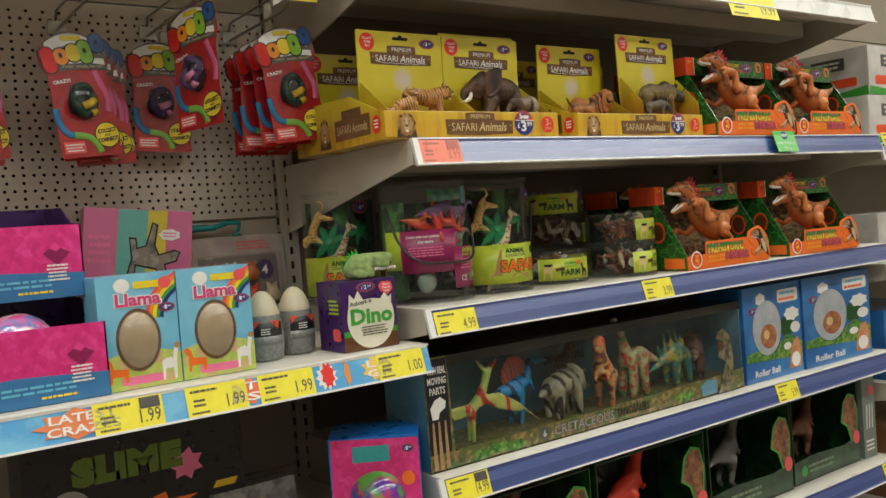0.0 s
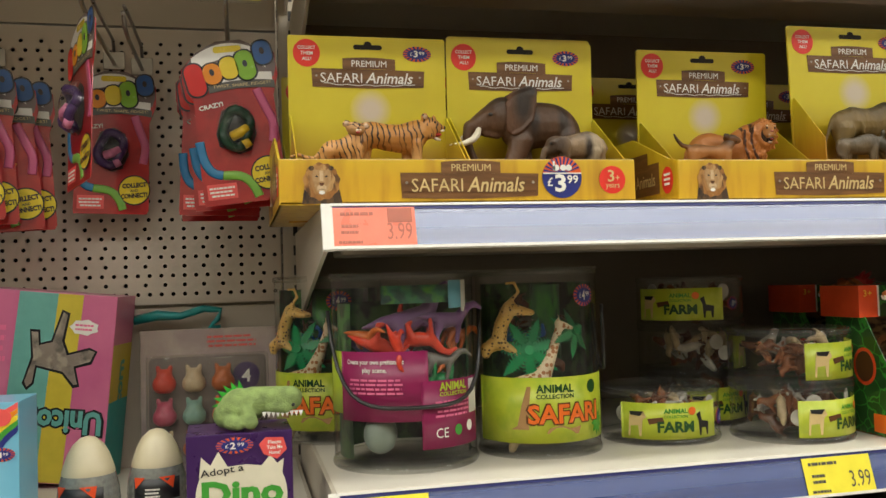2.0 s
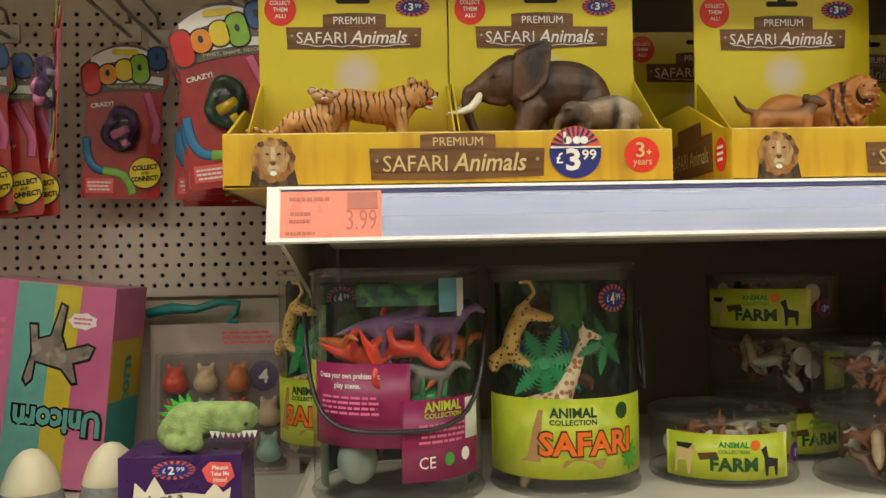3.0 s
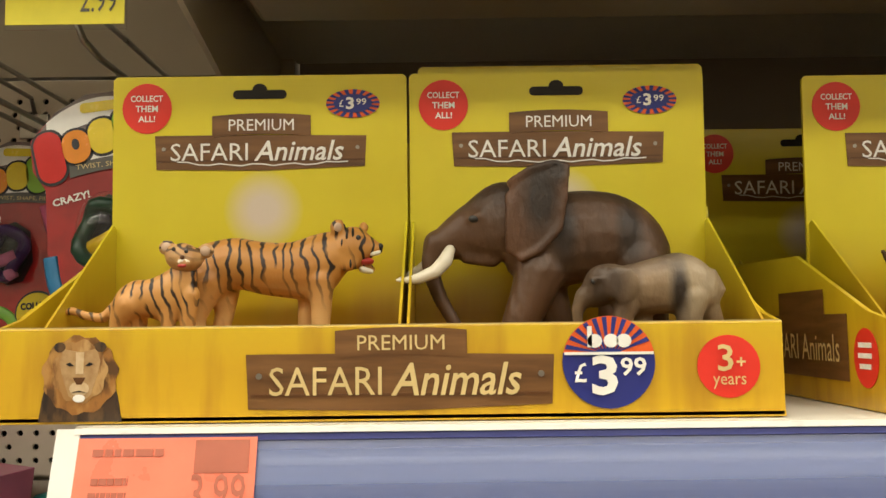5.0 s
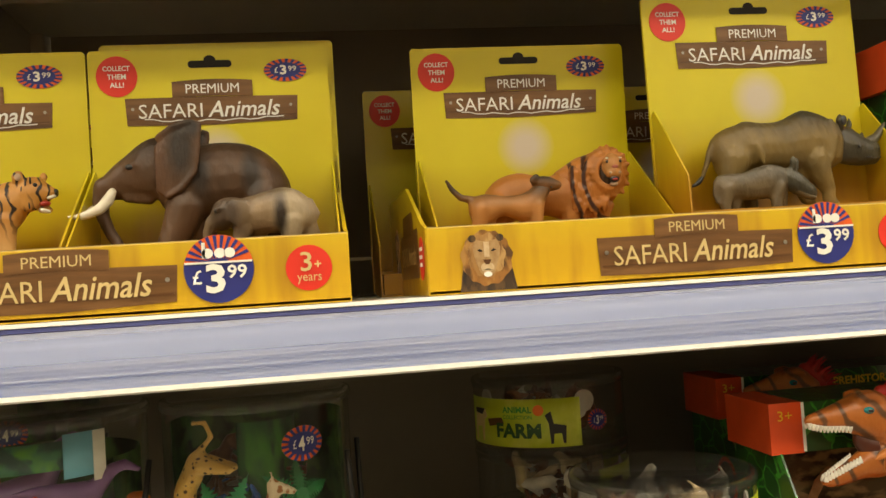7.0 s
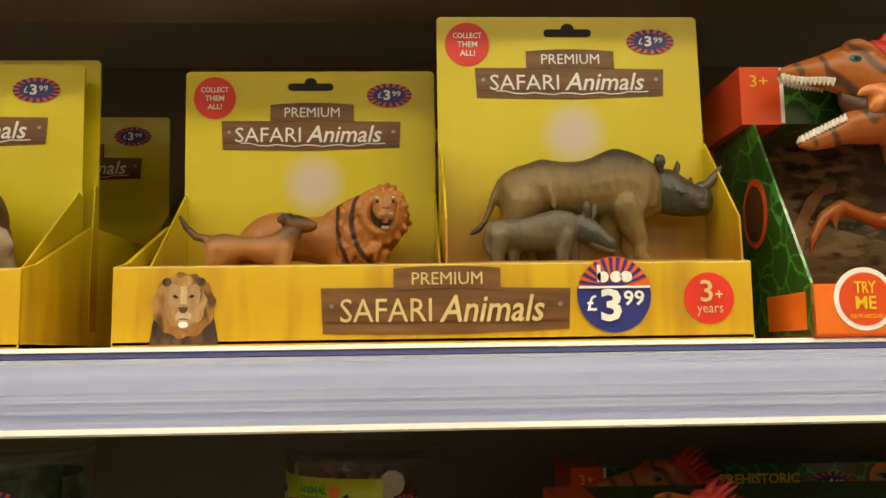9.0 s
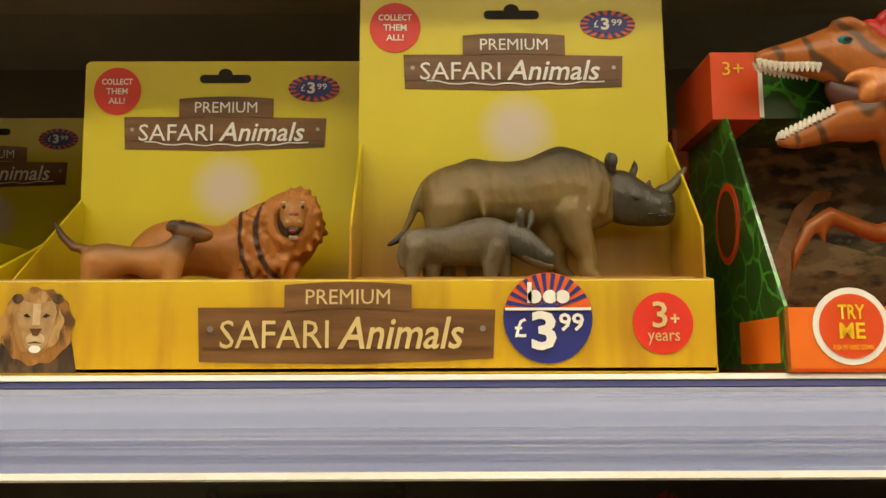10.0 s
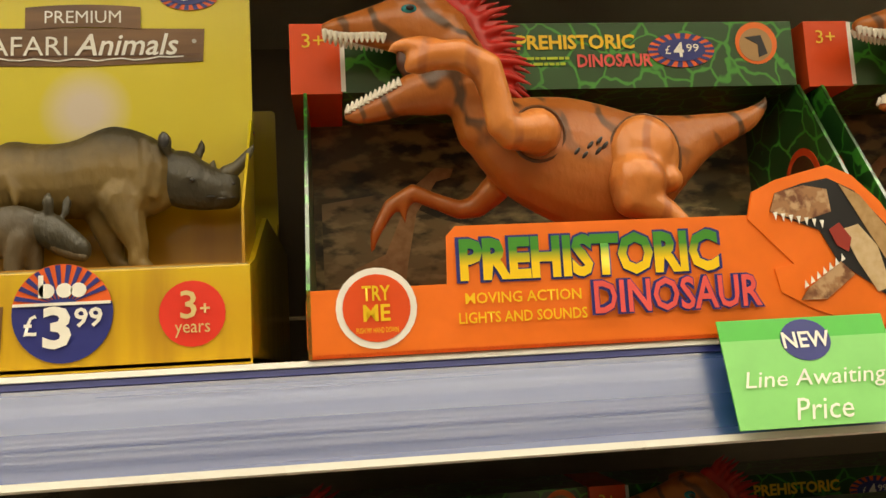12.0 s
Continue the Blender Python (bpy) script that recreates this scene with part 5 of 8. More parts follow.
dino_me = drawn([
    [(862, 215, 58), (838, 150, 54), (812, 95, 52), (786, 45, 50)],
    ["both", 32, (708, -12, 12), (732, -18, 13), (756, -10, 12)],
    [(1110, 300, 52, -46), (1100, 355, 36, -50), (1150, 378, 26, -50), (1195, 420, 23, -50), (1165, 500, 22, -50), (1150, 590, 24, -50)],
    [(880, 318, 28, -44), (852, 345, 22, -58), (822, 352, 18, -66), (772, 334, 16, -68), (735, 320, 16, -66), (695, 345, 14, -62), (668, 395, 11, -60), (662, 428, 5, -60)],
    [(735, 322, 12, -66), (718, 350, 9, -62), (722, 378, 4, -60)]], 980, 300, K2, 0.0016, smooth=3,
    hulls=[[(832, 150, 262, 42), (862, 163, 302, 50), (900, 161, 340, 56), (950, 157, 370, 60), (1010, 157, 396, 61), (1070, 168, 410, 58), (1130, 183, 396, 52), (1180, 185, 362, 44), (1222, 184, 312, 36), (1270, 180, 260, 26), (1320, 174, 228, 18), (1360, 160, 203, 11), (1386, 140, 165, 5)],
           [(571, 36, 54, 9), (590, 26, 60, 17), (630, 12, 68, 25), (670, -4, 76, 33), (706, -20, 86, 40), (742, -29, 104, 45), (776, -24, 112, 45), (804, -4, 112, 36)],
           [(612, 195, 209, 8), (640, 176, 214, 15), (680, 152, 207, 22), (722, 122, 196, 29), (764, 100, 196, 34), (795, 80, 190, 36)]])
mouth_me = drawn([], 980, 300, K2, 0.0014, smooth=2, hulls=[[(702, 74, 110, 10), (720, 76, 136, 16), (738, 80, 150, 22), (760, 86, 150, 28)]])
dino_arm_me = drawn([
    [(938, 240, 42, 60), (932, 242, 41, 80)], [(922, 245, 36, 88), (885, 250, 31, 100), (868, 238, 28, 108), (858, 195, 26, 112), (842, 148, 28, 116), (800, 126, 27, 116), (758, 128, 25, 114), (730, 138, 22, 112)],
    [(740, 122, 19, 112), (712, 112, 13, 116), (694, 116, 9, 118), (682, 126, 4, 118)], [(728, 142, 17, 112), (716, 150, 10, 114), (710, 146, 5, 116)], [(762, 112, 14, 112), (735, 103, 10, 112), (706, 106, 6, 112)]], 980, 300, K2, 0.0014, smooth=3)
dino_leg_me = drawn([
    [(1110, 320, 52, 62), (1098, 352, 36, 70), (1150, 376, 26, 74), (1195, 420, 23, 74), (1165, 500, 22, 70), (1150, 590, 24, 66), (1110, 640, 20, 66)]], 980, 300, K2, 0.0015, smooth=3,
    lumps=[(1128, 272, 52, 62, 34, 72, -6), (1166, 318, 62, 24, 24, 24, 0), (1150, 262, 74, 22, 14, 40, 10)])
crest_lines = [[(785, -20, 20), (830, 20, 22), (858, 80, 20), (866, 140, 15)]]
for i in range(17):
    a = i / 16
    bu, bv, out = 790 + 78 * math.sin(a * 1.5), -18 + 165 * a, 62 + 16 * math.sin(3 * a) + 7 * (i % 3)
    for dd in (-9, 9) if i % 2 else (0,):
        crest_lines.append([(bu, bv, 9, dd), (bu + out * 0.6 * math.cos(1.0 - 1.5 * a), bv - out * 0.6 * math.sin(1.0 - 1.5 * a), 7, dd * 1.4), (bu + out * math.cos(0.9 - 1.5 * a), bv - out * math.sin(0.9 - 1.5 * a), 2.5, dd * 2)])
crest_me = drawn(crest_lines, 980, 300, K2, 0.0010, smooth=1)
bm = bmesh.new()
for i in range(12):
    a = i / 11
    for side in (-1, 1):
        for px, py, up, wide in ((578 + 100 * a, 53 + 13 * a + 3 * math.sin(5 * a), -1, 8 + 17 * a), (618 + 86 * a, 194 - 46 * a, 1, 7 + 15 * a)):
            p = Vector(((px - 980) * K2, -side * wide * K2, (300 - py) * K2))
            sweep(bm, [p - Vector((0, 0, up * 4 * K2)), p, p + Vector((0, 0, up * 13 * K2))], [6.5 * K2, 6.5 * K2, 1.6 * K2], 6)
teeth_me = bpy.data.meshes.new("teeth")
bm.to_mesh(teeth_me)
bm.free()


def ring_me(a, b, depth, ra, rb):
    """The dark seam round a jointed limb."""
    pts = [((a + ra * math.cos(t) - 980) * K2, -depth * K2, (300 - b + rb * math.sin(t)) * K2) for t in np.linspace(0, 2 * math.pi, 26)]
    seam = bpy.data.meshes.new("seam")
    b_ = sweep(bmesh.new(), pts, 3.2 * K2, 6)
    b_.to_mesh(seam)
    b_.free()
    return seam


seam_me = [ring_me(940, 240, 57, 46, 48), ring_me(1128, 275, 52, 64, 74)]
HEAD_OUT = [(u - 0.006 * (u < 0.225), v) for u, v in [(0.196, 0.050), (0.199, 0.062), (0.210, 0.067), (0.222, 0.070), (0.229, 0.073), (0.240, 0.068), (0.252, 0.056), (0.261, 0.040), (0.262, 0.004), (0.240, 0.001), (0.222, 0.010), (0.208, 0.018), (0.206, 0.028), (0.215, 0.030)]]
BW = 0.258


def dino_box(x, y, z, label, turn=0.0):
    """Open-fronted card box with a toy dinosaur; its origin is its front left foot."""
    g = empty("dinosaur_box", pose(x, y, z, 0, 0, turn), label, "toy box", "boxed toy dinosaurs")
    T = 0.0016
    part("floor_board", box(0, BW, 0, 0.13, 0.0, T), REDBOX, g)
    part("scene_card", prism(rect(T, BW - T, T, 0.136), front(0.124), T), ROCKS, g, "dark printed rocky landscape")
    top = part("header", prism(rect(0.0192, BW - 0.001, 0.130, 0.165), front(0.064), 0.066), VEIN, g, "dark green veined header board")
    part("header_end", prism(rect(-0.006, 0.019, 0.1295, 0.1655), front(0.0635), 0.0665), REDBOX, g, "glossy red header corner")
    side = [(0.0, 0.0), (0.0, 0.028), (-0.063, 0.130), (-0.130, 0.130), (-0.130, 0.0)]
    for sx in (0.0, BW - T):
        part("side_board", prism(side, left_side(sx), T), VEIN, g, "green and black veined side board")
        flat("side_foot", rect(-0.055, -0.006, 0.004, 0.024), left_side(sx), ORANGE, g, 0.0005)
        flat("side_disc", oval(-0.066, 0.075, 0.018, 0.021), left_side(sx), REDBOX, g, 0.0005)
        flat("side_disc_middle", oval(-0.066, 0.075, 0.014, 0.017), left_side(sx), BROWN, g, 0.0008)
    m = front(0)
    plate = [(0.0, 0.0), (BW, 0.0), (BW, 0.052), (0.062, 0.052), (0.058, 0.048), (0.0575, 0.028), (0.0, 0.0275)]
    face = part("front_label", prism(plate, m, T), ORANGE, g, "bright orange front label")
    flat("button_rim", oval(0.028, 0.0195, 0.0165, 0.0165), m, WHITE_INK, face, 0.0005)
    flat("button", oval(0.028, 0.0195, 0.0138, 0.0138), m, REDBOX, face, 0.0009, "red try-me disc")
    word("TRY", 0.028, 0.0255, 0.0115, 0.0062, m, AMBER, face, 0.0014, 0.02)
    word("ME", 0.028, 0.0175, 0.0110, 0.0068, m, AMBER, face, 0.0014, 0.02)
    word("PUSH MY HAND DOWN", 0.028, 0.0105, 0.017, 0.0022, m, AMBER, face, 0.0014)
    word("PREHISTORIC", 0.119, 0.0375, 0.1150, 0.0200, m, NAVY, face, 0.0006, 0.075)
    word("PREHISTORIC", 0.119, 0.0375, 0.1120, 0.0180, m, TITLE, face, 0.0011, 0.045)
    word("DINOSAUR", 0.1555, 0.0195, 0.0760, 0.0155, m, NAVY, face, 0.0017, 0.075)
    word("DINOSAUR", 0.1555, 0.0195, 0.0735, 0.0140, m, PINKRED, face, 0.0021, 0.02)
    word("MOVING ACTION", 0.089, 0.0215, 0.049, 0.0046, m, AMBER, face, 0.0011, 0.01)
    word("LIGHTS AND SOUNDS", 0.0885, 0.0135, 0.054, 0.0046, m, AMBER, face, 0.0011, 0.01)
    cut = part("cut_out", prism(HEAD_OUT, front(-0.0008), T), ORANGE, g, "orange cut-out card round a printed dinosaur head")
    mh = front(-0.0009)
    flat("printed_skull", [(0.200, 0.053), (0.203, 0.061), (0.216, 0.065), (0.228, 0.067), (0.240, 0.061), (0.258, 0.040), (0.258, 0.008), (0.243, 0.020), (0.229, 0.030), (0.222, 0.044)], mh, BLACK_INK, cut, 0.0005, "printed dinosaur head")
    flat("printed_snout", [(0.200, 0.053), (0.203, 0.061), (0.216, 0.064), (0.227, 0.062), (0.228, 0.052), (0.214, 0.048)], mh, SKULL, cut, 0.0009)
    flat("printed_nape", [(0.233, 0.064), (0.242, 0.059), (0.258, 0.038), (0.258, 0.018), (0.246, 0.040)], mh, FUR, cut, 0.0009)
    flat("printed_throat", [(0.232, 0.044), (0.240, 0.046), (0.248, 0.036), (0.252, 0.018), (0.246, 0.016), (0.238, 0.030)], mh, FUR_LIGHT, cut, 0.0009)
    flat("printed_cheek", [(0.226, 0.044), (0.231, 0.047), (0.236, 0.040), (0.234, 0.034), (0.229, 0.037)], mh, V_DARK_CHEEK, cut, 0.0012)
    flat("printed_jaw", [(0.210, 0.014), (0.214, 0.019), (0.230, 0.030), (0.236, 0.024), (0.222, 0.014)], mh, SKULL, cut, 0.0009)
    bm = bmesh.new()
    for i in range(7):
        add_prism(bm, [(0.201 + 0.0035 * i, 0.0525 - 0.0007 * i), (0.203 + 0.0035 * i, 0.0525 - 0.0007 * i), (0.202 + 0.0035 * i, 0.049 - 0.0007 * i)], mh @ Matrix.Translation((0, 0, 0.0014)), 0.0002)
        add_prism(bm, [(0.212 + 0.003 * i, 0.019 + 0.0018 * i), (0.214 + 0.003 * i, 0.020 + 0.0018 * i), (0.2125 + 0.003 * i, 0.0225 + 0.0018 * i)], mh @ Matrix.Translation((0, 0, 0.0014)), 0.0002)
    part("printed_teeth", bm, WHITE_INK, cut)
    mt = front(0.064)
    word("3+", 0.0055, 0.1565, 0.0110, 0.0072, front(0.0635), AMBER, g, 0.0008)
    word("PREHISTORIC", 0.139, 0.1545, 0.062, 0.0078, mt, AMBER, top, 0.0008, 0.03)
    word("DINOSAUR", 0.159, 0.1445, 0.040, 0.0070, mt, PINKRED, top, 0.0008, 0.03)
    small_print(0.121, 0.1445, 0.028, 0.006, 2, mt, LIME, top, 0.0008, 8)
    price_oval(0.195, 0.1495, 0.0180, 0.0092, mt, top, "4")
    flat("header_disc", oval(0.2365, 0.1530, 0.0115, 0.0115), mt, ORANGE, top, 0.0005)
    flat("header_disc_middle", oval(0.2360, 0.1520, 0.0090, 0.0090), mt, TAN, top, 0.0009)
    flat("header_disc_head", [(0.230, 0.156), (0.239, 0.157), (0.242, 0.147), (0.237, 0.145), (0.237, 0.152)], mt, BLACK_INK, top, 0.0012)
    fig = pose(0.1175, 0.0445, 0.0812, 0, 2.6, 0)
    flat("header_edge", rect(0.0185, 0.0208, 0.1305, 0.1650), mt, WHITE_INK, top, 0.0006)
    ms = front(0.1224)
    flat("printed_sand", [(0.006, 0.012), (0.11, 0.006), (0.235, 0.03), (0.235, 0.075), (0.19, 0.08), (0.12, 0.062), (0.07, 0.075), (0.04, 0.09), (0.006, 0.085)], ms, SAND, g, 0.0004, "printed sandy ground")
    flat("printed_long_neck", [(0.046, 0.012), (0.052, 0.05), (0.058, 0.078), (0.070, 0.096), (0.078, 0.098), (0.080, 0.103), (0.070, 0.104), (0.058, 0.094), (0.050, 0.078), (0.040, 0.056), (0.022, 0.048), (0.018, 0.012)], ms, FUR, g, 0.0008, "printed long-necked dinosaur")
    for nm, me, mat, lab in (("dinosaur_figure", dino_me, DINO, "orange toy dinosaur with open jaws"), ("arm", dino_arm_me, DINO_LIMB, "jointed orange arm raised to the jaw"), ("leg", dino_leg_me, DINO_LIMB, "jointed orange hind leg"), ("crest", crest_me, CREST, "spiky red crest"), ("teeth", teeth_me, TEETH, "white teeth"), ("mouth", mouth_me, V_DARK_MOUTH, "dark red mouth")):
        ob = part_mesh(nm, me, mat, g, lab)
        ob.matrix_local = fig
    for me in seam_me:
        part_mesh("joint_seam", me, BROWN, g).matrix_local = fig
    for u, v in ((1006, 270), (1020, 276), (1030, 258), (1044, 268), (1056, 258), (1046, 250)):
        bm = bmesh.new()
        bmesh.ops.create_uvsphere(bm, u_segments=8, v_segments=6, radius=1.0, matrix=fig @ Matrix.Translation(((u - 980) * K2, -59 * K2, (300 - v) * K2)) @ Matrix.Rotation(-0.9, 4, "Y") @ Matrix.Diagonal((9 * K2, 5 * K2, 3.4 * K2, 1)))
        part("sound_slot", bm, BLACK, g, "dark sound slot", True)
    for sgn in (-1, 1):
        for nm, rr, dd, mt_ in (("eye", 13, 36, TEALP), ("pupil", 6, 46, BLACK)):
            bm = bmesh.new()
            bmesh.ops.create_uvsphere(bm, u_segments=10, v_segments=8, radius=rr * K2, matrix=fig @ Matrix.Translation(((723 - 980) * K2, sgn * dd * K2, (300 - 19) * K2)) @ Matrix.Diagonal((1.2, 0.8, 0.75, 1)))
            part(nm, bm, mt_, g, "teal eye" if nm == "eye" else "", True)
    return g


SAND = mottled("printed_sand", [(0.22, 0.17, 0.075), (0.06, 0.052, 0.026), (0.34, 0.27, 0.13)], 48, 0.4, (1, 1, 2.4), 0.05)
V_DARK_MOUTH = paint("dark_mouth_vinyl", (0.09, 0.025, 0.012), 0.4, 0.1)
TITLE = two_tone("title_letters", (0.86, 0.58, 0.02), (0.05, 0.26, 0.03), 0.035, 0.041)
V_DARK_CHEEK = ink("printed_dark_red", (0.30, 0.03, 0.02))
PINKRED = ink("pink_red_ink", (0.78, 0.10, 0.09))
DL = "orange-labelled dinosaur box with an orange toy dinosaur"
first_dino = dino_box(0.7210, -0.459, ZA + 0.0006, DL + ", shelf edge")
copy_thing(first_dino, pose(0.992, -0.457, ZA + 0.0006))
for bx, by, bz, rz in ((0.742, -0.315, ZA, 2), (1.005, -0.315, ZA, 0), (0.604, -0.456, ZB, 0), (0.938, -0.456, ZB, -1.5), (1.20, -0.440, ZB, 0), (0.640, -0.30, ZB, 1), (0.90, -0.30, ZB, 0)):
    if bx + BW < 1.325:
        copy_thing(first_dino, pose(bx, by, bz + 0.0006, 0, 0, rz))


# ---- clear tubs of animals ----
def bent(m_parent, ob, r):
    """Lay a flat piece of the plane front(0) round an upright cylinder of radius r about the parent's axis."""
    for v in ob.data.vertices:
        a, d = v.co.x / r, r - v.co.y
        v.co.x, v.co.y = d * math.sin(a), -d * math.cos(a)
    return ob


def wrap(name, a0, a1, z0, z1, r, material, g, label="", n=24):
    """A paper label round part of a cylinder, degrees from the side that faces the aisle."""
    bm = bmesh.new()
    cols = []
    for i in range(n + 1):
        a = radians(a0 + (a1 - a0) * i / n)
        cols.append([bm.verts.new((q * math.sin(a), -q * math.cos(a), z)) for q, z in ((r, z0), (r, z1), (r - 0.0003, z1), (r - 0.0003, z0))])
    for p, q in zip(cols, cols[1:]):
        for k in range(4):
            bm.faces.new((p[k], q[k], q[(k + 1) % 4], p[(k + 1) % 4]))
    bm.faces.new(cols[0][::-1])
    bm.faces.new(cols[-1])
    return part(name, bm, material, g, label, True)


def curved_word(text, deg, cv, w, h, r, material, g, fat=0.0, lift=0.0008):
    return bent(None, word(text, radians(deg) * r, cv, w, h, front(0), material, g, lift, fat), r)


def curved_flat(name, pts, material, g, r, lift=0.0006):
    return bent(None, flat(name, pts, front(0), material, g, lift), r)


def cylinder_shell(r, h, g, rim=0.0022):
    bm = bmesh.new()
    lathe(bm, [(r, 0.004), (r, h - 0.004)], 48)
    part("clear_wall", bm, CLEAR, g, "clear plastic wall", True).visible_shadow = False
    for nm, z0, z1 in (("clear_base", 0.0, 0.006), ("clear_lid", h - 0.007, h)):
        bm = bmesh.new()
        lathe(bm, [(0.0005, z0), (r + rim * 0.4, z0), (r + rim, (z0 + z1) / 2), (r + rim * 0.4, z1), (r - 0.003, z1), (r - 0.004, z1 - 0.003), (0.0005, z1 - 0.003)], 48)
        part(nm, bm, BLISTER, g, "clear plastic end", True).visible_shadow = False


def plain(name, col, rough=0.38):
    return paint(name, col, rough, 0.15, 60, 0.2)


V_RED, V_PURPLE, V_GREEN, V_ORANGE = plain("red_vinyl", (0.62, 0.045, 0.015)), plain("purple_vinyl", (0.18, 0.09, 0.23)), plain("green_vinyl", (0.02, 0.24, 0.07)), plain("orange_vinyl", (0.50, 0.12, 0.015))
V_BROWN, V_CREAM, V_WHITE, V_GREY = plain("brown_vinyl", (0.14, 0.05, 0.02)), plain("cream_vinyl", (0.55, 0.42, 0.25)), plain("white_vinyl", (0.62, 0.58, 0.52)), plain("grey_vinyl", (0.16, 0.15, 0.13))
V_RUST = plain("rust_vinyl", (0.26, 0.085, 0.025))
V_BLUE = plain("blue_vinyl", (0.02, 0.12, 0.42))
LEAF = plain("palm_leaf_vinyl", (0.012, 0.29, 0.095))
LEOPARD = hide("leopard_paint", (0.66, 0.40, 0.09), (0.70, 0.46, 0.14), (0.05, 0.025, 0.01), spots=190.0, width=0.34)
GIRAFFE = hide("giraffe_paint", (0.74, 0.62, 0.44), (0.70, 0.56, 0.36), (0.36, 0.13, 0.03), spots=210.0, width=0.46)
mini_beast = drawn([[(0, 0, 20), (60, 0, 22)], [(60, -5, 20), (85, -25, 15), (105, -20, 8)], ["both", 12, (0, 10, 10), (0, 50, 7)], ["both", 12, (60, 10, 10), (60, 50, 7)], [(-18, -5, 5), (-40, 10, 4)]], 40, 50, 0.00042, 0.0022, smooth=2)
mini_dino = drawn([[(-70, 0, 4), (-30, -5, 12), (20, 0, 24), (60, -10, 20)], [(60, -10, 18), (85, -50, 12), (105, -60, 10), (130, -52, 6)], ["both", 14, (0, 10, 14), (-6, 50, 8), (6, 56, 7)], ["both", 14, (60, 5, 9), (66, 50, 7)]], 20, 55, 0.00050, 0.0022, smooth=2)
leopard_me = drawn([[(0, 0, 22), (50, -8, 20), (100, 0, 23)], [(100, -5, 21), (125, -25, 18), (140, -22, 13)], ["both", 12, (100, 10, 14), (108, 60, 9)], ["both", 12, (0, 10, 17), (-8, 60, 9)], [(-18, -5, 7), (-50, 10, 5), (-70, -10, 5), (-62, -30, 5)]], 50, 60, 0.00045, 0.0018)
giraffe_me = drawn([[(0, 0, 26), (60, -14, 26)], [(60, -14, 24), (92, -80, 13), (112, -140, 9)], [(108, -142, 10), (138, -132, 6)], ["both", 5, (108, -148, 3), (106, -162, 3)], ["both", 12, (0, 10, 14), (0, 90, 8)], ["both", 12, (60, 5, 14), (62, 90, 8)]], 40, 90, 0.00042, 0.0018)


def palm(g, at, r=0.045, n=7, tilt=80.0, mat=LEAF, turn=0.0):
    """A moulded palm head: ribbed leaves with toothed edges round a stub."""
    bm = bmesh.new()
    for i in range(n):
        a = 2 * math.pi * i / n + 0.3
        pts = []
        teeth = 11
        for k in range(teeth + 1):
            t = k / teeth
            wdt = 0.22 * r * math.sin(math.pi * min(1, t * 0.9 + 0.12))
            pts += [(t * r, wdt), (t * r + 0.05 * r, wdt * 0.34)]
        outline = pts + [(u, -v) for u, v in pts[::-1]]
        add_prism(bm, outline, Matrix.Rotation(a, 4, "Z") @ Matrix.Rotation(0.35, 4, "Y"), 0.0012)
    sweep(bm, [(0, 0, 0.002), (0, 0, -0.02)], [0.005, 0.004], 8)
    ob = part("palm_tree", bm, mat, g, "moulded green palm leaves")
    ob.matrix_local = pose(*at, tilt, 0, turn)
    return ob


def stuff_in(g, rnd, meshes, mats, n, r, z0, z1, size, names="loose_figure"):
    for i in range(n):
        a, q = rnd.uniform(0, 2 * math.pi), r * rnd.uniform(0.2, 0.52)
        ob = part_mesh(names, rnd.choice(meshes), None, g)
        mat = rnd.choice(mats)
        ob.material_slots[0].link = "OBJECT"
        ob.material_slots[0].material = mat
        ob.matrix_local = pose(q * math.cos(a), -abs(q * math.sin(a)) * (1 if i % 4 else -1), rnd.uniform(z0, z1), rnd.uniform(0, 360), rnd.uniform(0, 360), rnd.uniform(0, 360)) @ Matrix.Scale(size * rnd.uniform(0.8, 1.2), 4)


for me_ in (mini_beast, mini_dino, leopard_me, giraffe_me):
    me_.materials.append(V_GREY)
FOREST = mottled("printed_forest", [(0.035, 0.085, 0.03), (0.015, 0.025, 0.013), (0.08, 0.20, 0.05)], 40, 0.5)


def cord(g, r, z, drop, left=-82, right=78):
    pts = []
    for i in range(21):
        t = i / 20
        a = radians(left + (right - left) * t)
        pts.append(((r + 0.006) * math.sin(a), -(r + 0.006) * math.cos(a), z - drop * (1 - (2 * t - 1) ** 4)))
    bm = bmesh.new()
    sweep(bm, pts, 0.0021, 8)
    part("cord_handle", bm, BLACK, g, "black twisted cord handle", True)


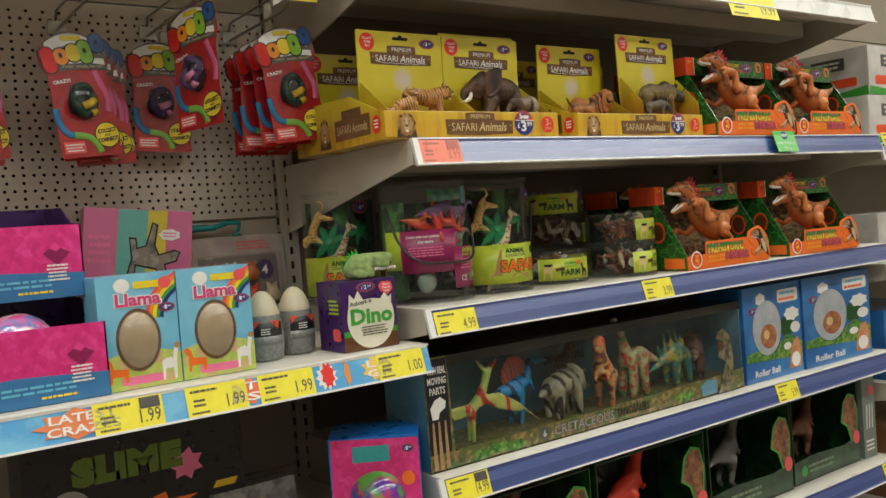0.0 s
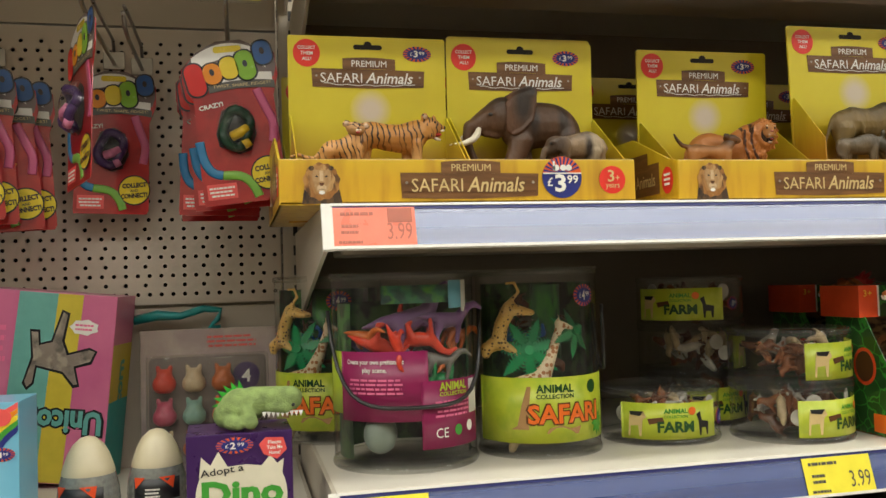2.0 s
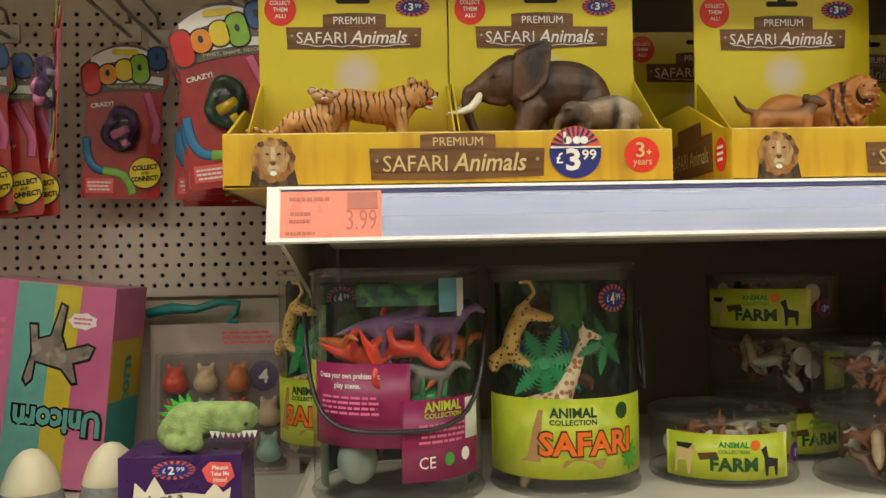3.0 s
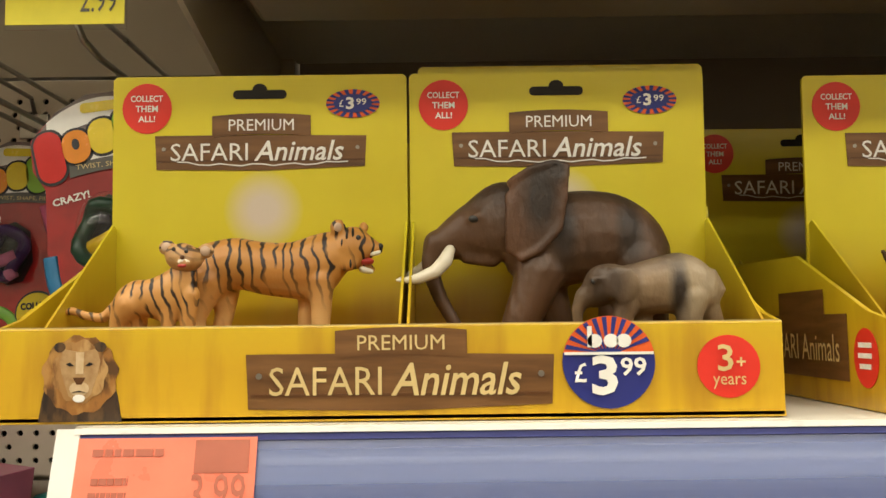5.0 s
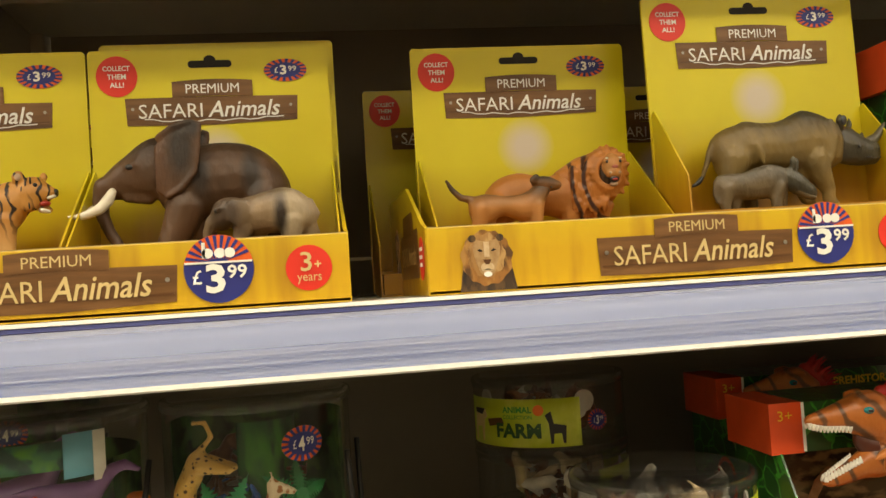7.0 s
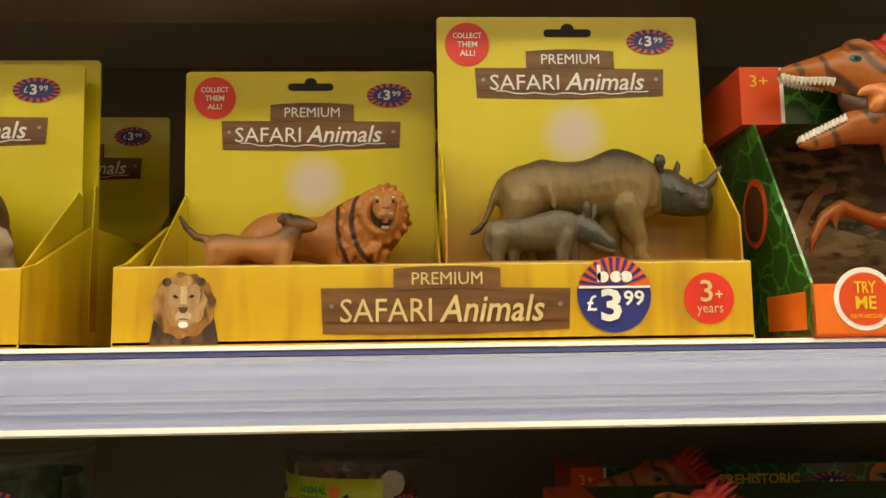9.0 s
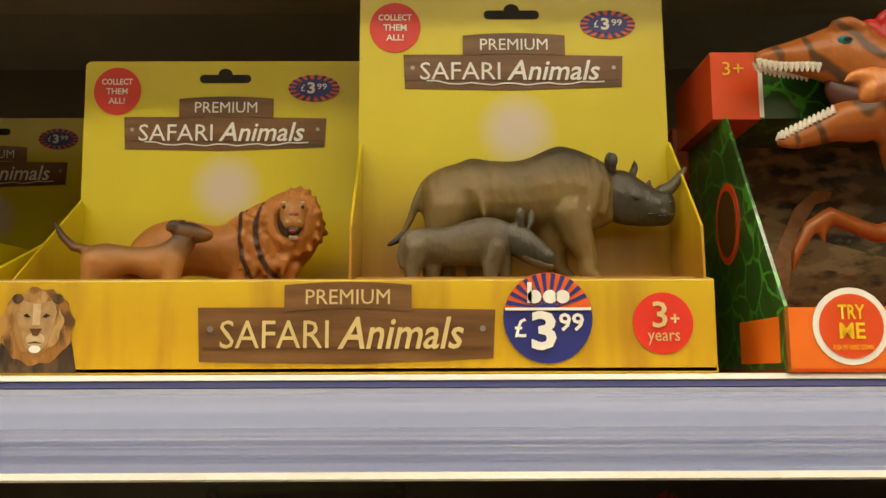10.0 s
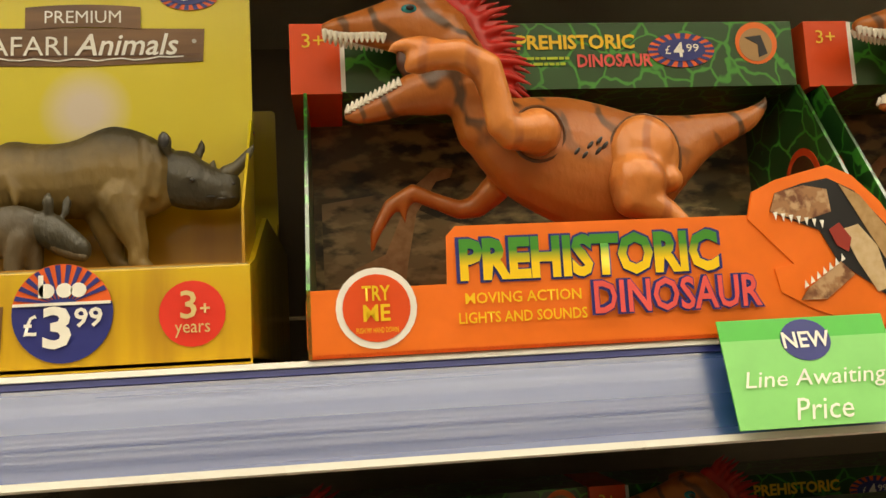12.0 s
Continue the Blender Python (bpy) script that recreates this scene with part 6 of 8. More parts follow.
def prehistoric_tub(x, y, z):
    g = empty("animal_tub", pose(x, y, z), "clear plastic tub of toy prehistoric animals with plum label", "toy tub", "clear toy tubs")
    r, h = 0.0745, 0.196
    cylinder_shell(r, h, g)
    rnd = random.Random(5)
    wrap("play_scene", 60, 300, 0.01, 0.165, r - 0.006, FOREST, g, "dark printed play scene sheet")
    stuff_in(g, rnd, [mini_dino, mini_beast], [V_GREEN, V_GREY, V_PURPLE, V_BROWN, V_RED, V_GREY], 34, r * 0.95, 0.04, 0.135, 0.52)
    for at, rot, mat, sc in (((0.0, -0.046, 0.118), (0, -6, 4), V_PURPLE, 0.85), ((-0.025, -0.050, 0.142), (180, 20, 0), V_RED, 0.62), ((0.002, -0.054, 0.146), (180, -10, 0), V_RED, 0.55), ((0.040, -0.036, 0.118), (10, 30, 40), V_ORANGE, 0.5), ((0.032, -0.044, 0.104), (0, 190, 30), V_GREEN, 0.55), ((-0.044, -0.036, 0.122), (40, 10, -40), V_ORANGE, 0.42), ((0.02, -0.050, 0.090), (0, 20, 10), V_GREY, 0.5), ((0.036, -0.036, 0.094), (20, -30, 50), V_ORANGE, 0.4), ((-0.012, -0.058, 0.132), (150, 60, 20), V_RED, 0.4), ((0.010, -0.036, 0.040), (0, 70, 20), V_GREY, 0.45), ((0.030, -0.046, 0.126), (10, 10, 20), V_PURPLE, 0.6)):
        ob = part_mesh("dinosaur_figure", mini_dino, None, g)
        ob.material_slots[0].link = "OBJECT"
        ob.material_slots[0].material = mat
        ob.matrix_local = pose(*at, *rot) @ Matrix.Scale(sc * 1.2, 4)
    wrap("paper_strip", -28, 34, 0.164, 0.182, r - 0.006, mottled("printed_fern", [(0.03, 0.16, 0.08), (0.08, 0.30, 0.03), (0.01, 0.06, 0.05)], 60, 0.4), g, "green printed strip")
    wrap("paper_strip", 30, 48, 0.158, 0.186, r - 0.003, SKYBLUE, g, "blue printed strip")
    wrap("paper_strip", 45, 52, 0.154, 0.186, r - 0.002, WHITE_INK, g, "white edge of the strip")
    bm = bmesh.new()
    bmesh.ops.create_icosphere(bm, subdivisions=3, radius=0.017, matrix=Matrix.Translation((-0.034, -0.048, 0.036)) @ Matrix.Diagonal((1, 0.8, 1.15, 1)))
    part("egg", bm, plain("grey_green_egg", (0.20, 0.24, 0.20)), g, "grey-green plastic egg", True)
    wrap("label_edge", -92, -66, 0.056, 0.118, r + 0.0004, LIME, g, "lime edge of the label")
    lab = wrap("label", -66, 8, 0.050, 0.118, r + 0.0006, PLUM, g, "plum printed label")
    foot = wrap("label_foot", 2, 62, 0.022, 0.088, r + 0.0009, PLUM, g, "plum printed label, lower part")
    wrap("bar_code", 48, 62, 0.052, 0.086, r + 0.0013, WHITE_INK, g)
    curved_word("Create your own prehistoric", -34, 0.1075, 0.062, 0.0062, r + 0.0006, WHITE_INK, lab, 0.02)
    curved_word("play scene.", -33, 0.0995, 0.026, 0.0062, r + 0.0006, WHITE_INK, lab, 0.02)
    ob = small_print(radians(-34) * r, 0.084, 0.062, 0.017, 4, front(0), PINK, g, 0.001, 11)
    bent(None, ob, r + 0.0006)
    bent(None, small_print(radians(30) * r, 0.060, 0.05, 0.018, 4, front(0), PINK, g, 0.001, 12), r + 0.0009)
    curved_word("ANIMAL", 30, 0.082, 0.036, 0.0085, r + 0.0009, LIME, foot, 0.03)
    curved_word("COLLECTION", 30, 0.0745, 0.036, 0.0042, r + 0.0009, LIME, foot, 0.03)
    curved_word("CE", 18, 0.037, 0.014, 0.0095, r + 0.0009, WHITE_INK, foot)
    curved_flat("mark", oval(radians(34) * r, 0.038, 0.005, 0.0055, 16), GREEN, g, r + 0.0009)
    curved_flat("mark", oval(radians(48) * r, 0.040, 0.005, 0.0055, 16), WHITE_INK, lab, r + 0.0009)
    cord(g, r, 0.158, 0.094)
    return g


def safari_tub(x, y, z, turn=0.0, label="clear plastic tub of toy safari animals with lime label"):
    g = empty("animal_tub", pose(x, y, z, 0, 0, turn), label, "toy tub", "clear toy tubs")
    r, h = 0.0660, 0.196
    cylinder_shell(r, h, g)
    rnd = random.Random(9)
    wrap("play_scene", 72, 288, 0.060, 0.180, r - 0.006, FOREST, g, "dark printed jungle sheet")
    wrap("leafy_sheet", -30, 100, 0.095, 0.178, r * 0.40, mottled("printed_leaves", [(0.02, 0.12, 0.03), (0.05, 0.26, 0.03), (0.01, 0.05, 0.02)], 55, 0.4, (1, 1, 0.4)), g, "bright printed leaves")
    for nm, me, mat, at, rot, sc, lab in (("leopard_figure", leopard_me, LEOPARD, (-0.024, -0.032, 0.128), (0, -70, -14), 0.86, "spotted toy leopard"), ("giraffe_figure", giraffe_me, GIRAFFE, (-0.021, -0.038, 0.027), (0, 0, -4), 1.12, "toy giraffe")):
        ob = part_mesh(nm, me, None, g, lab)
        ob.material_slots[0].link = "OBJECT"
        ob.material_slots[0].material = mat
        ob.matrix_local = pose(*at, *rot) @ Matrix.Diagonal((-1 if nm == "leopard_figure" else 1, 1, 1, 1)) @ Matrix.Scale(sc, 4)
    palm(g, (-0.024, -0.044, 0.110), 0.040, turn=-12.0)
    palm(g, (0.030, -0.040, 0.128), 0.030, 6, 70.0, V_GREEN, 30.0)
    stuff_in(g, rnd, [mini_beast], [V_BROWN, V_GREY, V_CREAM, V_GREEN, V_ORANGE], 12, r * 1.1, 0.022, 0.034, 0.6)
    stuff_in(g, rnd, [mini_beast], [V_BROWN, V_GREY, V_BROWN, V_BLUE], 12, r, 0.09, 0.15, 0.65)
    band = mottled("lime_band", [(0.50, 0.58, 0.03), (0.56, 0.62, 0.06), (0.40, 0.52, 0.03)], 24, 0.35)
    lab = wrap("label", -86, 78, 0.016, 0.083, r + 0.0005, band, g, "lime printed band")
    curved_word("ANIMAL", -4, 0.0715, 0.040, 0.0085, r + 0.0005, DKGREEN, lab, 0.03)
    curved_word("COLLECTION", -4, 0.0635, 0.040, 0.0046, r + 0.0005, DKGREEN, lab, 0.02)
    curved_word("SAFARI", 7, 0.0455, 0.088, 0.0230, r + 0.0005, BROWN, lab, 0.07)
    curved_word("SAFARI", 7, 0.0455, 0.084, 0.0200, r + 0.0009, ORANGE, lab, 0.03)
    curved_flat("badge", oval(radians(36) * r, 0.071, 0.007, 0.007, 18), DKGREEN, g, r + 0.0006)
    curved_flat("printed_giraffe", [(-0.052, 0.03), (-0.045, 0.034), (-0.040, 0.055), (-0.034, 0.074), (-0.030, 0.074), (-0.032, 0.055), (-0.033, 0.03)], TAN, lab, r + 0.0006)
    curved_flat("printed_cat", [(-0.015, 0.026), (0.020, 0.024), (0.024, 0.032), (0.012, 0.030), (0.0, 0.034), (-0.012, 0.031)], TAN, lab, r + 0.0006)
    curved_flat("printed_bush", star(0.052, 0.032, 0.012, 0.014, 9, 0.6), GREEN, g, r + 0.0006)
    before = set(g.children)
    price_oval(radians(30) * r, 0.166, 0.0150, 0.0116, front(0), g, "4")
    for ob in set(g.children) - before:
        bent(None, ob, r + 0.0006)
    cord(g, r, 0.155, 0.07, 60, 100)
    return g


prehistoric_tub(0.090, -0.332, ZB + 0.0006)
safari_tub(0.2405, -0.325, ZB + 0.0006)
safari_tub(0.030, -0.155, ZB + 0.0006, -25, "clear safari animal tub standing behind the front row")

FARM_LIME = mottled("farm_band", [(0.50, 0.58, 0.03), (0.58, 0.64, 0.08), (0.44, 0.54, 0.03)], 30, 0.35)


def farm_tub(x, y, z, turn, label, seed, flash=None):
    g = empty("farm_tub", pose(x, y, z, 0, 0, turn), label, "toy tub", "stacked farm tubs")
    r, h = 0.0655, 0.0600
    cylinder_shell(r, h, g, 0.0018)
    rnd = random.Random(seed)
    stuff_in(g, rnd, [mini_beast], [V_BROWN, V_WHITE, V_RUST, V_CREAM, V_BROWN, V_RUST], 30, r * 1.12, 0.020, 0.040, 0.55)
    bm = bmesh.new()
    for i in range(4):
        a = radians(rnd.uniform(-75, 75))
        bmesh.ops.create_cone(bm, cap_ends=True, segments=16, radius1=0.009, radius2=0.009, depth=0.0015, matrix=pose((r - 0.007) * math.sin(a), -(r - 0.007) * math.cos(a), rnd.uniform(0.014, 0.045), 90, 0, math.degrees(a)))
    part("white_disc", bm, V_WHITE, g, "round white counters")
    lab = wrap("label", -50, 50, 0.007, 0.046, r + 0.0004, FARM_LIME, g, "lime farm label")
    curved_word("FARM", 4, 0.0205, 0.040, 0.0120, r + 0.0004, DKGREEN, lab, 0.04)
    curved_word("ANIMAL", 4, 0.0375, 0.026, 0.0052, r + 0.0004, GREEN, lab, 0.03)
    curved_word("COLLECTION", 4, 0.0315, 0.026, 0.0032, r + 0.0004, GREEN, lab, 0.02)
    curved_flat("badge", oval(0.023, 0.037, 0.0045, 0.0045, 12), ORANGE, g, r + 0.0006)
    cow = [(-0.048, 0.010), (-0.046, 0.010), (-0.045, 0.021), (-0.036, 0.022), (-0.035, 0.010), (-0.033, 0.010), (-0.031, 0.028), (-0.027, 0.031), (-0.030, 0.037), (-0.046, 0.036)]
    curved_flat("printed_cow", cow, CREAM_INK, lab, r + 0.0005)
    curved_flat("printed_cow_back", [(-0.045, 0.033), (-0.034, 0.032), (-0.030, 0.037), (-0.046, 0.037)], BLACK_INK, lab, r + 0.0009)
    curved_flat("printed_horse", [(-0.026, 0.029), (-0.010, 0.031), (-0.008, 0.026), (-0.024, 0.023)], BROWN, lab, r + 0.0005)
    goat = [(0.032, 0.010), (0.034, 0.010), (0.035, 0.018), (0.041, 0.018), (0.042, 0.010), (0.044, 0.010), (0.045, 0.024), (0.035, 0.026), (0.033, 0.036), (0.028, 0.033), (0.031, 0.026)]
    curved_flat("printed_goat", goat, BLACK_INK, lab, r + 0.0005)
    if flash is not None:
        before = set(g.children)
        price_oval(radians(flash) * r, 0.026, 0.0095, 0.0085, front(0), g, "3")
        for ob in set(g.children) - before:
            bent(None, ob, r + 0.0006)
    return g


FL = "clear round tub of toy farm animals with lime label"
FH = 0.0606
farm_tub(0.391, -0.312, ZB + 0.0006, -16, FL, 31, 62)
for i, (tt, ff) in enumerate(((10, None), (70, None), (-42, 64))):
    farm_tub(0.484, -0.220, ZB + 0.0006 + FH * i, tt, "clear round farm animal tub in a stack of three", 40 + i, ff)
for i, tt in enumerate((22, 30)):
    farm_tub(0.528, -0.360, ZB + 0.0006 + FH * i, tt, "clear round farm animal tub in a stack of two", 50 + i)


# ---- pegboard hooks and hanging packs ----
def peg_hook(x, z, reach=0.29, tag=False):
    g = empty("peg_hook", pose(x, 0, z), "zinc wire peg hook clipped into the pegboard", "peg hook", "peg hooks")
    part("back_plate", box(-0.014, 0.014, -0.003, 0.0, -0.012, 0.012, 0.001), STEEL, g)
    bm = bmesh.new()
    sweep(bm, [(0, 0, -0.004), (0, -0.02, -0.004), (0, -reach + 0.05, -0.004), (0, -reach + 0.02, 0.0), (0, -reach, 0.014)], 0.0026, 8)
    part("prong", bm, STEEL, g, "", True)
    bm = bmesh.new()
    sweep(bm, [(0, 0, 0.010), (0, -0.01, 0.026), (0, -reach + 0.03, 0.026), (0, -reach + 0.01, 0.024)], 0.0022, 8)
    part("ticket_arm", bm, STEEL, g, "", True)
    return g


def hook_ticket(x, y, z):
    g = empty("hook_ticket", pose(x, y, z), "yellow price ticket in a clear holder on a peg hook", "price ticket")
    m = front(0)
    part("holder", prism(rect(-0.040, 0.040, 0.0, 0.042), m, 0.002), CLEAR, g)
    part("card", prism(rect(-0.039, 0.039, 0.003, 0.040), front(-0.0006), 0.0004), YEL, g)
    word("2.99", 0.022, 0.019, 0.024, 0.016, front(-0.0006), GREY_INK, g, 0.0005)
    small_print(-0.018, 0.030, 0.03, 0.008, 2, front(-0.0006), GREY_INK, g, 0.0005, 3)


P_RED = mottled("fidget_pack_red", [(0.36, 0.009, 0.011), (0.28, 0.007, 0.009), (0.42, 0.016, 0.013)], 26, 0.28, coat=0.7)
BUBBLE = [ink("bubble_red", (0.62, 0.02, 0.015), 0.25), ink("bubble_orange", (0.80, 0.28, 0.02), 0.25), ink("bubble_yellow", (0.80, 0.62, 0.03), 0.25), ink("bubble_green", (0.24, 0.48, 0.03), 0.25), ink("bubble_blue", (0.03, 0.10, 0.30), 0.25)]
P_GREY = ink("printed_grey_edge", (0.16, 0.12, 0.11))
P_BLUE = ink("printed_blue_coil", (0.03, 0.20, 0.42))
P_GREENC = ink("printed_green_coil", (0.22, 0.48, 0.06))
P_PINKC = ink("printed_pink_coil", (0.55, 0.10, 0.22))
CARDW, CARDH = 0.098, 0.186


def fidget_pack(colour, label):
    """Red hanging card with a shaped head, a blister and printed coils; origin at its hanging hole."""
    g = empty("fidget_toy_pack", pose(0, 0, 0), label, "toy pack", "hanging fidget packs")
    w, h = CARDW, CARDH
    out = [(-w * 0.46, -h), (w * 0.46, -h), (w * 0.49, -h * 0.97), (w * 0.47, -h * 0.35), (w * 0.55, -h * 0.22), (w * 0.54, -h * 0.08), (w * 0.40, -h * 0.05), (w * 0.16, h * 0.02), (-w * 0.12, h * 0.02), (-w * 0.36, -h * 0.04), (-w * 0.55, -h * 0.14), (-w * 0.54, -h * 0.26), (-w * 0.45, -h * 0.34), (-w * 0.47, -h * 0.97)]
    c = part("card", prism(out, front(0), 0.0012), P_RED, g, "glossy red shaped card")
    m = front(0)
    flat("printed_edge", [(w * 0.50, -h * 0.23), (w * 0.54, -h * 0.16), (w * 0.53, -h * 0.08), (w * 0.40, -h * 0.05), (w * 0.16, h * 0.02), (-w * 0.12, h * 0.02), (-w * 0.36, -h * 0.04), (-w * 0.53, -h * 0.14), (-w * 0.52, -h * 0.25)], m, P_GREY, c, 0.0004)
    flat("printed_cap", arch(-w * 0.42, w * 0.42, -h * 0.17, -h * 0.075, h * 0.078, 14), m, WHITE_INK, c, 0.0008)
    flat("printed_cap", arch(-w * 0.30, w * 0.48, -h * 0.275, -h * 0.20, h * 0.01, 10), m, WHITE_INK, c, 0.0008)
    flat("printed_bar", rrect(-w * 0.16, w * 0.16, -h * 0.055, -h * 0.015, 0.003), m, BUBBLE[2], c, 0.0012)
    xs, zs, hs = (-0.40, -0.20, 0.0, 0.19, 0.40), (-0.175, -0.165, -0.155, -0.165, -0.115), (0.112, 0.076, 0.080, 0.104, 0.085)
    for i in range(5):
        mb = m @ Matrix.Translation((xs[i] * w, (zs[i] + 0.10 * xs[i]) * h, 0)) @ Matrix.Rotation(0.16, 4, "Z")
        flat("printed_bubble", rrect(-0.125 * w, 0.125 * w, -hs[i] * h, hs[i] * h, 0.011), mb, BLACK_INK, c, 0.0012)
        flat("printed_bubble", rrect(-0.105 * w, 0.105 * w, (0.010 - hs[i]) * h, (hs[i] - 0.010) * h, 0.0095), mb, BUBBLE[i], c, 0.0016, "bubble letter shape in bright colour")
        if i in (1, 3, 4):
            flat("printed_bubble_hole", oval(0, 0.01 * h, 0.028 * w, 0.022 * h, 12), mb, BLACK_INK, c, 0.0019)
    flat("printed_banner", arch(-w * 0.26, w * 0.50, -h * 0.305, -h * 0.255, h * 0.018), m, GREY_INK, c, 0.0012)
    word("TWIST, SHAPE, FIDGET!", w * 0.12, -h * 0.268, w * 0.66, h * 0.022, m, CREAM_INK, c, 0.0016)
    word("CRAZY!", -w * 0.26, -h * 0.385, w * 0.28, h * 0.030, m, WHITE_INK, c, 0.001, 0.03, 0, 8)
    for pts, mat in (([(-0.44, -0.60), (-0.42, -0.72), (-0.34, -0.80), (-0.22, -0.82)], P_BLUE), ([(-0.22, -0.82), (0.0, -0.83), (0.12, -0.90), (0.16, -0.97)], P_GREENC), ([(0.28, -0.30), (0.36, -0.42), (0.44, -0.52), (0.40, -0.64)], P_PINKC)):
        bm = bmesh.new()
        for _ in range(2):
            pts = [pts[0]] + [(a[0] * (1 - q) + b[0] * q, a[1] * (1 - q) + b[1] * q) for a, b in zip(pts, pts[1:]) for q in (0.25, 0.75)] + [pts[-1]]
        sweep(bm, [(u * w, -0.0008, v * h) for u, v in pts], 0.0052, 8)
        bmesh.ops.scale(bm, vec=(1, 0.25, 1), verts=bm.verts[:])
        part("printed_coil", bm, mat, c, "", True)
    flat("badge", oval(w * 0.30, -h * 0.83, w * 0.205, h * 0.108), m, BLACK_INK, c, 0.0010)
    flat("badge_face", oval(w * 0.30, -h * 0.83, w * 0.19, h * 0.098), m, BUBBLE[2], c, 0.0014, "yellow round flash")
    word("COLLECT", w * 0.30, -h * 0.795, w * 0.31, h * 0.036, m, BLACK_INK, c, 0.0018, 0.05, 0, 6)
    word("AND", w * 0.30, -h * 0.833, w * 0.10, h * 0.018, m, BLACK_INK, c, 0.0018, 0.02, 0, 6)
    word("CONNECT!", w * 0.30, -h * 0.868, w * 0.34, h * 0.036, m, BLACK_INK, c, 0.0018, 0.05, 0, 6)
    flat("warning_box", rect(-w * 0.42, -w * 0.08, -h * 0.965, -h * 0.87), m, PINKRED, c, 0.0008)
    small_print(-w * 0.25, -h * 0.92, w * 0.3, h * 0.07, 3, m, WHITE_INK, c, 0.0012, 6)
    win = [(-w * 0.22, -h * 0.64), (-w * 0.24, -h * 0.56), (-w * 0.15, -h * 0.42), (w * 0.02, -h * 0.385), (w * 0.17, -h * 0.43), (w * 0.22, -h * 0.58), (w * 0.14, -h * 0.68), (0.0, -h * 0.70)]
    flat("window", win, m, BLACK_INK, c, 0.0010, "dark window behind the toy")
    bm = bmesh.new()
    loop = [(0.015 * math.cos(a) * (1 + 0.2 * math.sin(2 * a)), -0.010 + 0.004 * math.sin(3 * a), -h * 0.55 + 0.021 * math.sin(a)) for a in np.linspace(0, 2 * math.pi, 22)]
    sweep(bm, loop, 0.0056, 8)
    part("coil_toy", bm, colour[0], g, "curled plastic fidget toy", True)
    bm = bmesh.new()
    sweep(bm, [(-0.006, -0.014, -h * 0.60), (0.004, -0.017, -h * 0.585), (0.012, -0.014, -h * 0.56)], 0.0058, 8)
    sweep(bm, [(0.006, -0.014, -h * 0.66), (0.013, -0.014, -h * 0.64)], 0.0054, 8)
    part("coil_link", bm, colour[1], g, "", True)
    bm = bmesh.new()
    bmesh.ops.create_uvsphere(bm, u_segments=20, v_segments=12, radius=1.0, matrix=Matrix.Translation((0, -0.001, -h * 0.54)) @ Matrix.Diagonal((w * 0.23, 0.021, h * 0.165, 1)))
    bmesh.ops.delete(bm, geom=[v for v in bm.verts if v.co.y > -0.0005], context="VERTS")
    part("blister", bm, BLISTER, g, "clear domed blister", True).visible_shadow = False
    return g


peg_hook(-0.085, 1.740, 0.27)
peg_hook(-0.236, 1.740, 0.27)
peg_hook(-0.385, 1.740, 0.27)
peg_hook(-0.535, 1.740, 0.27)
peg_hook(-0.200, 1.733, 0.20)
hook_ticket(-0.086, -0.277, 1.738)
C_DARK = (plain("dark_green_coil", (0.008, 0.045, 0.02)), plain("yellow_coil", (0.72, 0.48, 0.02)))
C_PURP = (plain("purple_coil", (0.055, 0.02, 0.10)), plain("pink_coil", (0.62, 0.20, 0.34)))
C_BLUE = (plain("blue_coil", (0.02, 0.09, 0.30)), plain("orange_coil", (0.70, 0.25, 0.02)))
PL = "red hanging fidget toy pack"
proto = [fidget_pack(C_DARK, PL + ", black and yellow coil"), fidget_pack(C_PURP, PL + ", purple and pink coil"), fidget_pack(C_BLUE, PL + ", blue and orange coil")]
HANG = [(0, -0.086, -0.215, 1.709, -3, -6), (0, -0.088, -0.190, 1.705, -5, -3), (2, -0.092, -0.160, 1.700, -6, 2), (2, -0.094, -0.125, 1.696, -8, 1),
        (1, -0.232, -0.034, 1.714, -2, 2), (1, -0.240, -0.225, 1.728, -66, -4),
        (2, -0.354, -0.075, 1.690, 6, -3), (2, -0.370, -0.100, 1.688, 10, -5), (1, -0.386, -0.125, 1.694, 8, -3), (0, -0.402, -0.150, 1.696, 12, -5),
        (2, -0.545, -0.10, 1.690, 0, 0), (0, -0.555, -0.16, 1.692, 6, -3), (2, -0.575, -0.20, 1.694, 8, -4)]
used = set()
for k, hx, hy, hz, turn, swing in HANG:
    m = pose(hx, hy, hz, -3, swing, turn)
    if k in used:
        copy_thing(proto[k], m)
    else:
        proto[k].matrix_world = m
        used.add(k)


# ---- things on the promotional shelf ----
def card_box(name, w, d, h, material, m, label, category, group=""):
    """A plain carton with its front left foot at the origin; returns it and its front panel."""
    g = empty(name, m, label, category, group)
    body = part("carton", box(0, w, 0, d, 0, h, 0.0008), material, g)
    return g, body


LLAMA_SKY = mottled("llama_print", [(0.20, 0.50, 0.66), (0.26, 0.58, 0.72), (0.17, 0.46, 0.64)], 9, 0.3, coat=0.5)
EGGSHELL = paint("egg_shell", (0.40, 0.30, 0.175), 0.22, 0.12, 40, 0.08)
LLAMA_PINK = ink("llama_letter_pink", (0.62, 0.06, 0.20))
MEADOW = mottled("printed_meadow", [(0.42, 0.54, 0.08), (0.52, 0.60, 0.14), (0.60, 0.42, 0.20)], 60, 0.35)


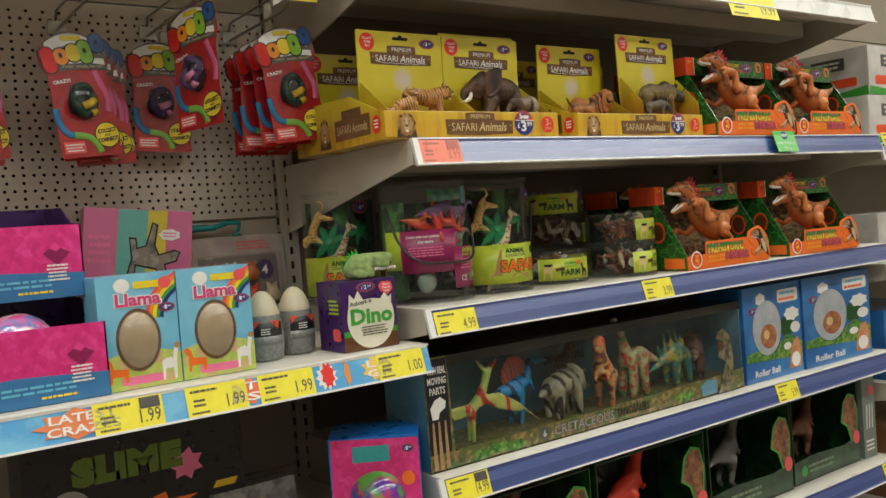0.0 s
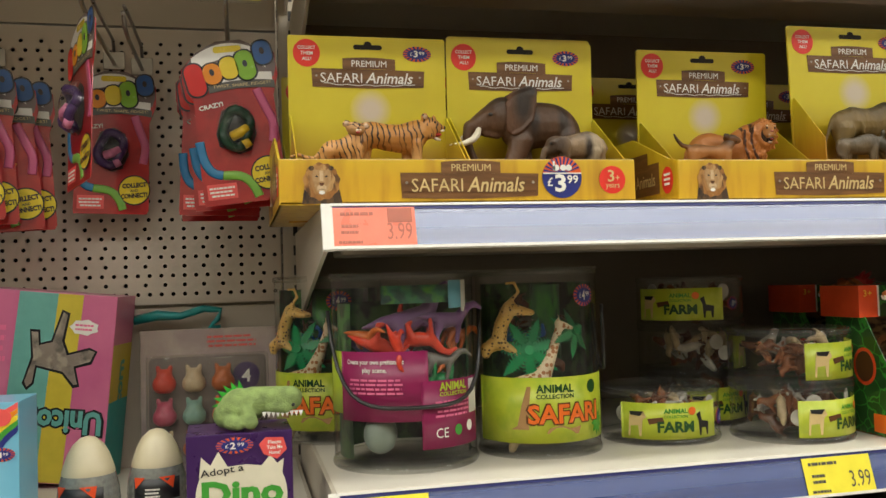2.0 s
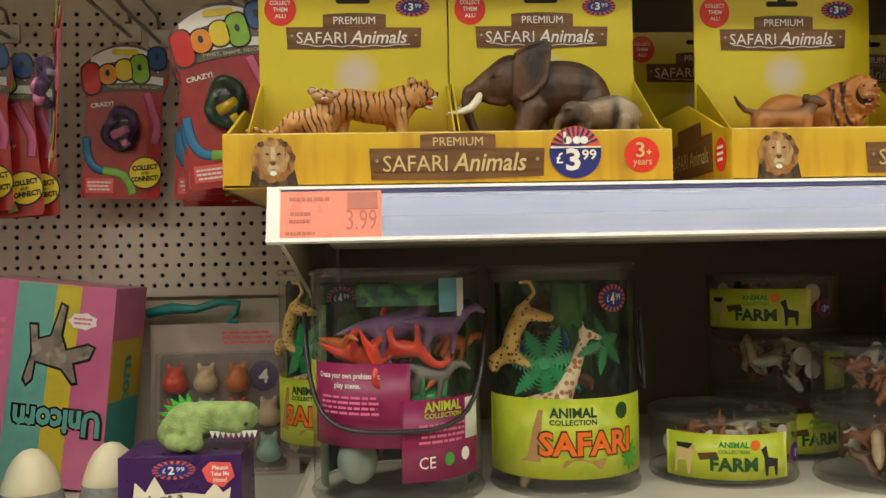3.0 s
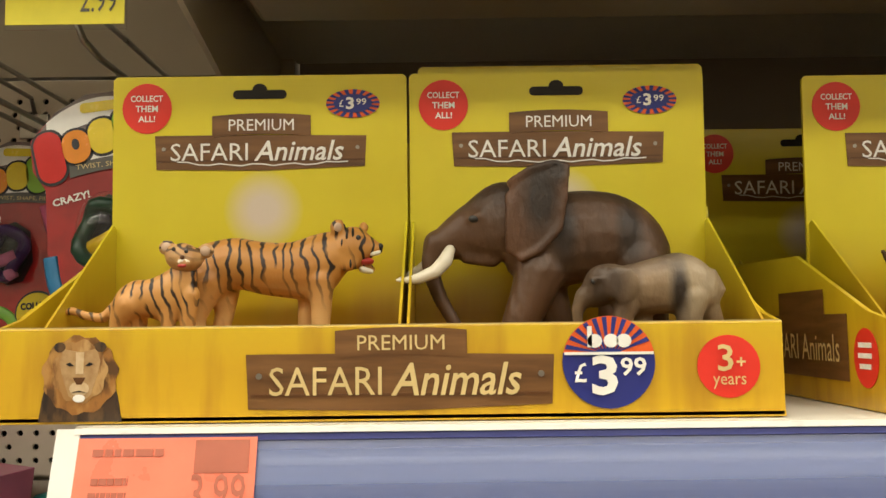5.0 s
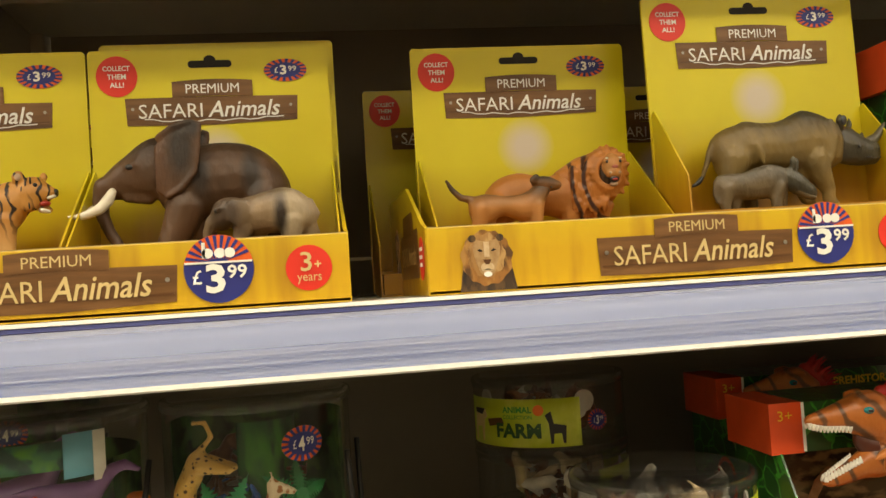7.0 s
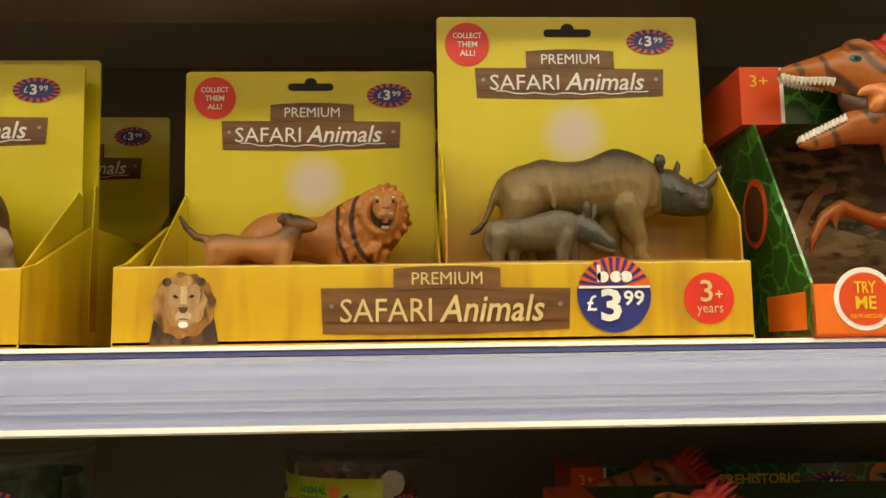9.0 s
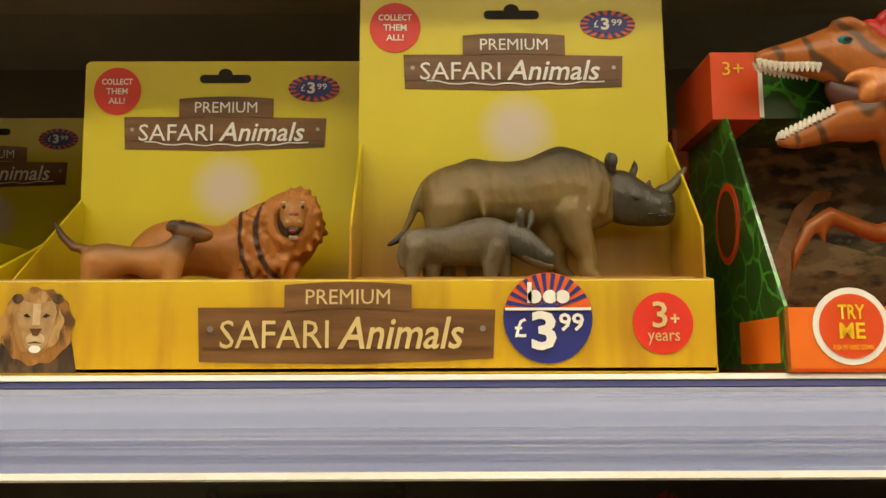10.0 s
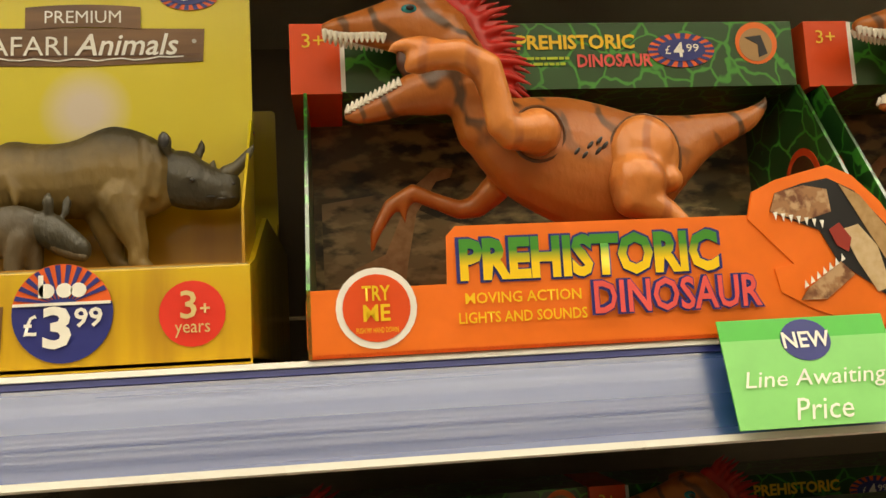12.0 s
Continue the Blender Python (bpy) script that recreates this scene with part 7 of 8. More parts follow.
def llama_box(m, label):
    g, c = card_box("llama_egg_box", 0.099, 0.062, 0.143, LLAMA_SKY, m, label, "toy box", "egg boxes on the shelf")
    f = front(0)
    flat("printed_grass", [(0.0005, 0.0005), (0.0985, 0.0005), (0.0985, 0.040), (0.075, 0.046), (0.05, 0.038), (0.02, 0.045), (0.0005, 0.040)], f, MEADOW, c)
    for i, mt in enumerate((PINKRED, BUBBLE[1], BUBBLE[2], GREEN, NAVY)):
        r = 0.060 - 0.0045 * i
        arc = [(0.118 + r * math.cos(radians(a)), 0.085 + r * math.sin(radians(a))) for a in range(105, 181, 8)] + [(0.118 + (r - 0.0045) * math.cos(radians(a)), 0.085 + (r - 0.0045) * math.sin(radians(a))) for a in range(180, 104, -8)]
        flat("printed_rainbow", [(min(u, 0.0985), v) for u, v in arc], f, mt, c, 0.0004 + 0.00004 * i)
    flat("printed_heading", rrect(0.045, 0.083, 0.125, 0.134, 0.002), f, BUBBLE[2], c, 0.0008)
    flat("printed_llama_head", oval(0.031, 0.130, 0.010, 0.009, 16), f, WHITE_INK, c, 0.0008)
    flat("printed_disc", oval(0.085, 0.130, 0.0085, 0.0075, 16), f, PINKRED, c, 0.0010)
    word("Llama", 0.050, 0.1120, 0.060, 0.0185, f, WHITE_INK, c, 0.0010, 0.09)
    word("Llama", 0.050, 0.1120, 0.057, 0.0165, f, LLAMA_PINK, c, 0.0014, 0.03)
    price_oval(0.085, 0.0985, 0.0110, 0.0058, f, c, "1")
    flat("printed_llama", [(0.074, 0.006), (0.077, 0.006), (0.078, 0.020), (0.088, 0.020), (0.089, 0.006), (0.092, 0.006), (0.093, 0.032), (0.096, 0.046), (0.090, 0.046), (0.088, 0.032), (0.074, 0.030)], f, WHITE_INK, c, 0.0008)
    flat("printed_llama_face", oval(0.0945, 0.0480, 0.0042, 0.0040, 12), f, TAN, c, 0.0012)
    flat("printed_llama_face", oval(0.0065, 0.0380, 0.0036, 0.0034, 12), f, ORANGE, c, 0.0012)
    flat("printed_fleece", star(0.083, 0.027, 0.0105, 0.0075, 11, 0.82), f, WHITE_INK, c, 0.0011)
    flat("printed_llama", [(0.008, 0.010), (0.011, 0.010), (0.012, 0.018), (0.026, 0.018), (0.027, 0.010), (0.031, 0.010), (0.032, 0.026), (0.014, 0.028), (0.012, 0.038), (0.004, 0.036), (0.008, 0.030)], f, ORANGE, c, 0.0008)
    flat("printed_flower_bed", rrect(0.022, 0.075, 0.006, 0.016, 0.004), f, PINK, c, 0.0006)
    flat("egg_window", oval(0.047, 0.061, 0.0280, 0.0395, 36), f, BROWN, c, 0.0008, "dark rim of the oval window")
    bm = bmesh.new()
    bmesh.ops.create_uvsphere(bm, u_segments=28, v_segments=18, radius=1.0, matrix=Matrix.Translation((0.047, 0.006, 0.061)) @ Matrix.Diagonal((0.0264, 0.020, 0.0372, 1)))
    part("egg", bm, EGGSHELL, g, "beige surprise egg showing through the window", True)
    bm = bmesh.new()
    bmesh.ops.create_uvsphere(bm, u_segments=28, v_segments=18, radius=1.0, matrix=Matrix.Translation((0.047, 0.0, 0.061)) @ Matrix.Diagonal((0.0278, 0.0195, 0.0392, 1)))
    bmesh.ops.delete(bm, geom=[v for v in bm.verts if v.co.y > 0.0005], context="VERTS")
    dome = part("window_dome", bm, BLISTER, g, "clear plastic dome over the egg", True)
    dome.visible_shadow = False
    return g


llama_box(pose(-0.463, -0.424, ZL + 0.0006, 0, 0, 1), "sky blue llama egg box with a rainbow print")
llama_box(pose(-0.3625, -0.421, ZL + 0.0006, 0, 0, -1.5), "sky blue llama egg box beside tall plastic eggs")

GLITTER = mottled("silver_glitter", [(0.19, 0.20, 0.18), (0.12, 0.125, 0.115), (0.27, 0.28, 0.25)], 160, 0.25, bump=0.3, sharp=0.3, coat=0.6)
EGGTOP = paint("glow_egg_plastic", (0.56, 0.50, 0.33), 0.34, 0.06, 30, 0.03)


def slime_egg(m, label):
    g = empty("slime_egg", m, label, "toy egg", "plastic eggs on the shelf")
    bm = lathe(bmesh.new(), [(0.0005, 0.0), (0.023, 0.0), (0.0265, 0.004), (0.0285, 0.020), (0.0285, 0.040), (0.0274, 0.052), (0.0232, 0.068)], 32)
    part("base", bm, GLITTER, g, "clear base full of silver glitter", True)
    bm = lathe(bmesh.new(), [(0.0240, 0.064), (0.0240, 0.067), (0.0226, 0.072), (0.0188, 0.083), (0.0140, 0.0915), (0.0072, 0.0978), (0.0005, 0.0997)], 32)
    part("dome", bm, EGGTOP, g, "pale cream egg dome", True)
    wrap("label", -62, 30, 0.036, 0.056, 0.0288, BLACK_INK, g, "black printed band")
    curved_flat("flame_edge", [(-0.030, 0.0575), (-0.029, 0.047), (-0.019, 0.0575)], REDBOX, g, 0.0290)
    curved_flat("flame_edge", [(-0.006, 0.0575), (0.007, 0.046), (0.009, 0.0575)], REDBOX, g, 0.0290)
    wrap("label_foot", -62, 30, 0.024, 0.036, 0.0287, GLITTER, g, "grey printed band")
    bent(None, small_print(radians(-25) * 0.0294, 0.043, 0.014, 0.010, 3, front(0), WHITE_INK, g, 0.001, 8), 0.0294)
    return g


slime_egg(pose(-0.219, -0.356, ZL + 0.0006, 0, 0, 5), "tall plastic egg with cream dome and glitter base")
slime_egg(pose(-0.159, -0.336, ZL + 0.0006, 0, 0, 20), "tall plastic egg beside the purple dinosaur box")
DINO_PURPLE = ink("dino_box_purple", (0.045, 0.014, 0.095), 0.3)


def dino_pet_box(m):
    g, c = card_box("adopt_a_dino_box", 0.094, 0.072, 0.103, DINO_PURPLE, m, "purple Adopt a Dino carton with an egg-shaped white panel", "toy box")
    f = front(0)
    flat("printed_ground", rect(0.0005, 0.0935, 0.0005, 0.022), f, BROWN, c, 0.0004)
    flat("printed_turf", rect(0.0005, 0.0935, 0.022, 0.030), f, GREEN, c, 0.0005)
    egg = [(0.048 + 0.0405 * math.sin(radians(a)), 0.046 - 0.044 * math.cos(radians(a))) for a in range(-116, 117, 8)]
    zig = [(0.011, 0.066), (0.013, 0.084), (0.021, 0.076), (0.028, 0.088), (0.036, 0.074), (0.052, 0.075), (0.066, 0.073), (0.074, 0.082), (0.080, 0.074), (0.086, 0.078)]
    flat("printed_egg", [p for p in egg] + zig[::-1], f, paint("printed_cream", (0.72, 0.68, 0.52), 0.4, 0.05), c, 0.0008, "cracked cream egg print")
    price_oval(0.0425, 0.0925, 0.0165, 0.0072, f, c, "2")
    flat("speech_flash", [(0.064, 0.092), (0.070, 0.098), (0.086, 0.097), (0.089, 0.086), (0.080, 0.078), (0.068, 0.083)], f, PINKRED, c, 0.0010)
    for i, w in enumerate(("Please", "Take Me", "Home!")):
        word(w, 0.078, 0.0935 - 0.0047 * i, (0.012, 0.014, 0.010)[i], 0.0034, f, WHITE_INK, c, 0.0014, 0.02)
    word("Adopt a", 0.031, 0.0700, 0.038, 0.0085, f, BLACK_INK, c, 0.0014, 0.01, 0, 6)
    word("Dino", 0.049, 0.0500, 0.072, 0.0240, f, GREEN, c, 0.0014, 0.04)
    small_print(0.051, 0.028, 0.048, 0.015, 4, f, GREY_INK, c, 0.0013, 21)
    s = left_side(0)
    flat("side_flash", rrect(-0.030, -0.008, 0.016, 0.034, 0.005), s, PINKRED, c, 0.0006)
    small_print(-0.024, 0.066, 0.03, 0.024, 4, s, LIME, c, 0.0006, 22)
    return g


dino_pet_box(pose(-0.1265, -0.424, ZL + 0.0006, 0, 0, 1))
PLUSH = paint("green_plush", (0.27, 0.37, 0.12), 0.95, 0.25, 110, 0.9, fine=700.0)
FELT = paint("bright_felt", (0.05, 0.42, 0.03), 0.95, 0.1, 80, 0.5)
g = empty("plush_dinosaur", pose(-0.100, -0.395, ZL + 0.1042, 0, 0, -3) @ Matrix.Scale(1.1, 4), "small green plush dinosaur lying on the purple carton", "soft toy")
me = clay([[(0.008, 0, 0.0115, 0.0115), (0.019, 0, 0.0175, 0.0170), (0.030, 0, 0.0205, 0.0145)], [(0.030, 0, 0.0225, 0.0125), (0.047, -0.002, 0.0235, 0.0112), (0.062, -0.003, 0.0235, 0.0108)],
           [(0.026, -0.013, 0.015, 0.0062), (0.029, -0.018, 0.007, 0.0065)], [(0.012, -0.013, 0.007, 0.0065), (0.019, -0.017, 0.0055, 0.0055)], [(0.046, -0.008, 0.0175, 0.0060), (0.058, -0.009, 0.0170, 0.0060)]], voxel=0.0014)
part_mesh("body", me, PLUSH, g, "fuzzy lime green plush")
bm = bmesh.new()
for i in range(8):
    a = radians(205 - 17 * i)
    add_prism(bm, [(0.019 + 0.0155 * math.cos(a + 0.17), 0.0175 + 0.0155 * math.sin(a + 0.17)), (0.019 + 0.0155 * math.cos(a - 0.17), 0.0175 + 0.0155 * math.sin(a - 0.17)), (0.019 + 0.023 * math.cos(a + 0.08), 0.0175 + 0.023 * math.sin(a + 0.08))], front(0.001), 0.002)
part("spine", bm, FELT, g, "green felt spikes")
bm = bmesh.new()
for i in range(9):
    add_prism(bm, [(0.038 + 0.0038 * i, 0.0140), (0.0418 + 0.0038 * i, 0.0140), (0.040 + 0.0038 * i, 0.0090)], front(-0.012), 0.0015)
part("felt_tooth_strip", bm, WHITE, g, "white felt teeth")
eye(g, (0.064, -0.0115, 0.019 - 0.0192), 0.0018)

UNI_TURN = pose(0, 0, 0, 0, 6, -9)
UNI_POSE = Matrix.Translation(Vector((-0.222, -0.112, 1.421)) - UNI_TURN @ Vector((0.168, 0, 0.230))) @ UNI_TURN
UNI = mottled("unicorn_box_base", [(0.62, 0.16, 0.30), (0.68, 0.20, 0.34), (0.56, 0.13, 0.27)], 8, 0.32, coat=0.4)
g, c = card_box("unicorn_toy_box", 0.168, 0.078, 0.230, UNI, UNI_POSE, "striped teal, yellow and pink unicorn toy box", "toy box")
f = front(0)
flat("stripe", [(0.044, 0.001), (0.090, 0.001), (0.098, 0.229), (0.052, 0.229)], f, ink("stripe_teal", (0.16, 0.42, 0.36)), c, 0.0004)
flat("stripe", [(0.090, 0.001), (0.120, 0.001), (0.128, 0.229), (0.098, 0.229)], f, ink("stripe_yellow", (0.62, 0.50, 0.04)), c, 0.0004)
flat("side_stripe", rect(0.001, 0.077, 0.0, 0.10), right_side(0.168), TEAL, c, 0.0004)
flat("side_stripe", rect(0.001, 0.077, 0.10, 0.17), right_side(0.168), ink("side_yellow", (0.55, 0.42, 0.03)), c, 0.0004)
word("Unicorn", 0.038, 0.10, 0.10, 0.024, right_side(0.168), TEAL, c, 0.001, 0.04, 0, 90)
word("Unicorn", 0.110, 0.075, 0.110, 0.034, f, BLACK_INK, c, 0.0010, 0.10, 0, 180)
word("Unicorn", 0.110, 0.075, 0.104, 0.029, f, ink("logo_teal", (0.14, 0.40, 0.36)), c, 0.0014, 0.04, 0, 180)
small_print(0.024, 0.165, 0.036, 0.05, 4, f, PINK, c, 0.001, 33)
flat("printed_hoof", [(0.064, 0.118), (0.070, 0.110), (0.078, 0.118), (0.080, 0.138), (0.110, 0.132), (0.124, 0.116), (0.132, 0.118), (0.126, 0.140), (0.144, 0.146), (0.150, 0.162), (0.140, 0.166), (0.116, 0.158), (0.110, 0.172), (0.114, 0.206), (0.104, 0.210), (0.094, 0.172), (0.082, 0.168), (0.080, 0.184), (0.068, 0.184), (0.072, 0.150)], f, BLACK_INK, c, 0.0006)
flat("printed_toy", [(0.067, 0.121), (0.070, 0.114), (0.076, 0.120), (0.078, 0.141), (0.111, 0.135), (0.125, 0.120), (0.129, 0.121), (0.123, 0.142), (0.142, 0.149), (0.147, 0.161), (0.140, 0.163), (0.114, 0.155), (0.107, 0.172), (0.111, 0.204), (0.106, 0.207), (0.096, 0.170), (0.080, 0.165), (0.078, 0.181), (0.070, 0.181), (0.075, 0.150)], f, mottled("printed_grey_toy", [(0.24, 0.20, 0.16), (0.14, 0.12, 0.10), (0.34, 0.29, 0.22)], 50, 0.4), c, 0.0010, "printed grey toy with stubby limbs")
flat("printed_cloud", star(0.132, 0.190, 0.018, 0.010, 7, 0.85), f, WHITE_INK, c, 0.0008)
small_print(0.132, 0.190, 0.024, 0.010, 2, f, PINK, c, 0.0012, 34)

g = empty("collectible_blister_pack", pose(-0.205, -0.046, ZL + 0.0006, -3, 0, 0), "clear window pack of small pink and orange collectibles", "toy pack")
w, h = 0.176, 0.182
part("card", box(0, w, 0.0, 0.004, 0, h, 0.0006), mottled("pale_pack_card", [(0.46, 0.36, 0.34), (0.52, 0.42, 0.38), (0.40, 0.30, 0.30)], 14, 0.4), g, "pale pinkish grey backing card")
f = front(0)
flat("tray_print", rrect(0.01, 0.160, 0.008, 0.146, 0.008), f, ink("tray_grey", (0.20, 0.15, 0.14)), g, 0.0006)
small_print(0.115, 0.165, 0.07, 0.018, 3, f, PINKRED, g, 0.001, 41)
flat("series_disc", oval(0.134, 0.118, 0.0175, 0.0185), f, PURPLE, g, 0.0012, "purple series disc")
word("4", 0.134, 0.118, 0.012, 0.017, f, WHITE_INK, g, 0.0018, 0.02)
rnd = random.Random(3)
toys = [V_RED, V_CREAM, V_ORANGE, plain("pink_toy", (0.55, 0.10, 0.16)), plain("mint_toy", (0.25, 0.42, 0.34))]
for r_ in range(3):
    for q_ in range(4):
        if (r_, q_) == (0, 3):
            continue
        cx, cz = 0.030 + 0.037 * q_, 0.118 - 0.042 * r_
        me = clay([[(-0.003, 0, -0.006, 0.0125), (0.003, 0, -0.006, 0.0125)], [(0, 0, 0.002, 0.0115), (0, 0, 0.004, 0.0105)], [(-0.007, 0, 0.012, 0.0035), (-0.008, 0, 0.016, 0.003)], [(0.007, 0, 0.012, 0.0035), (0.008, 0, 0.016, 0.003)]], voxel=0.0016, smooth=2)
        ob = part_mesh("collectible", me, toys[(r_ * 3 + q_) % 5], g, "small rounded collectible figure")
        ob.location = (cx, -0.010, cz)
bm = box(0.008, 0.163, -0.022, -0.0005, 0.006, 0.149, 0.006)
part("window", bm, BLISTER, g, "clear moulded window", True).visible_shadow = False
bm = box(-0.001, w + 0.001, -0.003, -0.001, 0.0, h + 0.001)
part("sleeve", bm, BLISTER, g, "clear sleeve").visible_shadow = False

STRAPM = plain("teal_strap", (0.02, 0.26, 0.25))
g = empty("teal_strap_toy", pose(-0.215, -0.020, ZL + 0.196), "teal plastic strap toy lying on top of boxes", "toy")
bm = sweep(bmesh.new(), [(0.0, 0, 0.0), (0.03, 0, 0.006), (0.06, 0.0, 0.004), (0.09, 0, 0.013), (0.112, 0, 0.010), (0.108, 0, -0.002), (0.098, -0.002, -0.012), (0.112, -0.002, -0.012)], [0.006, 0.007, 0.005, 0.005, 0.004, 0.004, 0.004, 0.003], 8)
part("strap", bm, STRAPM, g, "", True)

PINKBOX = mottled("pink_tray_print", [(0.66, 0.03, 0.20), (0.76, 0.06, 0.28), (0.60, 0.02, 0.17)], 60, 0.3, coat=0.5)
BLUEBOX = ink("tray_blue_foot", (0.05, 0.18, 0.38))


def pink_tray(m, label):
    g = empty("pink_display_tray", m, label, "display tray", "pink display trays")
    w, d, h = 0.26, 0.20, 0.090
    face = part("front_board", prism([(0, 0), (w, 0), (w, h), (w * 0.82, h + 0.001), (0, h)], front(0), 0.002), PINKBOX, g, "glossy pink printed board")
    part("side_board", prism([(0, 0), (0, h), (-0.05, h + 0.004), (-0.10, h + 0.026), (-d, h + 0.030), (-d, 0)], right_side(w) @ Matrix.Diagonal((-1, 1, 1, 1)), 0.002), DINO_PURPLE, g)
    part("side_board", box(0, 0.002, 0.002, d, 0, h + 0.02), DINO_PURPLE, g)
    part("back_board", box(0, w, d - 0.002, d, 0, h + 0.030), DINO_PURPLE, g)
    part("floor_board", box(0, w, 0, d, 0, 0.002), DINO_PURPLE, g)
    f = front(0)
    flat("printed_foot", [(0.0, 0.0005), (w - 0.0005, 0.0005), (w - 0.0005, 0.030), (w * 0.6, 0.036), (0.0, 0.026)], f, BLUEBOX, face, 0.0004, "blue printed foot")
    small_print(w * 0.70, 0.020, 0.10, 0.012, 2, f, SKYBLUE, face, 0.0009, 3)
    small_print(w * 0.78, 0.009, 0.05, 0.006, 1, f, BUBBLE[2], face, 0.0009, 4)
    flat("printed_heart", [(w * 0.88, 0.040), (w * 0.94, 0.056), (w * 0.90, 0.062), (w * 0.88, 0.058), (w * 0.85, 0.062), (w * 0.82, 0.056)], f, PLUM, face, 0.0009)
    small_print(w * 0.88, 0.032, 0.026, 0.022, 5, f, WHITE_INK, face, 0.0012, 5)
    return g


pink_tray(pose(-0.716, -0.430, ZL + 0.0006), "pink display tray holding wrapped toy balls")
pink_tray(pose(-0.722, -0.376, ZL + 0.122), "pink display tray stacked on another")
bm = bmesh.new()
bmesh.ops.create_icosphere(bm, subdivisions=4, radius=0.046)
for v in bm.verts:
    v.co *= 1 + 0.05 * noise.noise(v.co * 60)
bmesh.ops.translate(bm, vec=(-0.545, -0.375, ZL + 0.062), verts=bm.verts[:])
tagged(part("wrapped_toy_ball", bm, mottled("foil_wrap", [(0.70, 0.08, 0.25), (0.05, 0.22, 0.55), (0.75, 0.40, 0.45)], 26, 0.15, coat=1.0), None, "", True), "shiny pink and blue wrapped ball in a tray", "toy")

# ---- dark lower shelf of the same bay ----
g, c = card_box("slime_kit_box", 0.30, 0.10, 0.215, ink("slime_black", (0.010, 0.010, 0.011), 0.3), pose(-0.545, -0.300, ZM + 0.0006), "black slime kit box with lime lettering", "toy box")
f = front(0)
word("SLIME", 0.135, 0.168, 0.150, 0.040, f, ink("slime_lime", (0.12, 0.18, 0.014)), c, 0.001, 0.09)
flat("printed_splat", star(0.15, 0.095, 0.085, 0.024, 8, 0.6), f, ORANGE, c, 0.0006, "orange printed splat")
flat("printed_ball", oval(0.055, 0.125, 0.026, 0.022), f, ink("splat_grey", (0.34, 0.34, 0.32)), c, 0.0008)
flat("printed_splat", star(0.215, 0.150, 0.026, 0.024, 7, 0.65), f, PINK, c, 0.0008)
for i in range(4):
    flat("hazard_stripe", [(0.215 + 0.012 * i, 0.030 + 0.025 * i), (0.248 + 0.012 * i, 0.030 + 0.025 * i), (0.254 + 0.012 * i, 0.040 + 0.025 * i), (0.221 + 0.012 * i, 0.040 + 0.025 * i)], f, AMBER, c, 0.0006)
g, c = card_box("ball_toy_box", 0.135, 0.10, 0.155, ink("ball_box_blue", (0.02, 0.16, 0.55), 0.3), pose(-0.142, -0.375, ZM + 0.0006, 0, 0, -34), "pink and blue box with a coloured ball", "toy box")
f = front(0)
flat("pink_panel", [(0.0, 0.001), (0.134, 0.001), (0.134, 0.150), (0.004, 0.154)], f, PINKBOX, c, 0.0005, "bright pink front print")
flat("heading", rect(0.035, 0.090, 0.118, 0.142), f, TEAL, c, 0.0009)
price_oval(0.118, 0.135, 0.010, 0.007, f, c, "1")
bm = bmesh.new()
bmesh.ops.create_uvsphere(bm, u_segments=28, v_segments=16, radius=0.043, matrix=Matrix.Translation((0.068, 0.010, 0.062)))
part("ball", bm, mottled("swirl_ball", [(0.10, 0.03, 0.28), (0.02, 0.18, 0.50), (0.55, 0.04, 0.10), (0.10, 0.40, 0.05)], 16, 0.12, coat=1.0), g, "glossy multicoloured ball", True)
flat("round_flash", oval(0.116, 0.090, 0.010, 0.011, 16), f, ORANGE, c, 0.0009)
g, c = card_box("grey_toy_packet", 0.13, 0.07, 0.10, mottled("grey_packet", [(0.16, 0.16, 0.15), (0.24, 0.24, 0.22), (0.10, 0.10, 0.09)], 30, 0.25, coat=0.7), pose(-0.30, -0.33, ZM + 0.0006, -8, 0, 2), "crumpled grey toy packet", "toy packet")


# ---- the long dinosaur window box on the shelf below ----
PLAIN_BLUE = mottled("prairie_print", [(0.12, 0.28, 0.37), (0.17, 0.36, 0.44), (0.08, 0.21, 0.30)], 7, 0.4)
SWAMP = mottled("swamp_print", [(0.17, 0.125, 0.045), (0.055, 0.075, 0.02), (0.34, 0.23, 0.085), (0.08, 0.14, 0.03)], 55, 0.35, coat=0.4)
NIGHT = mottled("dark_sky_print", [(0.016, 0.020, 0.014), (0.03, 0.04, 0.02), (0.008, 0.010, 0.010)], 12, 0.25, coat=0.6)
LBW, LBH, LBD = 0.788, 0.178, 0.118
g = empty("dinosaur_set_box", pose(0.004, -0.428, ZC + 0.0006), "long window box of Cretaceous dinosaurs with printed swamp edges", "toy box")
part("floor_board", box(0, LBW, 0, LBD, 0, 0.002), SWAMP, g)
part("back_card", prism(rect(0, LBW, 0.002, LBH - 0.002), front(LBD), 0.002), PLAIN_BLUE, g, "dim blue printed back card")
part("top_board", prism([(0.0, LBH - 0.006), (-0.002, LBH), (-LBD, LBH), (-LBD, LBH - 0.003), (-0.006, LBH - 0.008)], right_side(LBW) @ Matrix.Diagonal((-1, 1, 1, 1)), LBW), NIGHT, g, "dark printed top board")
lowf = part("front_board", prism([(0, 0), (LBW, 0), (LBW, 0.040), (LBW * 0.80, 0.034), (LBW * 0.4, 0.030), (0.048, 0.026), (0.043, LBH), (0, LBH)], front(0), 0.002), SWAMP, g, "printed swamp front edge")
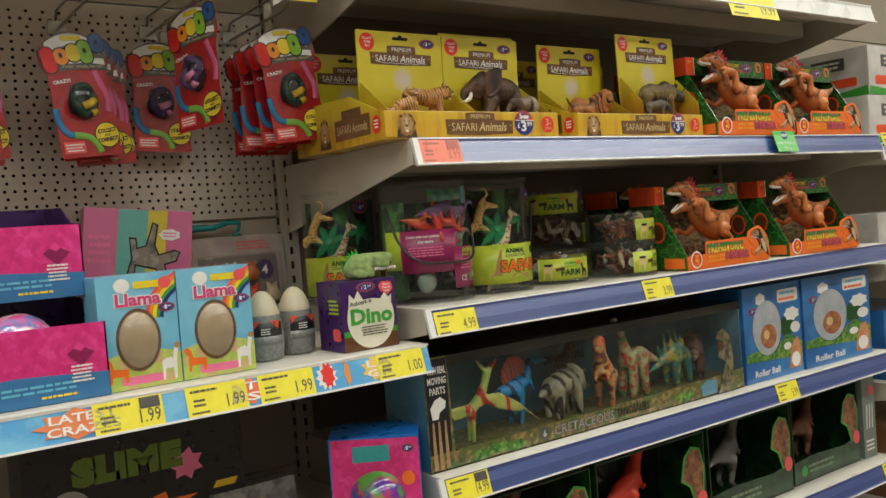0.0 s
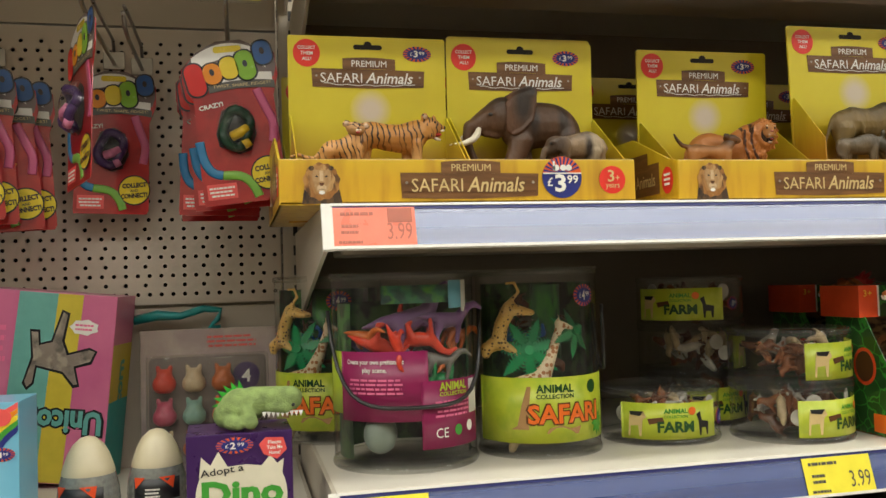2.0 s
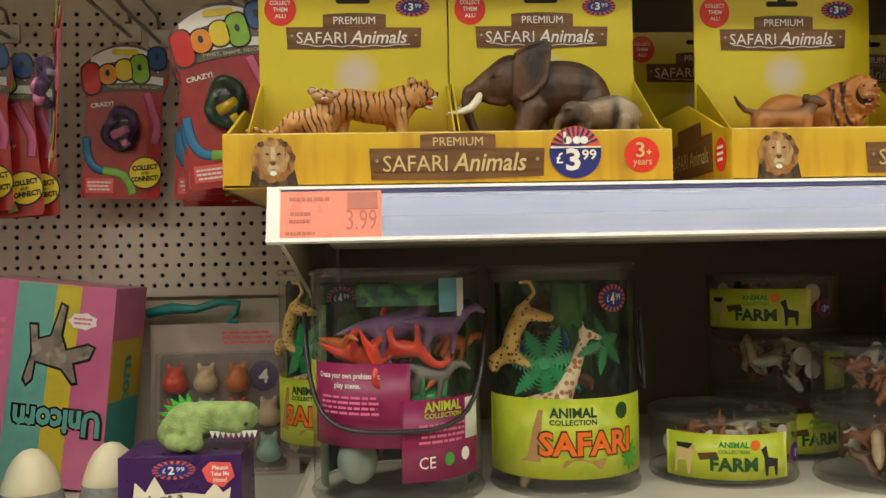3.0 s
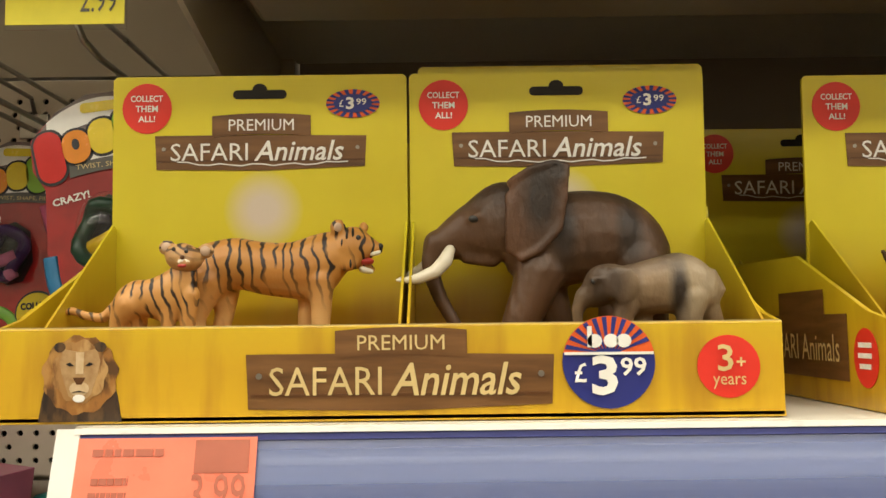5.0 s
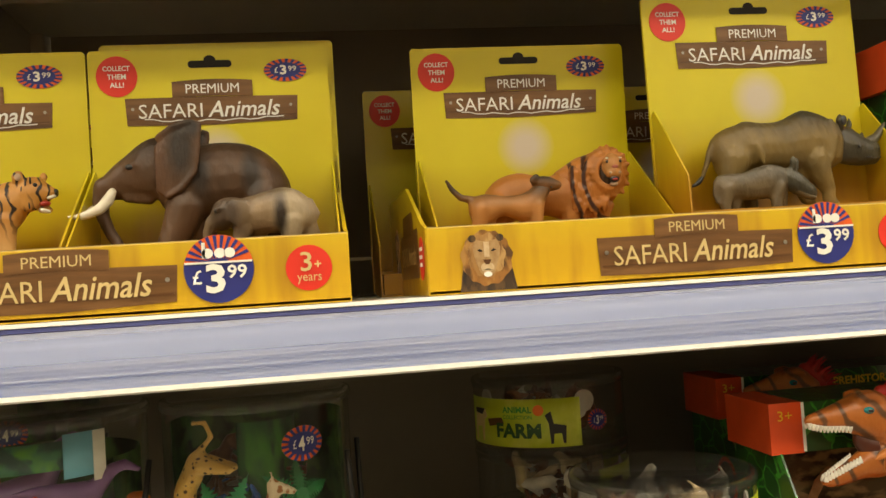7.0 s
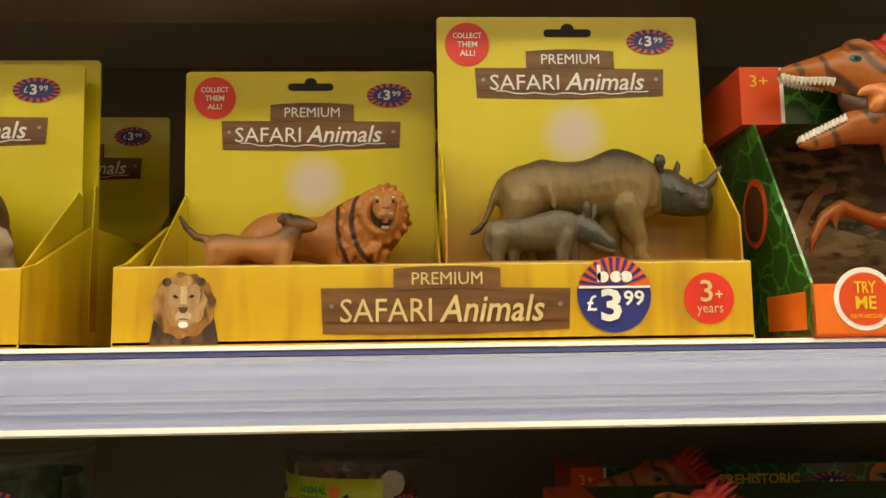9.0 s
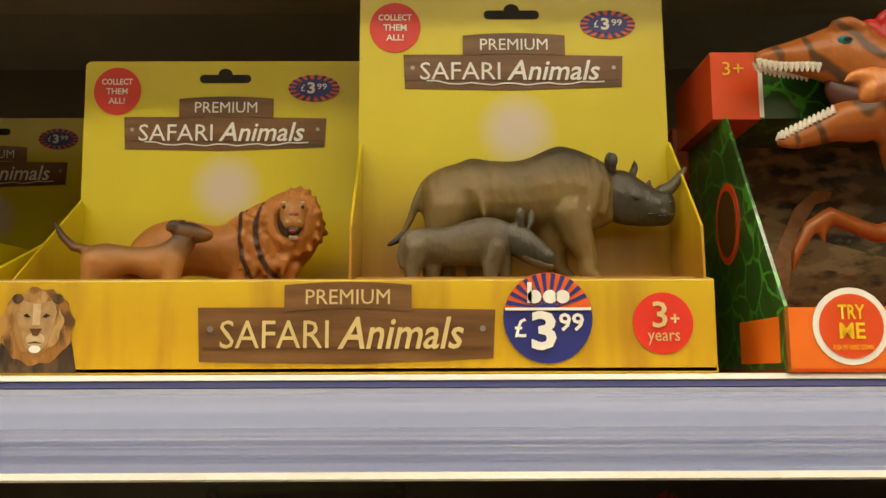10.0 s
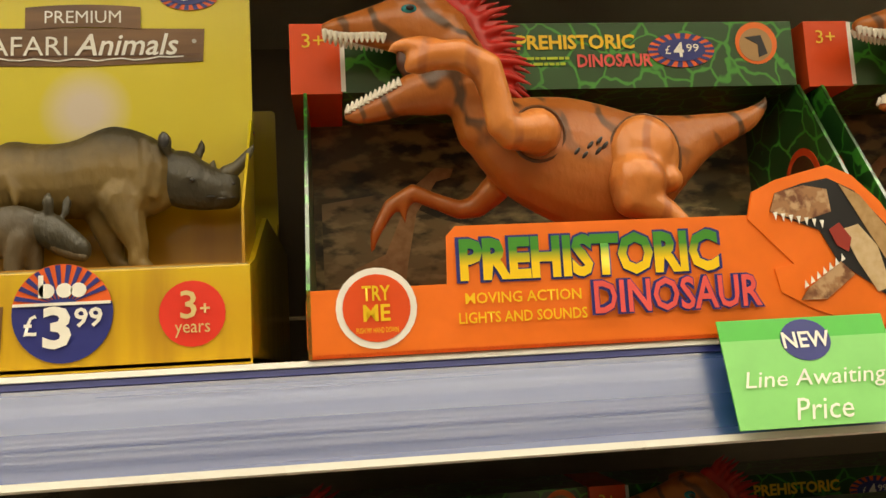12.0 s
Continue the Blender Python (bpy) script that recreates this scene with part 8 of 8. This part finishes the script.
part("top_edge", prism(rect(0.043, LBW, LBH - 0.016, LBH), front(0), 0.002), NIGHT, g, "dark printed upper edge")
part("end_board", box(LBW - 0.002, LBW, 0.002, LBD, 0.002, LBH - 0.004), PLAIN_BLUE, g)
part("end_board", box(0, 0.002, 0.002, LBD, 0.002, LBH - 0.004), PLAIN_BLUE, g)
f = front(0)
flat("printed_column", rect(0.001, 0.042, 0.028, LBH - 0.002), f, BLACK_INK, lowf, 0.0004, "dark printed column")
for i, w in enumerate(("WITH REAL", "MOVING", "PARTS")):
    word(w, 0.0215, 0.158 - 0.016 * i, (0.036, 0.035, 0.030)[i], 0.0115, f, WHITE_INK, lowf, 0.0009, 0.02)
flat("printed_beast", [(0.006, 0.10), (0.015, 0.112), (0.026, 0.116), (0.036, 0.108), (0.034, 0.098), (0.023, 0.092), (0.020, 0.082), (0.009, 0.082)], f, WHITE_INK, lowf, 0.0009)
for u in (0.006, 0.017, 0.029):
    flat("printed_trunk", [(u, 0.004), (u + 0.008, 0.004), (u + 0.005, 0.078), (u + 0.002, 0.078)], f, FUR, lowf, 0.0009)
word("CRETACEOUS", 0.330, 0.0165, 0.150, 0.0190, f, GREY_INK, lowf, 0.0009, 0.05)
word("CRETACEOUS", 0.330, 0.0165, 0.146, 0.0165, f, ink("silver_letters", (0.34, 0.32, 0.28)), lowf, 0.0013, 0.01)
word("DINOSAURS", 0.455, 0.0175, 0.085, 0.0160, f, BLACK_INK, lowf, 0.0013, 0.02)
flat("count_disc", oval(0.235, 0.0165, 0.0125, 0.0125, 18), f, GREY_INK, lowf, 0.0009)
word("6", 0.235, 0.0165, 0.007, 0.011, f, WHITE_INK, lowf, 0.0013)
word("DINOSAURS", 0.400, 0.112, 0.105, 0.016, front(LBD - 0.002), BLACK_INK, g, 0.0008, 0.03)
LEAFY = mottled("printed_undergrowth", [(0.06, 0.20, 0.03), (0.02, 0.07, 0.02), (0.20, 0.34, 0.05)], 90, 0.35, coat=0.4)
for u, v, q in ((0.10, 0.010, 0.020), (0.135, 0.014, 0.026), (0.175, 0.010, 0.022), (0.60, 0.014, 0.030)):
    flat("printed_bush", star(u, v, q, 0.010, 13, 0.75), f, LEAFY, lowf, 0.0006)
flat("printed_lake", [(0.655, 0.004), (0.700, 0.004), (0.700, 0.030), (0.672, 0.034), (0.650, 0.024)], f, PLAIN_BLUE, lowf, 0.0006)
win = part("window", prism(rect(0.043, LBW, 0.034, LBH - 0.016), front(0.001), 0.0004), film("window_film", (0.97, 0.97, 0.96), 0.05), g, "clear window film")
win.visible_shadow = False

KD = 0.00068
raptor = drawn([[(-95, 10, 4), (-55, 0, 10), (-10, 0, 24), (30, -12, 26)], [(30, -15, 22), (55, -50, 15), (70, -78, 16)], [(68, -80, 16), (95, -76, 10), (110, -74, 6)], ["both", 16, (0, 10, 18), (10, 40, 9), (-2, 66, 7), (14, 80, 7)], ["both", 14, (44, -8, 7), (60, 12, 5), (70, 6, 4)]], 0, 86, KD, 0.0026)
longneck = drawn([[(-110, 20, 4), (-60, -2, 12), (-10, -12, 28), (34, -8, 25)], [(34, -12, 20), (50, -58, 13), (58, -96, 11), (74, -110, 11), (92, -102, 9), (102, -92, 6)], ["both", 16, (-10, 10, 14), (-14, 76, 10)], ["both", 16, (34, 10, 13), (40, 76, 10)]], 0, 86, KD, 0.0026)
stego = drawn([[(-100, 40, 4), (-55, 20, 12), (-5, 0, 28), (40, 10, 22)], [(40, 12, 17), (68, 20, 12), (84, 24, 8)], ["both", 16, (-5, 20, 14), (-10, 78, 9)], ["both", 16, (40, 20, 12), (44, 78, 9)]] + [[(x, y, 7), (x - 4, y - 22, 7), (x - 8, y - 40, 2)] for x, y in ((-50, 8), (-28, -16), (-4, -26), (20, -18), (42, -6))], 0, 86, KD, 0.0026)
horned = drawn([[(-80, 25, 5), (-40, 10, 22), (5, 5, 29), (40, 12, 24)], [(40, 14, 24), (70, 20, 18), (90, 30, 9)], [(70, 6, 6), (96, -12, 2)], ["both", 16, (-30, 20, 16), (-34, 78, 10)], ["both", 16, (35, 20, 14), (40, 78, 10)]], 0, 86, KD, 0.0026, lumps=[(48, -4, 0, 10, 30, 30, -20)])
sail = drawn([[(-100, 20, 4), (-55, 6, 12), (-5, 0, 22), (40, -10, 18)], [(40, -12, 15), (66, -46, 12), (92, -48, 9), (122, -40, 5)], ["both", 14, (-5, 12, 16), (4, 46, 9), (-2, 80, 7)], ["both", 12, (44, -4, 6), (56, 16, 4)]], 0, 86, KD, 0.0026)
sail_fin = drawn([], 0, 86, KD, 0.0022, lumps=[(0, -30, 0, 48, 5, 42, -8)])
wing = drawn([[(-20, 20, 12), (10, -6, 12), (26, -34, 9), (34, -56, 10)], [(34, -58, 9), (62, -80, 3)], [(30, -58, 7), (8, -84, 3)], [(0, 6, 10), (60, -2, 7), (110, 24, 4), (170, 70, 2)], [(-10, 10, 8), (-70, 10, 5), (-120, 24, 3)], ["both", 8, (-16, 26, 6), (-20, 80, 5)]], 0, 86, KD, 0.0022, lumps=[(70, 16, 0, 66, 4, 16, 22), (-60, 20, 0, 56, 4, 12, 0)])


def striped(name, a, b, dark, n=26.0, w=0.3):
    return hide(name, a, b, dark, bands=n, turn=(0, 20, 0), rough=0.4, width=w, wrinkle=0.5)


FIGS = [("pterosaur_figure", wing, striped("pterosaur_paint", (0.27, 0.405, 0.081), (0.567, 0.54, 0.135), (0.42, 0.03, 0.02), 9.0), (0.092, 0.030), 0, "green and red winged toy"),
        ("spinosaur_figure", sail, striped("blue_dino_paint", (0.016, 0.20, 0.46), (0.03, 0.30, 0.58), (0.008, 0.03, 0.10), 14.0, 0.3), (0.205, 0.085), 12, "bright blue toy dinosaur"),
        ("horned_figure", horned, striped("cream_dino_paint", (0.36, 0.34, 0.21), (0.20, 0.20, 0.14), (0.012, 0.012, 0.010), 14.0, 0.42), (0.295, 0.050), 8, "cream and black horned toy"),
        ("tyrannosaur_figure", raptor, mottled("red_dino_paint", [(0.52, 0.20, 0.05), (0.48, 0.04, 0.015), (0.50, 0.38, 0.17), (0.10, 0.03, 0.01)], 46, 0.35), (0.395, 0.040), 218, "orange and red toy dinosaur"),
        ("longneck_figure", longneck, mottled("green_dino_paint", [(0.36, 0.37, 0.16), (0.05, 0.20, 0.05), (0.42, 0.42, 0.22), (0.40, 0.05, 0.03)], 50, 0.35), (0.495, 0.060), 186, "pale green long-necked toy"),
        ("stegosaur_figure", stego, mottled("teal_dino_paint", [(0.012, 0.14, 0.12), (0.02, 0.05, 0.03), (0.03, 0.20, 0.17), (0.36, 0.32, 0.06)], 42, 0.35), (0.610, 0.070), 0, "teal plated toy dinosaur"),
        ("plated_figure", horned, striped("brown_dino_paint", (0.121, 0.068, 0.054), (0.162, 0.095, 0.068), (0.02, 0.012, 0.01)), (0.690, 0.090), 40, "dull brown toy dinosaur"),
        ("raptor_figure", raptor, striped("dark_dino_paint", (0.068, 0.068, 0.041), (0.108, 0.108, 0.068), (0.02, 0.02, 0.01)), (0.330, 0.110), 20, "dark grey toy dinosaur")]
for nm, me, mat, (fx_, fy_), rz, lab in FIGS:
    me2 = me.copy()
    ob = part_mesh(nm, me2, mat, g, lab)
    ob.matrix_local = pose(fx_ + 0.02, fy_ * 0.70, 0.026, 0, 0, rz) @ Matrix.Scale(1.12, 4)
    if nm == "spinosaur_figure":
        fin = part_mesh("sail_fin", sail_fin, striped("sail_paint", (0.486, 0.095, 0.041), (0.567, 0.135, 0.054), (0.02, 0.10, 0.22), 30.0, 0.2), ob, "rust red back sail")
part("stand", box(0.058, LBW - 0.004, 0.006, LBD - 0.006, 0.002, 0.026), SWAMP, g, "raised floor")
cut = part("cut_out_head", prism([(0.700, 0.002), (0.748, 0.002), (0.752, 0.070), (0.744, 0.112), (0.726, 0.130), (0.706, 0.124), (0.700, 0.112), (0.722, 0.106), (0.726, 0.090), (0.708, 0.084), (0.704, 0.076), (0.728, 0.062)], front(-0.004), 0.0016), mottled("printed_dino_head", [(0.13, 0.11, 0.06), (0.05, 0.045, 0.03), (0.24, 0.20, 0.11)], 60, 0.35), g, "printed dinosaur head cut from card")
flat("printed_jaw", [(0.706, 0.084), (0.724, 0.090), (0.724, 0.100), (0.706, 0.108)], front(-0.004), BROWN, cut, 0.0003)


# ---- blue hamster ball boxes ----
HAMSTER_SKY = mottled("hamster_box_print", [(0.035, 0.17, 0.44), (0.06, 0.24, 0.52), (0.025, 0.12, 0.36)], 7, 0.3, coat=0.5)


def ball_box(m, label):
    g, c = card_box("roller_ball_box", 0.205, 0.12, 0.200, HAMSTER_SKY, m, label, "toy box", "blue boxes on the shelf")
    f = front(0)
    flat("printed_hill", [(0.001, 0.044), (0.10, 0.040), (0.204, 0.034), (0.204, 0.066), (0.15, 0.090), (0.10, 0.058), (0.05, 0.066), (0.001, 0.060)], f, LEAFY, c, 0.0004)
    flat("printed_cloud", star(0.170, 0.130, 0.030, 0.016, 7, 0.8), f, WHITE_INK, c, 0.0006)
    flat("printed_tree", star(0.150, 0.105, 0.034, 0.022, 8, 0.8), f, DKGREEN, c, 0.0005)
    flat("printed_title", rrect(0.120, 0.195, 0.158, 0.186, 0.006), f, WHITE_INK, c, 0.0010)
    small_print(0.157, 0.178, 0.066, 0.012, 1, f, SKYBLUE, c, 0.0014, 51)
    small_print(0.157, 0.165, 0.066, 0.012, 1, f, ORANGE, c, 0.0014, 52)
    flat("printed_ball", oval(0.078, 0.110, 0.050, 0.058, 32), f, mottled("ball_grey", [(0.42, 0.45, 0.47), (0.60, 0.60, 0.58), (0.30, 0.34, 0.38)], 26, 0.35, sharp=0.3), c, 0.0010, "pale printed ball")
    flat("printed_ball_cap", star(0.060, 0.172, 0.018, 0.014, 6, 0.85), f, WHITE_INK, c, 0.0008)
    flat("printed_pet", oval(0.082, 0.092, 0.028, 0.026, 20), f, mottled("pet_brown", [(0.36, 0.12, 0.04), (0.22, 0.06, 0.02), (0.46, 0.22, 0.10)], 60, 0.4, sharp=0.2), c, 0.0014)
    flat("printed_pet_face", oval(0.074, 0.096, 0.010, 0.010, 12), f, CREAM_INK, c, 0.0018)
    flat("printed_pet", [(0.152, 0.012), (0.196, 0.012), (0.199, 0.050), (0.188, 0.078), (0.170, 0.070), (0.158, 0.048)], f, mottled("pet_orange", [(0.58, 0.24, 0.09), (0.64, 0.40, 0.24), (0.44, 0.15, 0.05)], 45, 0.4, sharp=0.25), c, 0.0010)
    flat("printed_pet_chest", oval(0.176, 0.030, 0.016, 0.016, 14), f, WHITE_INK, c, 0.0014)
    flat("speech", oval(0.148, 0.062, 0.014, 0.008, 14), f, WHITE_INK, c, 0.0012)
    flat("speech", oval(0.180, 0.100, 0.018, 0.012, 14), f, WHITE_INK, c, 0.0012)
    word("Roller Ball", 0.072, 0.018, 0.088, 0.014, f, WHITE_INK, c, 0.0010, 0.02)
    price_oval(0.030, 0.150, 0.013, 0.008, f, c, "5")
    return g


ball_box(pose(0.803, -0.428, ZC + 0.0006), "blue roller ball box beside the dinosaur set")
ball_box(pose(1.012, -0.432, ZC + 0.0006, 0, 0, -1) @ Matrix.Diagonal((1.3, 1, 1, 1)), "blue roller ball box with printed orange hamster")

# ---- green window boxes on the shelf below that ----
JUNGLE = mottled("jungle_board", [(0.012, 0.05, 0.012), (0.02, 0.085, 0.018), (0.008, 0.02, 0.008)], 22, 0.3, coat=0.4)


def jungle_box(w, m, label, tint, head=True):
    g = empty("jungle_dinosaur_box", m, label, "toy box", "green dinosaur boxes")
    h, d = 0.190, 0.12
    part("back_card", prism(rect(0, w, 0, h), front(d), 0.002), NIGHT, g)
    part("floor_board", box(0, w, 0, d, 0, 0.002), JUNGLE, g)
    part("top_board", box(0, w, 0, d, h - 0.002, h), JUNGLE, g)
    part("side_board", box(0, 0.002, 0.0005, d, 0.002, h - 0.002), JUNGLE, g)
    part("side_board", box(w - 0.002, w, 0.0005, d, 0.002, h - 0.002), JUNGLE, g)
    f = front(0)
    face = part("front_board", prism([(0, 0), (w, 0), (w, 0.062), (w * 0.75, 0.050), (w * 0.3, 0.056), (0, 0.050)], f, 0.002), JUNGLE, g, "dark green printed front")
    small_print(w * 0.40, 0.028, w * 0.42, 0.024, 2, f, ink("jungle_letters", (0.20, 0.26, 0.16)), face, 0.0009, int(w * 1000))
    flat("round_flash", oval(w * 0.14, 0.026, 0.012, 0.012, 16), f, GREEN, face, 0.0006)
    ob = part_mesh("dinosaur_figure", raptor.copy(), tint, g, "toy dinosaur behind the front board")
    ob.matrix_local = pose(w * 0.42, 0.055, 0.028, 0, 0, 15) @ Matrix.Scale(1.3, 4)
    if head:
        hx = w - 0.075
        c = part("cut_out_head", prism([(hx, 0.105), (hx + 0.012, 0.150), (hx + 0.034, 0.168), (hx + 0.060, 0.160), (hx + 0.072, 0.120), (hx + 0.066, 0.060), (hx + 0.040, 0.052), (hx + 0.024, 0.090)], front(-0.001), 0.0016), GREEN, g, "green-edged printed head cut from card")
        flat("printed_head", [(hx + 0.004, 0.106), (hx + 0.015, 0.147), (hx + 0.035, 0.163), (hx + 0.058, 0.156), (hx + 0.068, 0.120), (hx + 0.062, 0.064), (hx + 0.042, 0.057), (hx + 0.029, 0.092)], front(-0.001), mottled("printed_rust_head", [(0.20, 0.07, 0.025), (0.07, 0.03, 0.015), (0.30, 0.13, 0.05)], 60, 0.35), c, 0.0004, "rust brown printed dinosaur head")
        flat("red_flash", oval(hx + 0.060, 0.060, 0.014, 0.016, 16), front(-0.001), PINKRED, c, 0.0008)
    return g


jungle_box(0.30, pose(0.04, -0.425, ZD + 0.0006), "dark green dinosaur window box with printed head", V_BROWN)
jungle_box(0.30, pose(0.36, -0.420, ZD + 0.0006), "dark green dinosaur window box with a red figure", V_RED)
jungle_box(0.28, pose(0.68, -0.415, ZD + 0.0006), "dark green dinosaur window box with a grey figure", V_GREY)
jungle_box(0.27, pose(0.975, -0.410, ZD + 0.0006), "dark green dinosaur window box at the shelf end", V_BROWN)
g, c = card_box("grey_claw_box", 0.055, 0.12, 0.200, ink("claw_grey", (0.17, 0.20, 0.17), 0.35), pose(1.258, -0.415, ZD + 0.0006), "slim grey-green box printed with claw marks", "toy box")
for i in range(3):
    flat("claw_mark", [(0.012 + 0.012 * i, 0.070), (0.016 + 0.012 * i, 0.070), (0.020 + 0.012 * i, 0.125), (0.017 + 0.012 * i, 0.130)], front(0), WHITE_INK, c, 0.0006)
flat("red_flash", oval(0.038, 0.160, 0.011, 0.013, 14), front(0), PINKRED, c, 0.0006)
small_print(0.026, 0.030, 0.04, 0.03, 3, front(0), WHITE_INK, c, 0.0006, 61)

# ---- white cartons on the next bay ----
SNOWY = mottled("white_carton", [(0.62, 0.58, 0.54), (0.68, 0.64, 0.60), (0.54, 0.50, 0.46)], 7, 0.35)


def white_carton(m, label):
    g, c = card_box("white_toy_carton", 0.30, 0.22, 0.120, SNOWY, m, label, "carton", "white cartons")
    f, s = front(0), left_side(0)
    for pl, wdt, sg in ((f, 0.30, 1), (s, 0.22, -1)):
        flat("printed_turf", [(0.0005 if sg > 0 else -0.2195, 0.0005), (wdt - 0.0005 if sg > 0 else -0.0005, 0.0005), (wdt * 0.98 if sg > 0 else -0.004, 0.024), (wdt * 0.4 * sg, 0.012), (0.004 if sg > 0 else -0.215, 0.022)], pl, GREEN, c, 0.0005)
        flat("printed_badge", rect(*sorted((0.06 * sg, 0.15 * sg)), 0.070, 0.100), pl, GREY_INK, c, 0.0006)
        small_print(0.105 * sg, 0.085, 0.075, 0.022, 2, pl, WHITE_INK, c, 0.001, 71)
        flat("printed_machine", rrect(*sorted((0.03 * sg, 0.13 * sg)), 0.026, 0.048, 0.006), pl, REDBOX, c, 0.0006)
        flat("printed_stripe", rect(*sorted((0.17 * sg, 0.20 * sg)), 0.03, 0.11), pl, PINK, c, 0.0006)
    return g


for i in range(2):
    white_carton(pose(BAY + 0.03 + 0.01 * i, -0.42, 1.4806 + 0.1215 * i), "white carton with red and green print, stacked in pairs")
    white_carton(pose(BAY + 0.345, -0.41, 1.4806 + 0.1215 * i), "white carton with red and green print")
white_carton(pose(BAY + 0.04, -0.42, 1.1906), "white carton with red and green print, lower shelf")
g, c = card_box("brown_toy_carton", 0.26, 0.2, 0.18, mottled("brown_carton", [(0.22, 0.10, 0.04), (0.14, 0.07, 0.03), (0.30, 0.15, 0.06)], 12, 0.4), pose(BAY + 0.05, -0.42, 0.6006), "brown printed carton on the next bay", "carton")
g, c = card_box("blue_toy_carton", 0.26, 0.2, 0.17, HAMSTER_SKY, pose(BAY + 0.04, -0.42, 0.9006), "blue printed carton on the next bay", "carton")
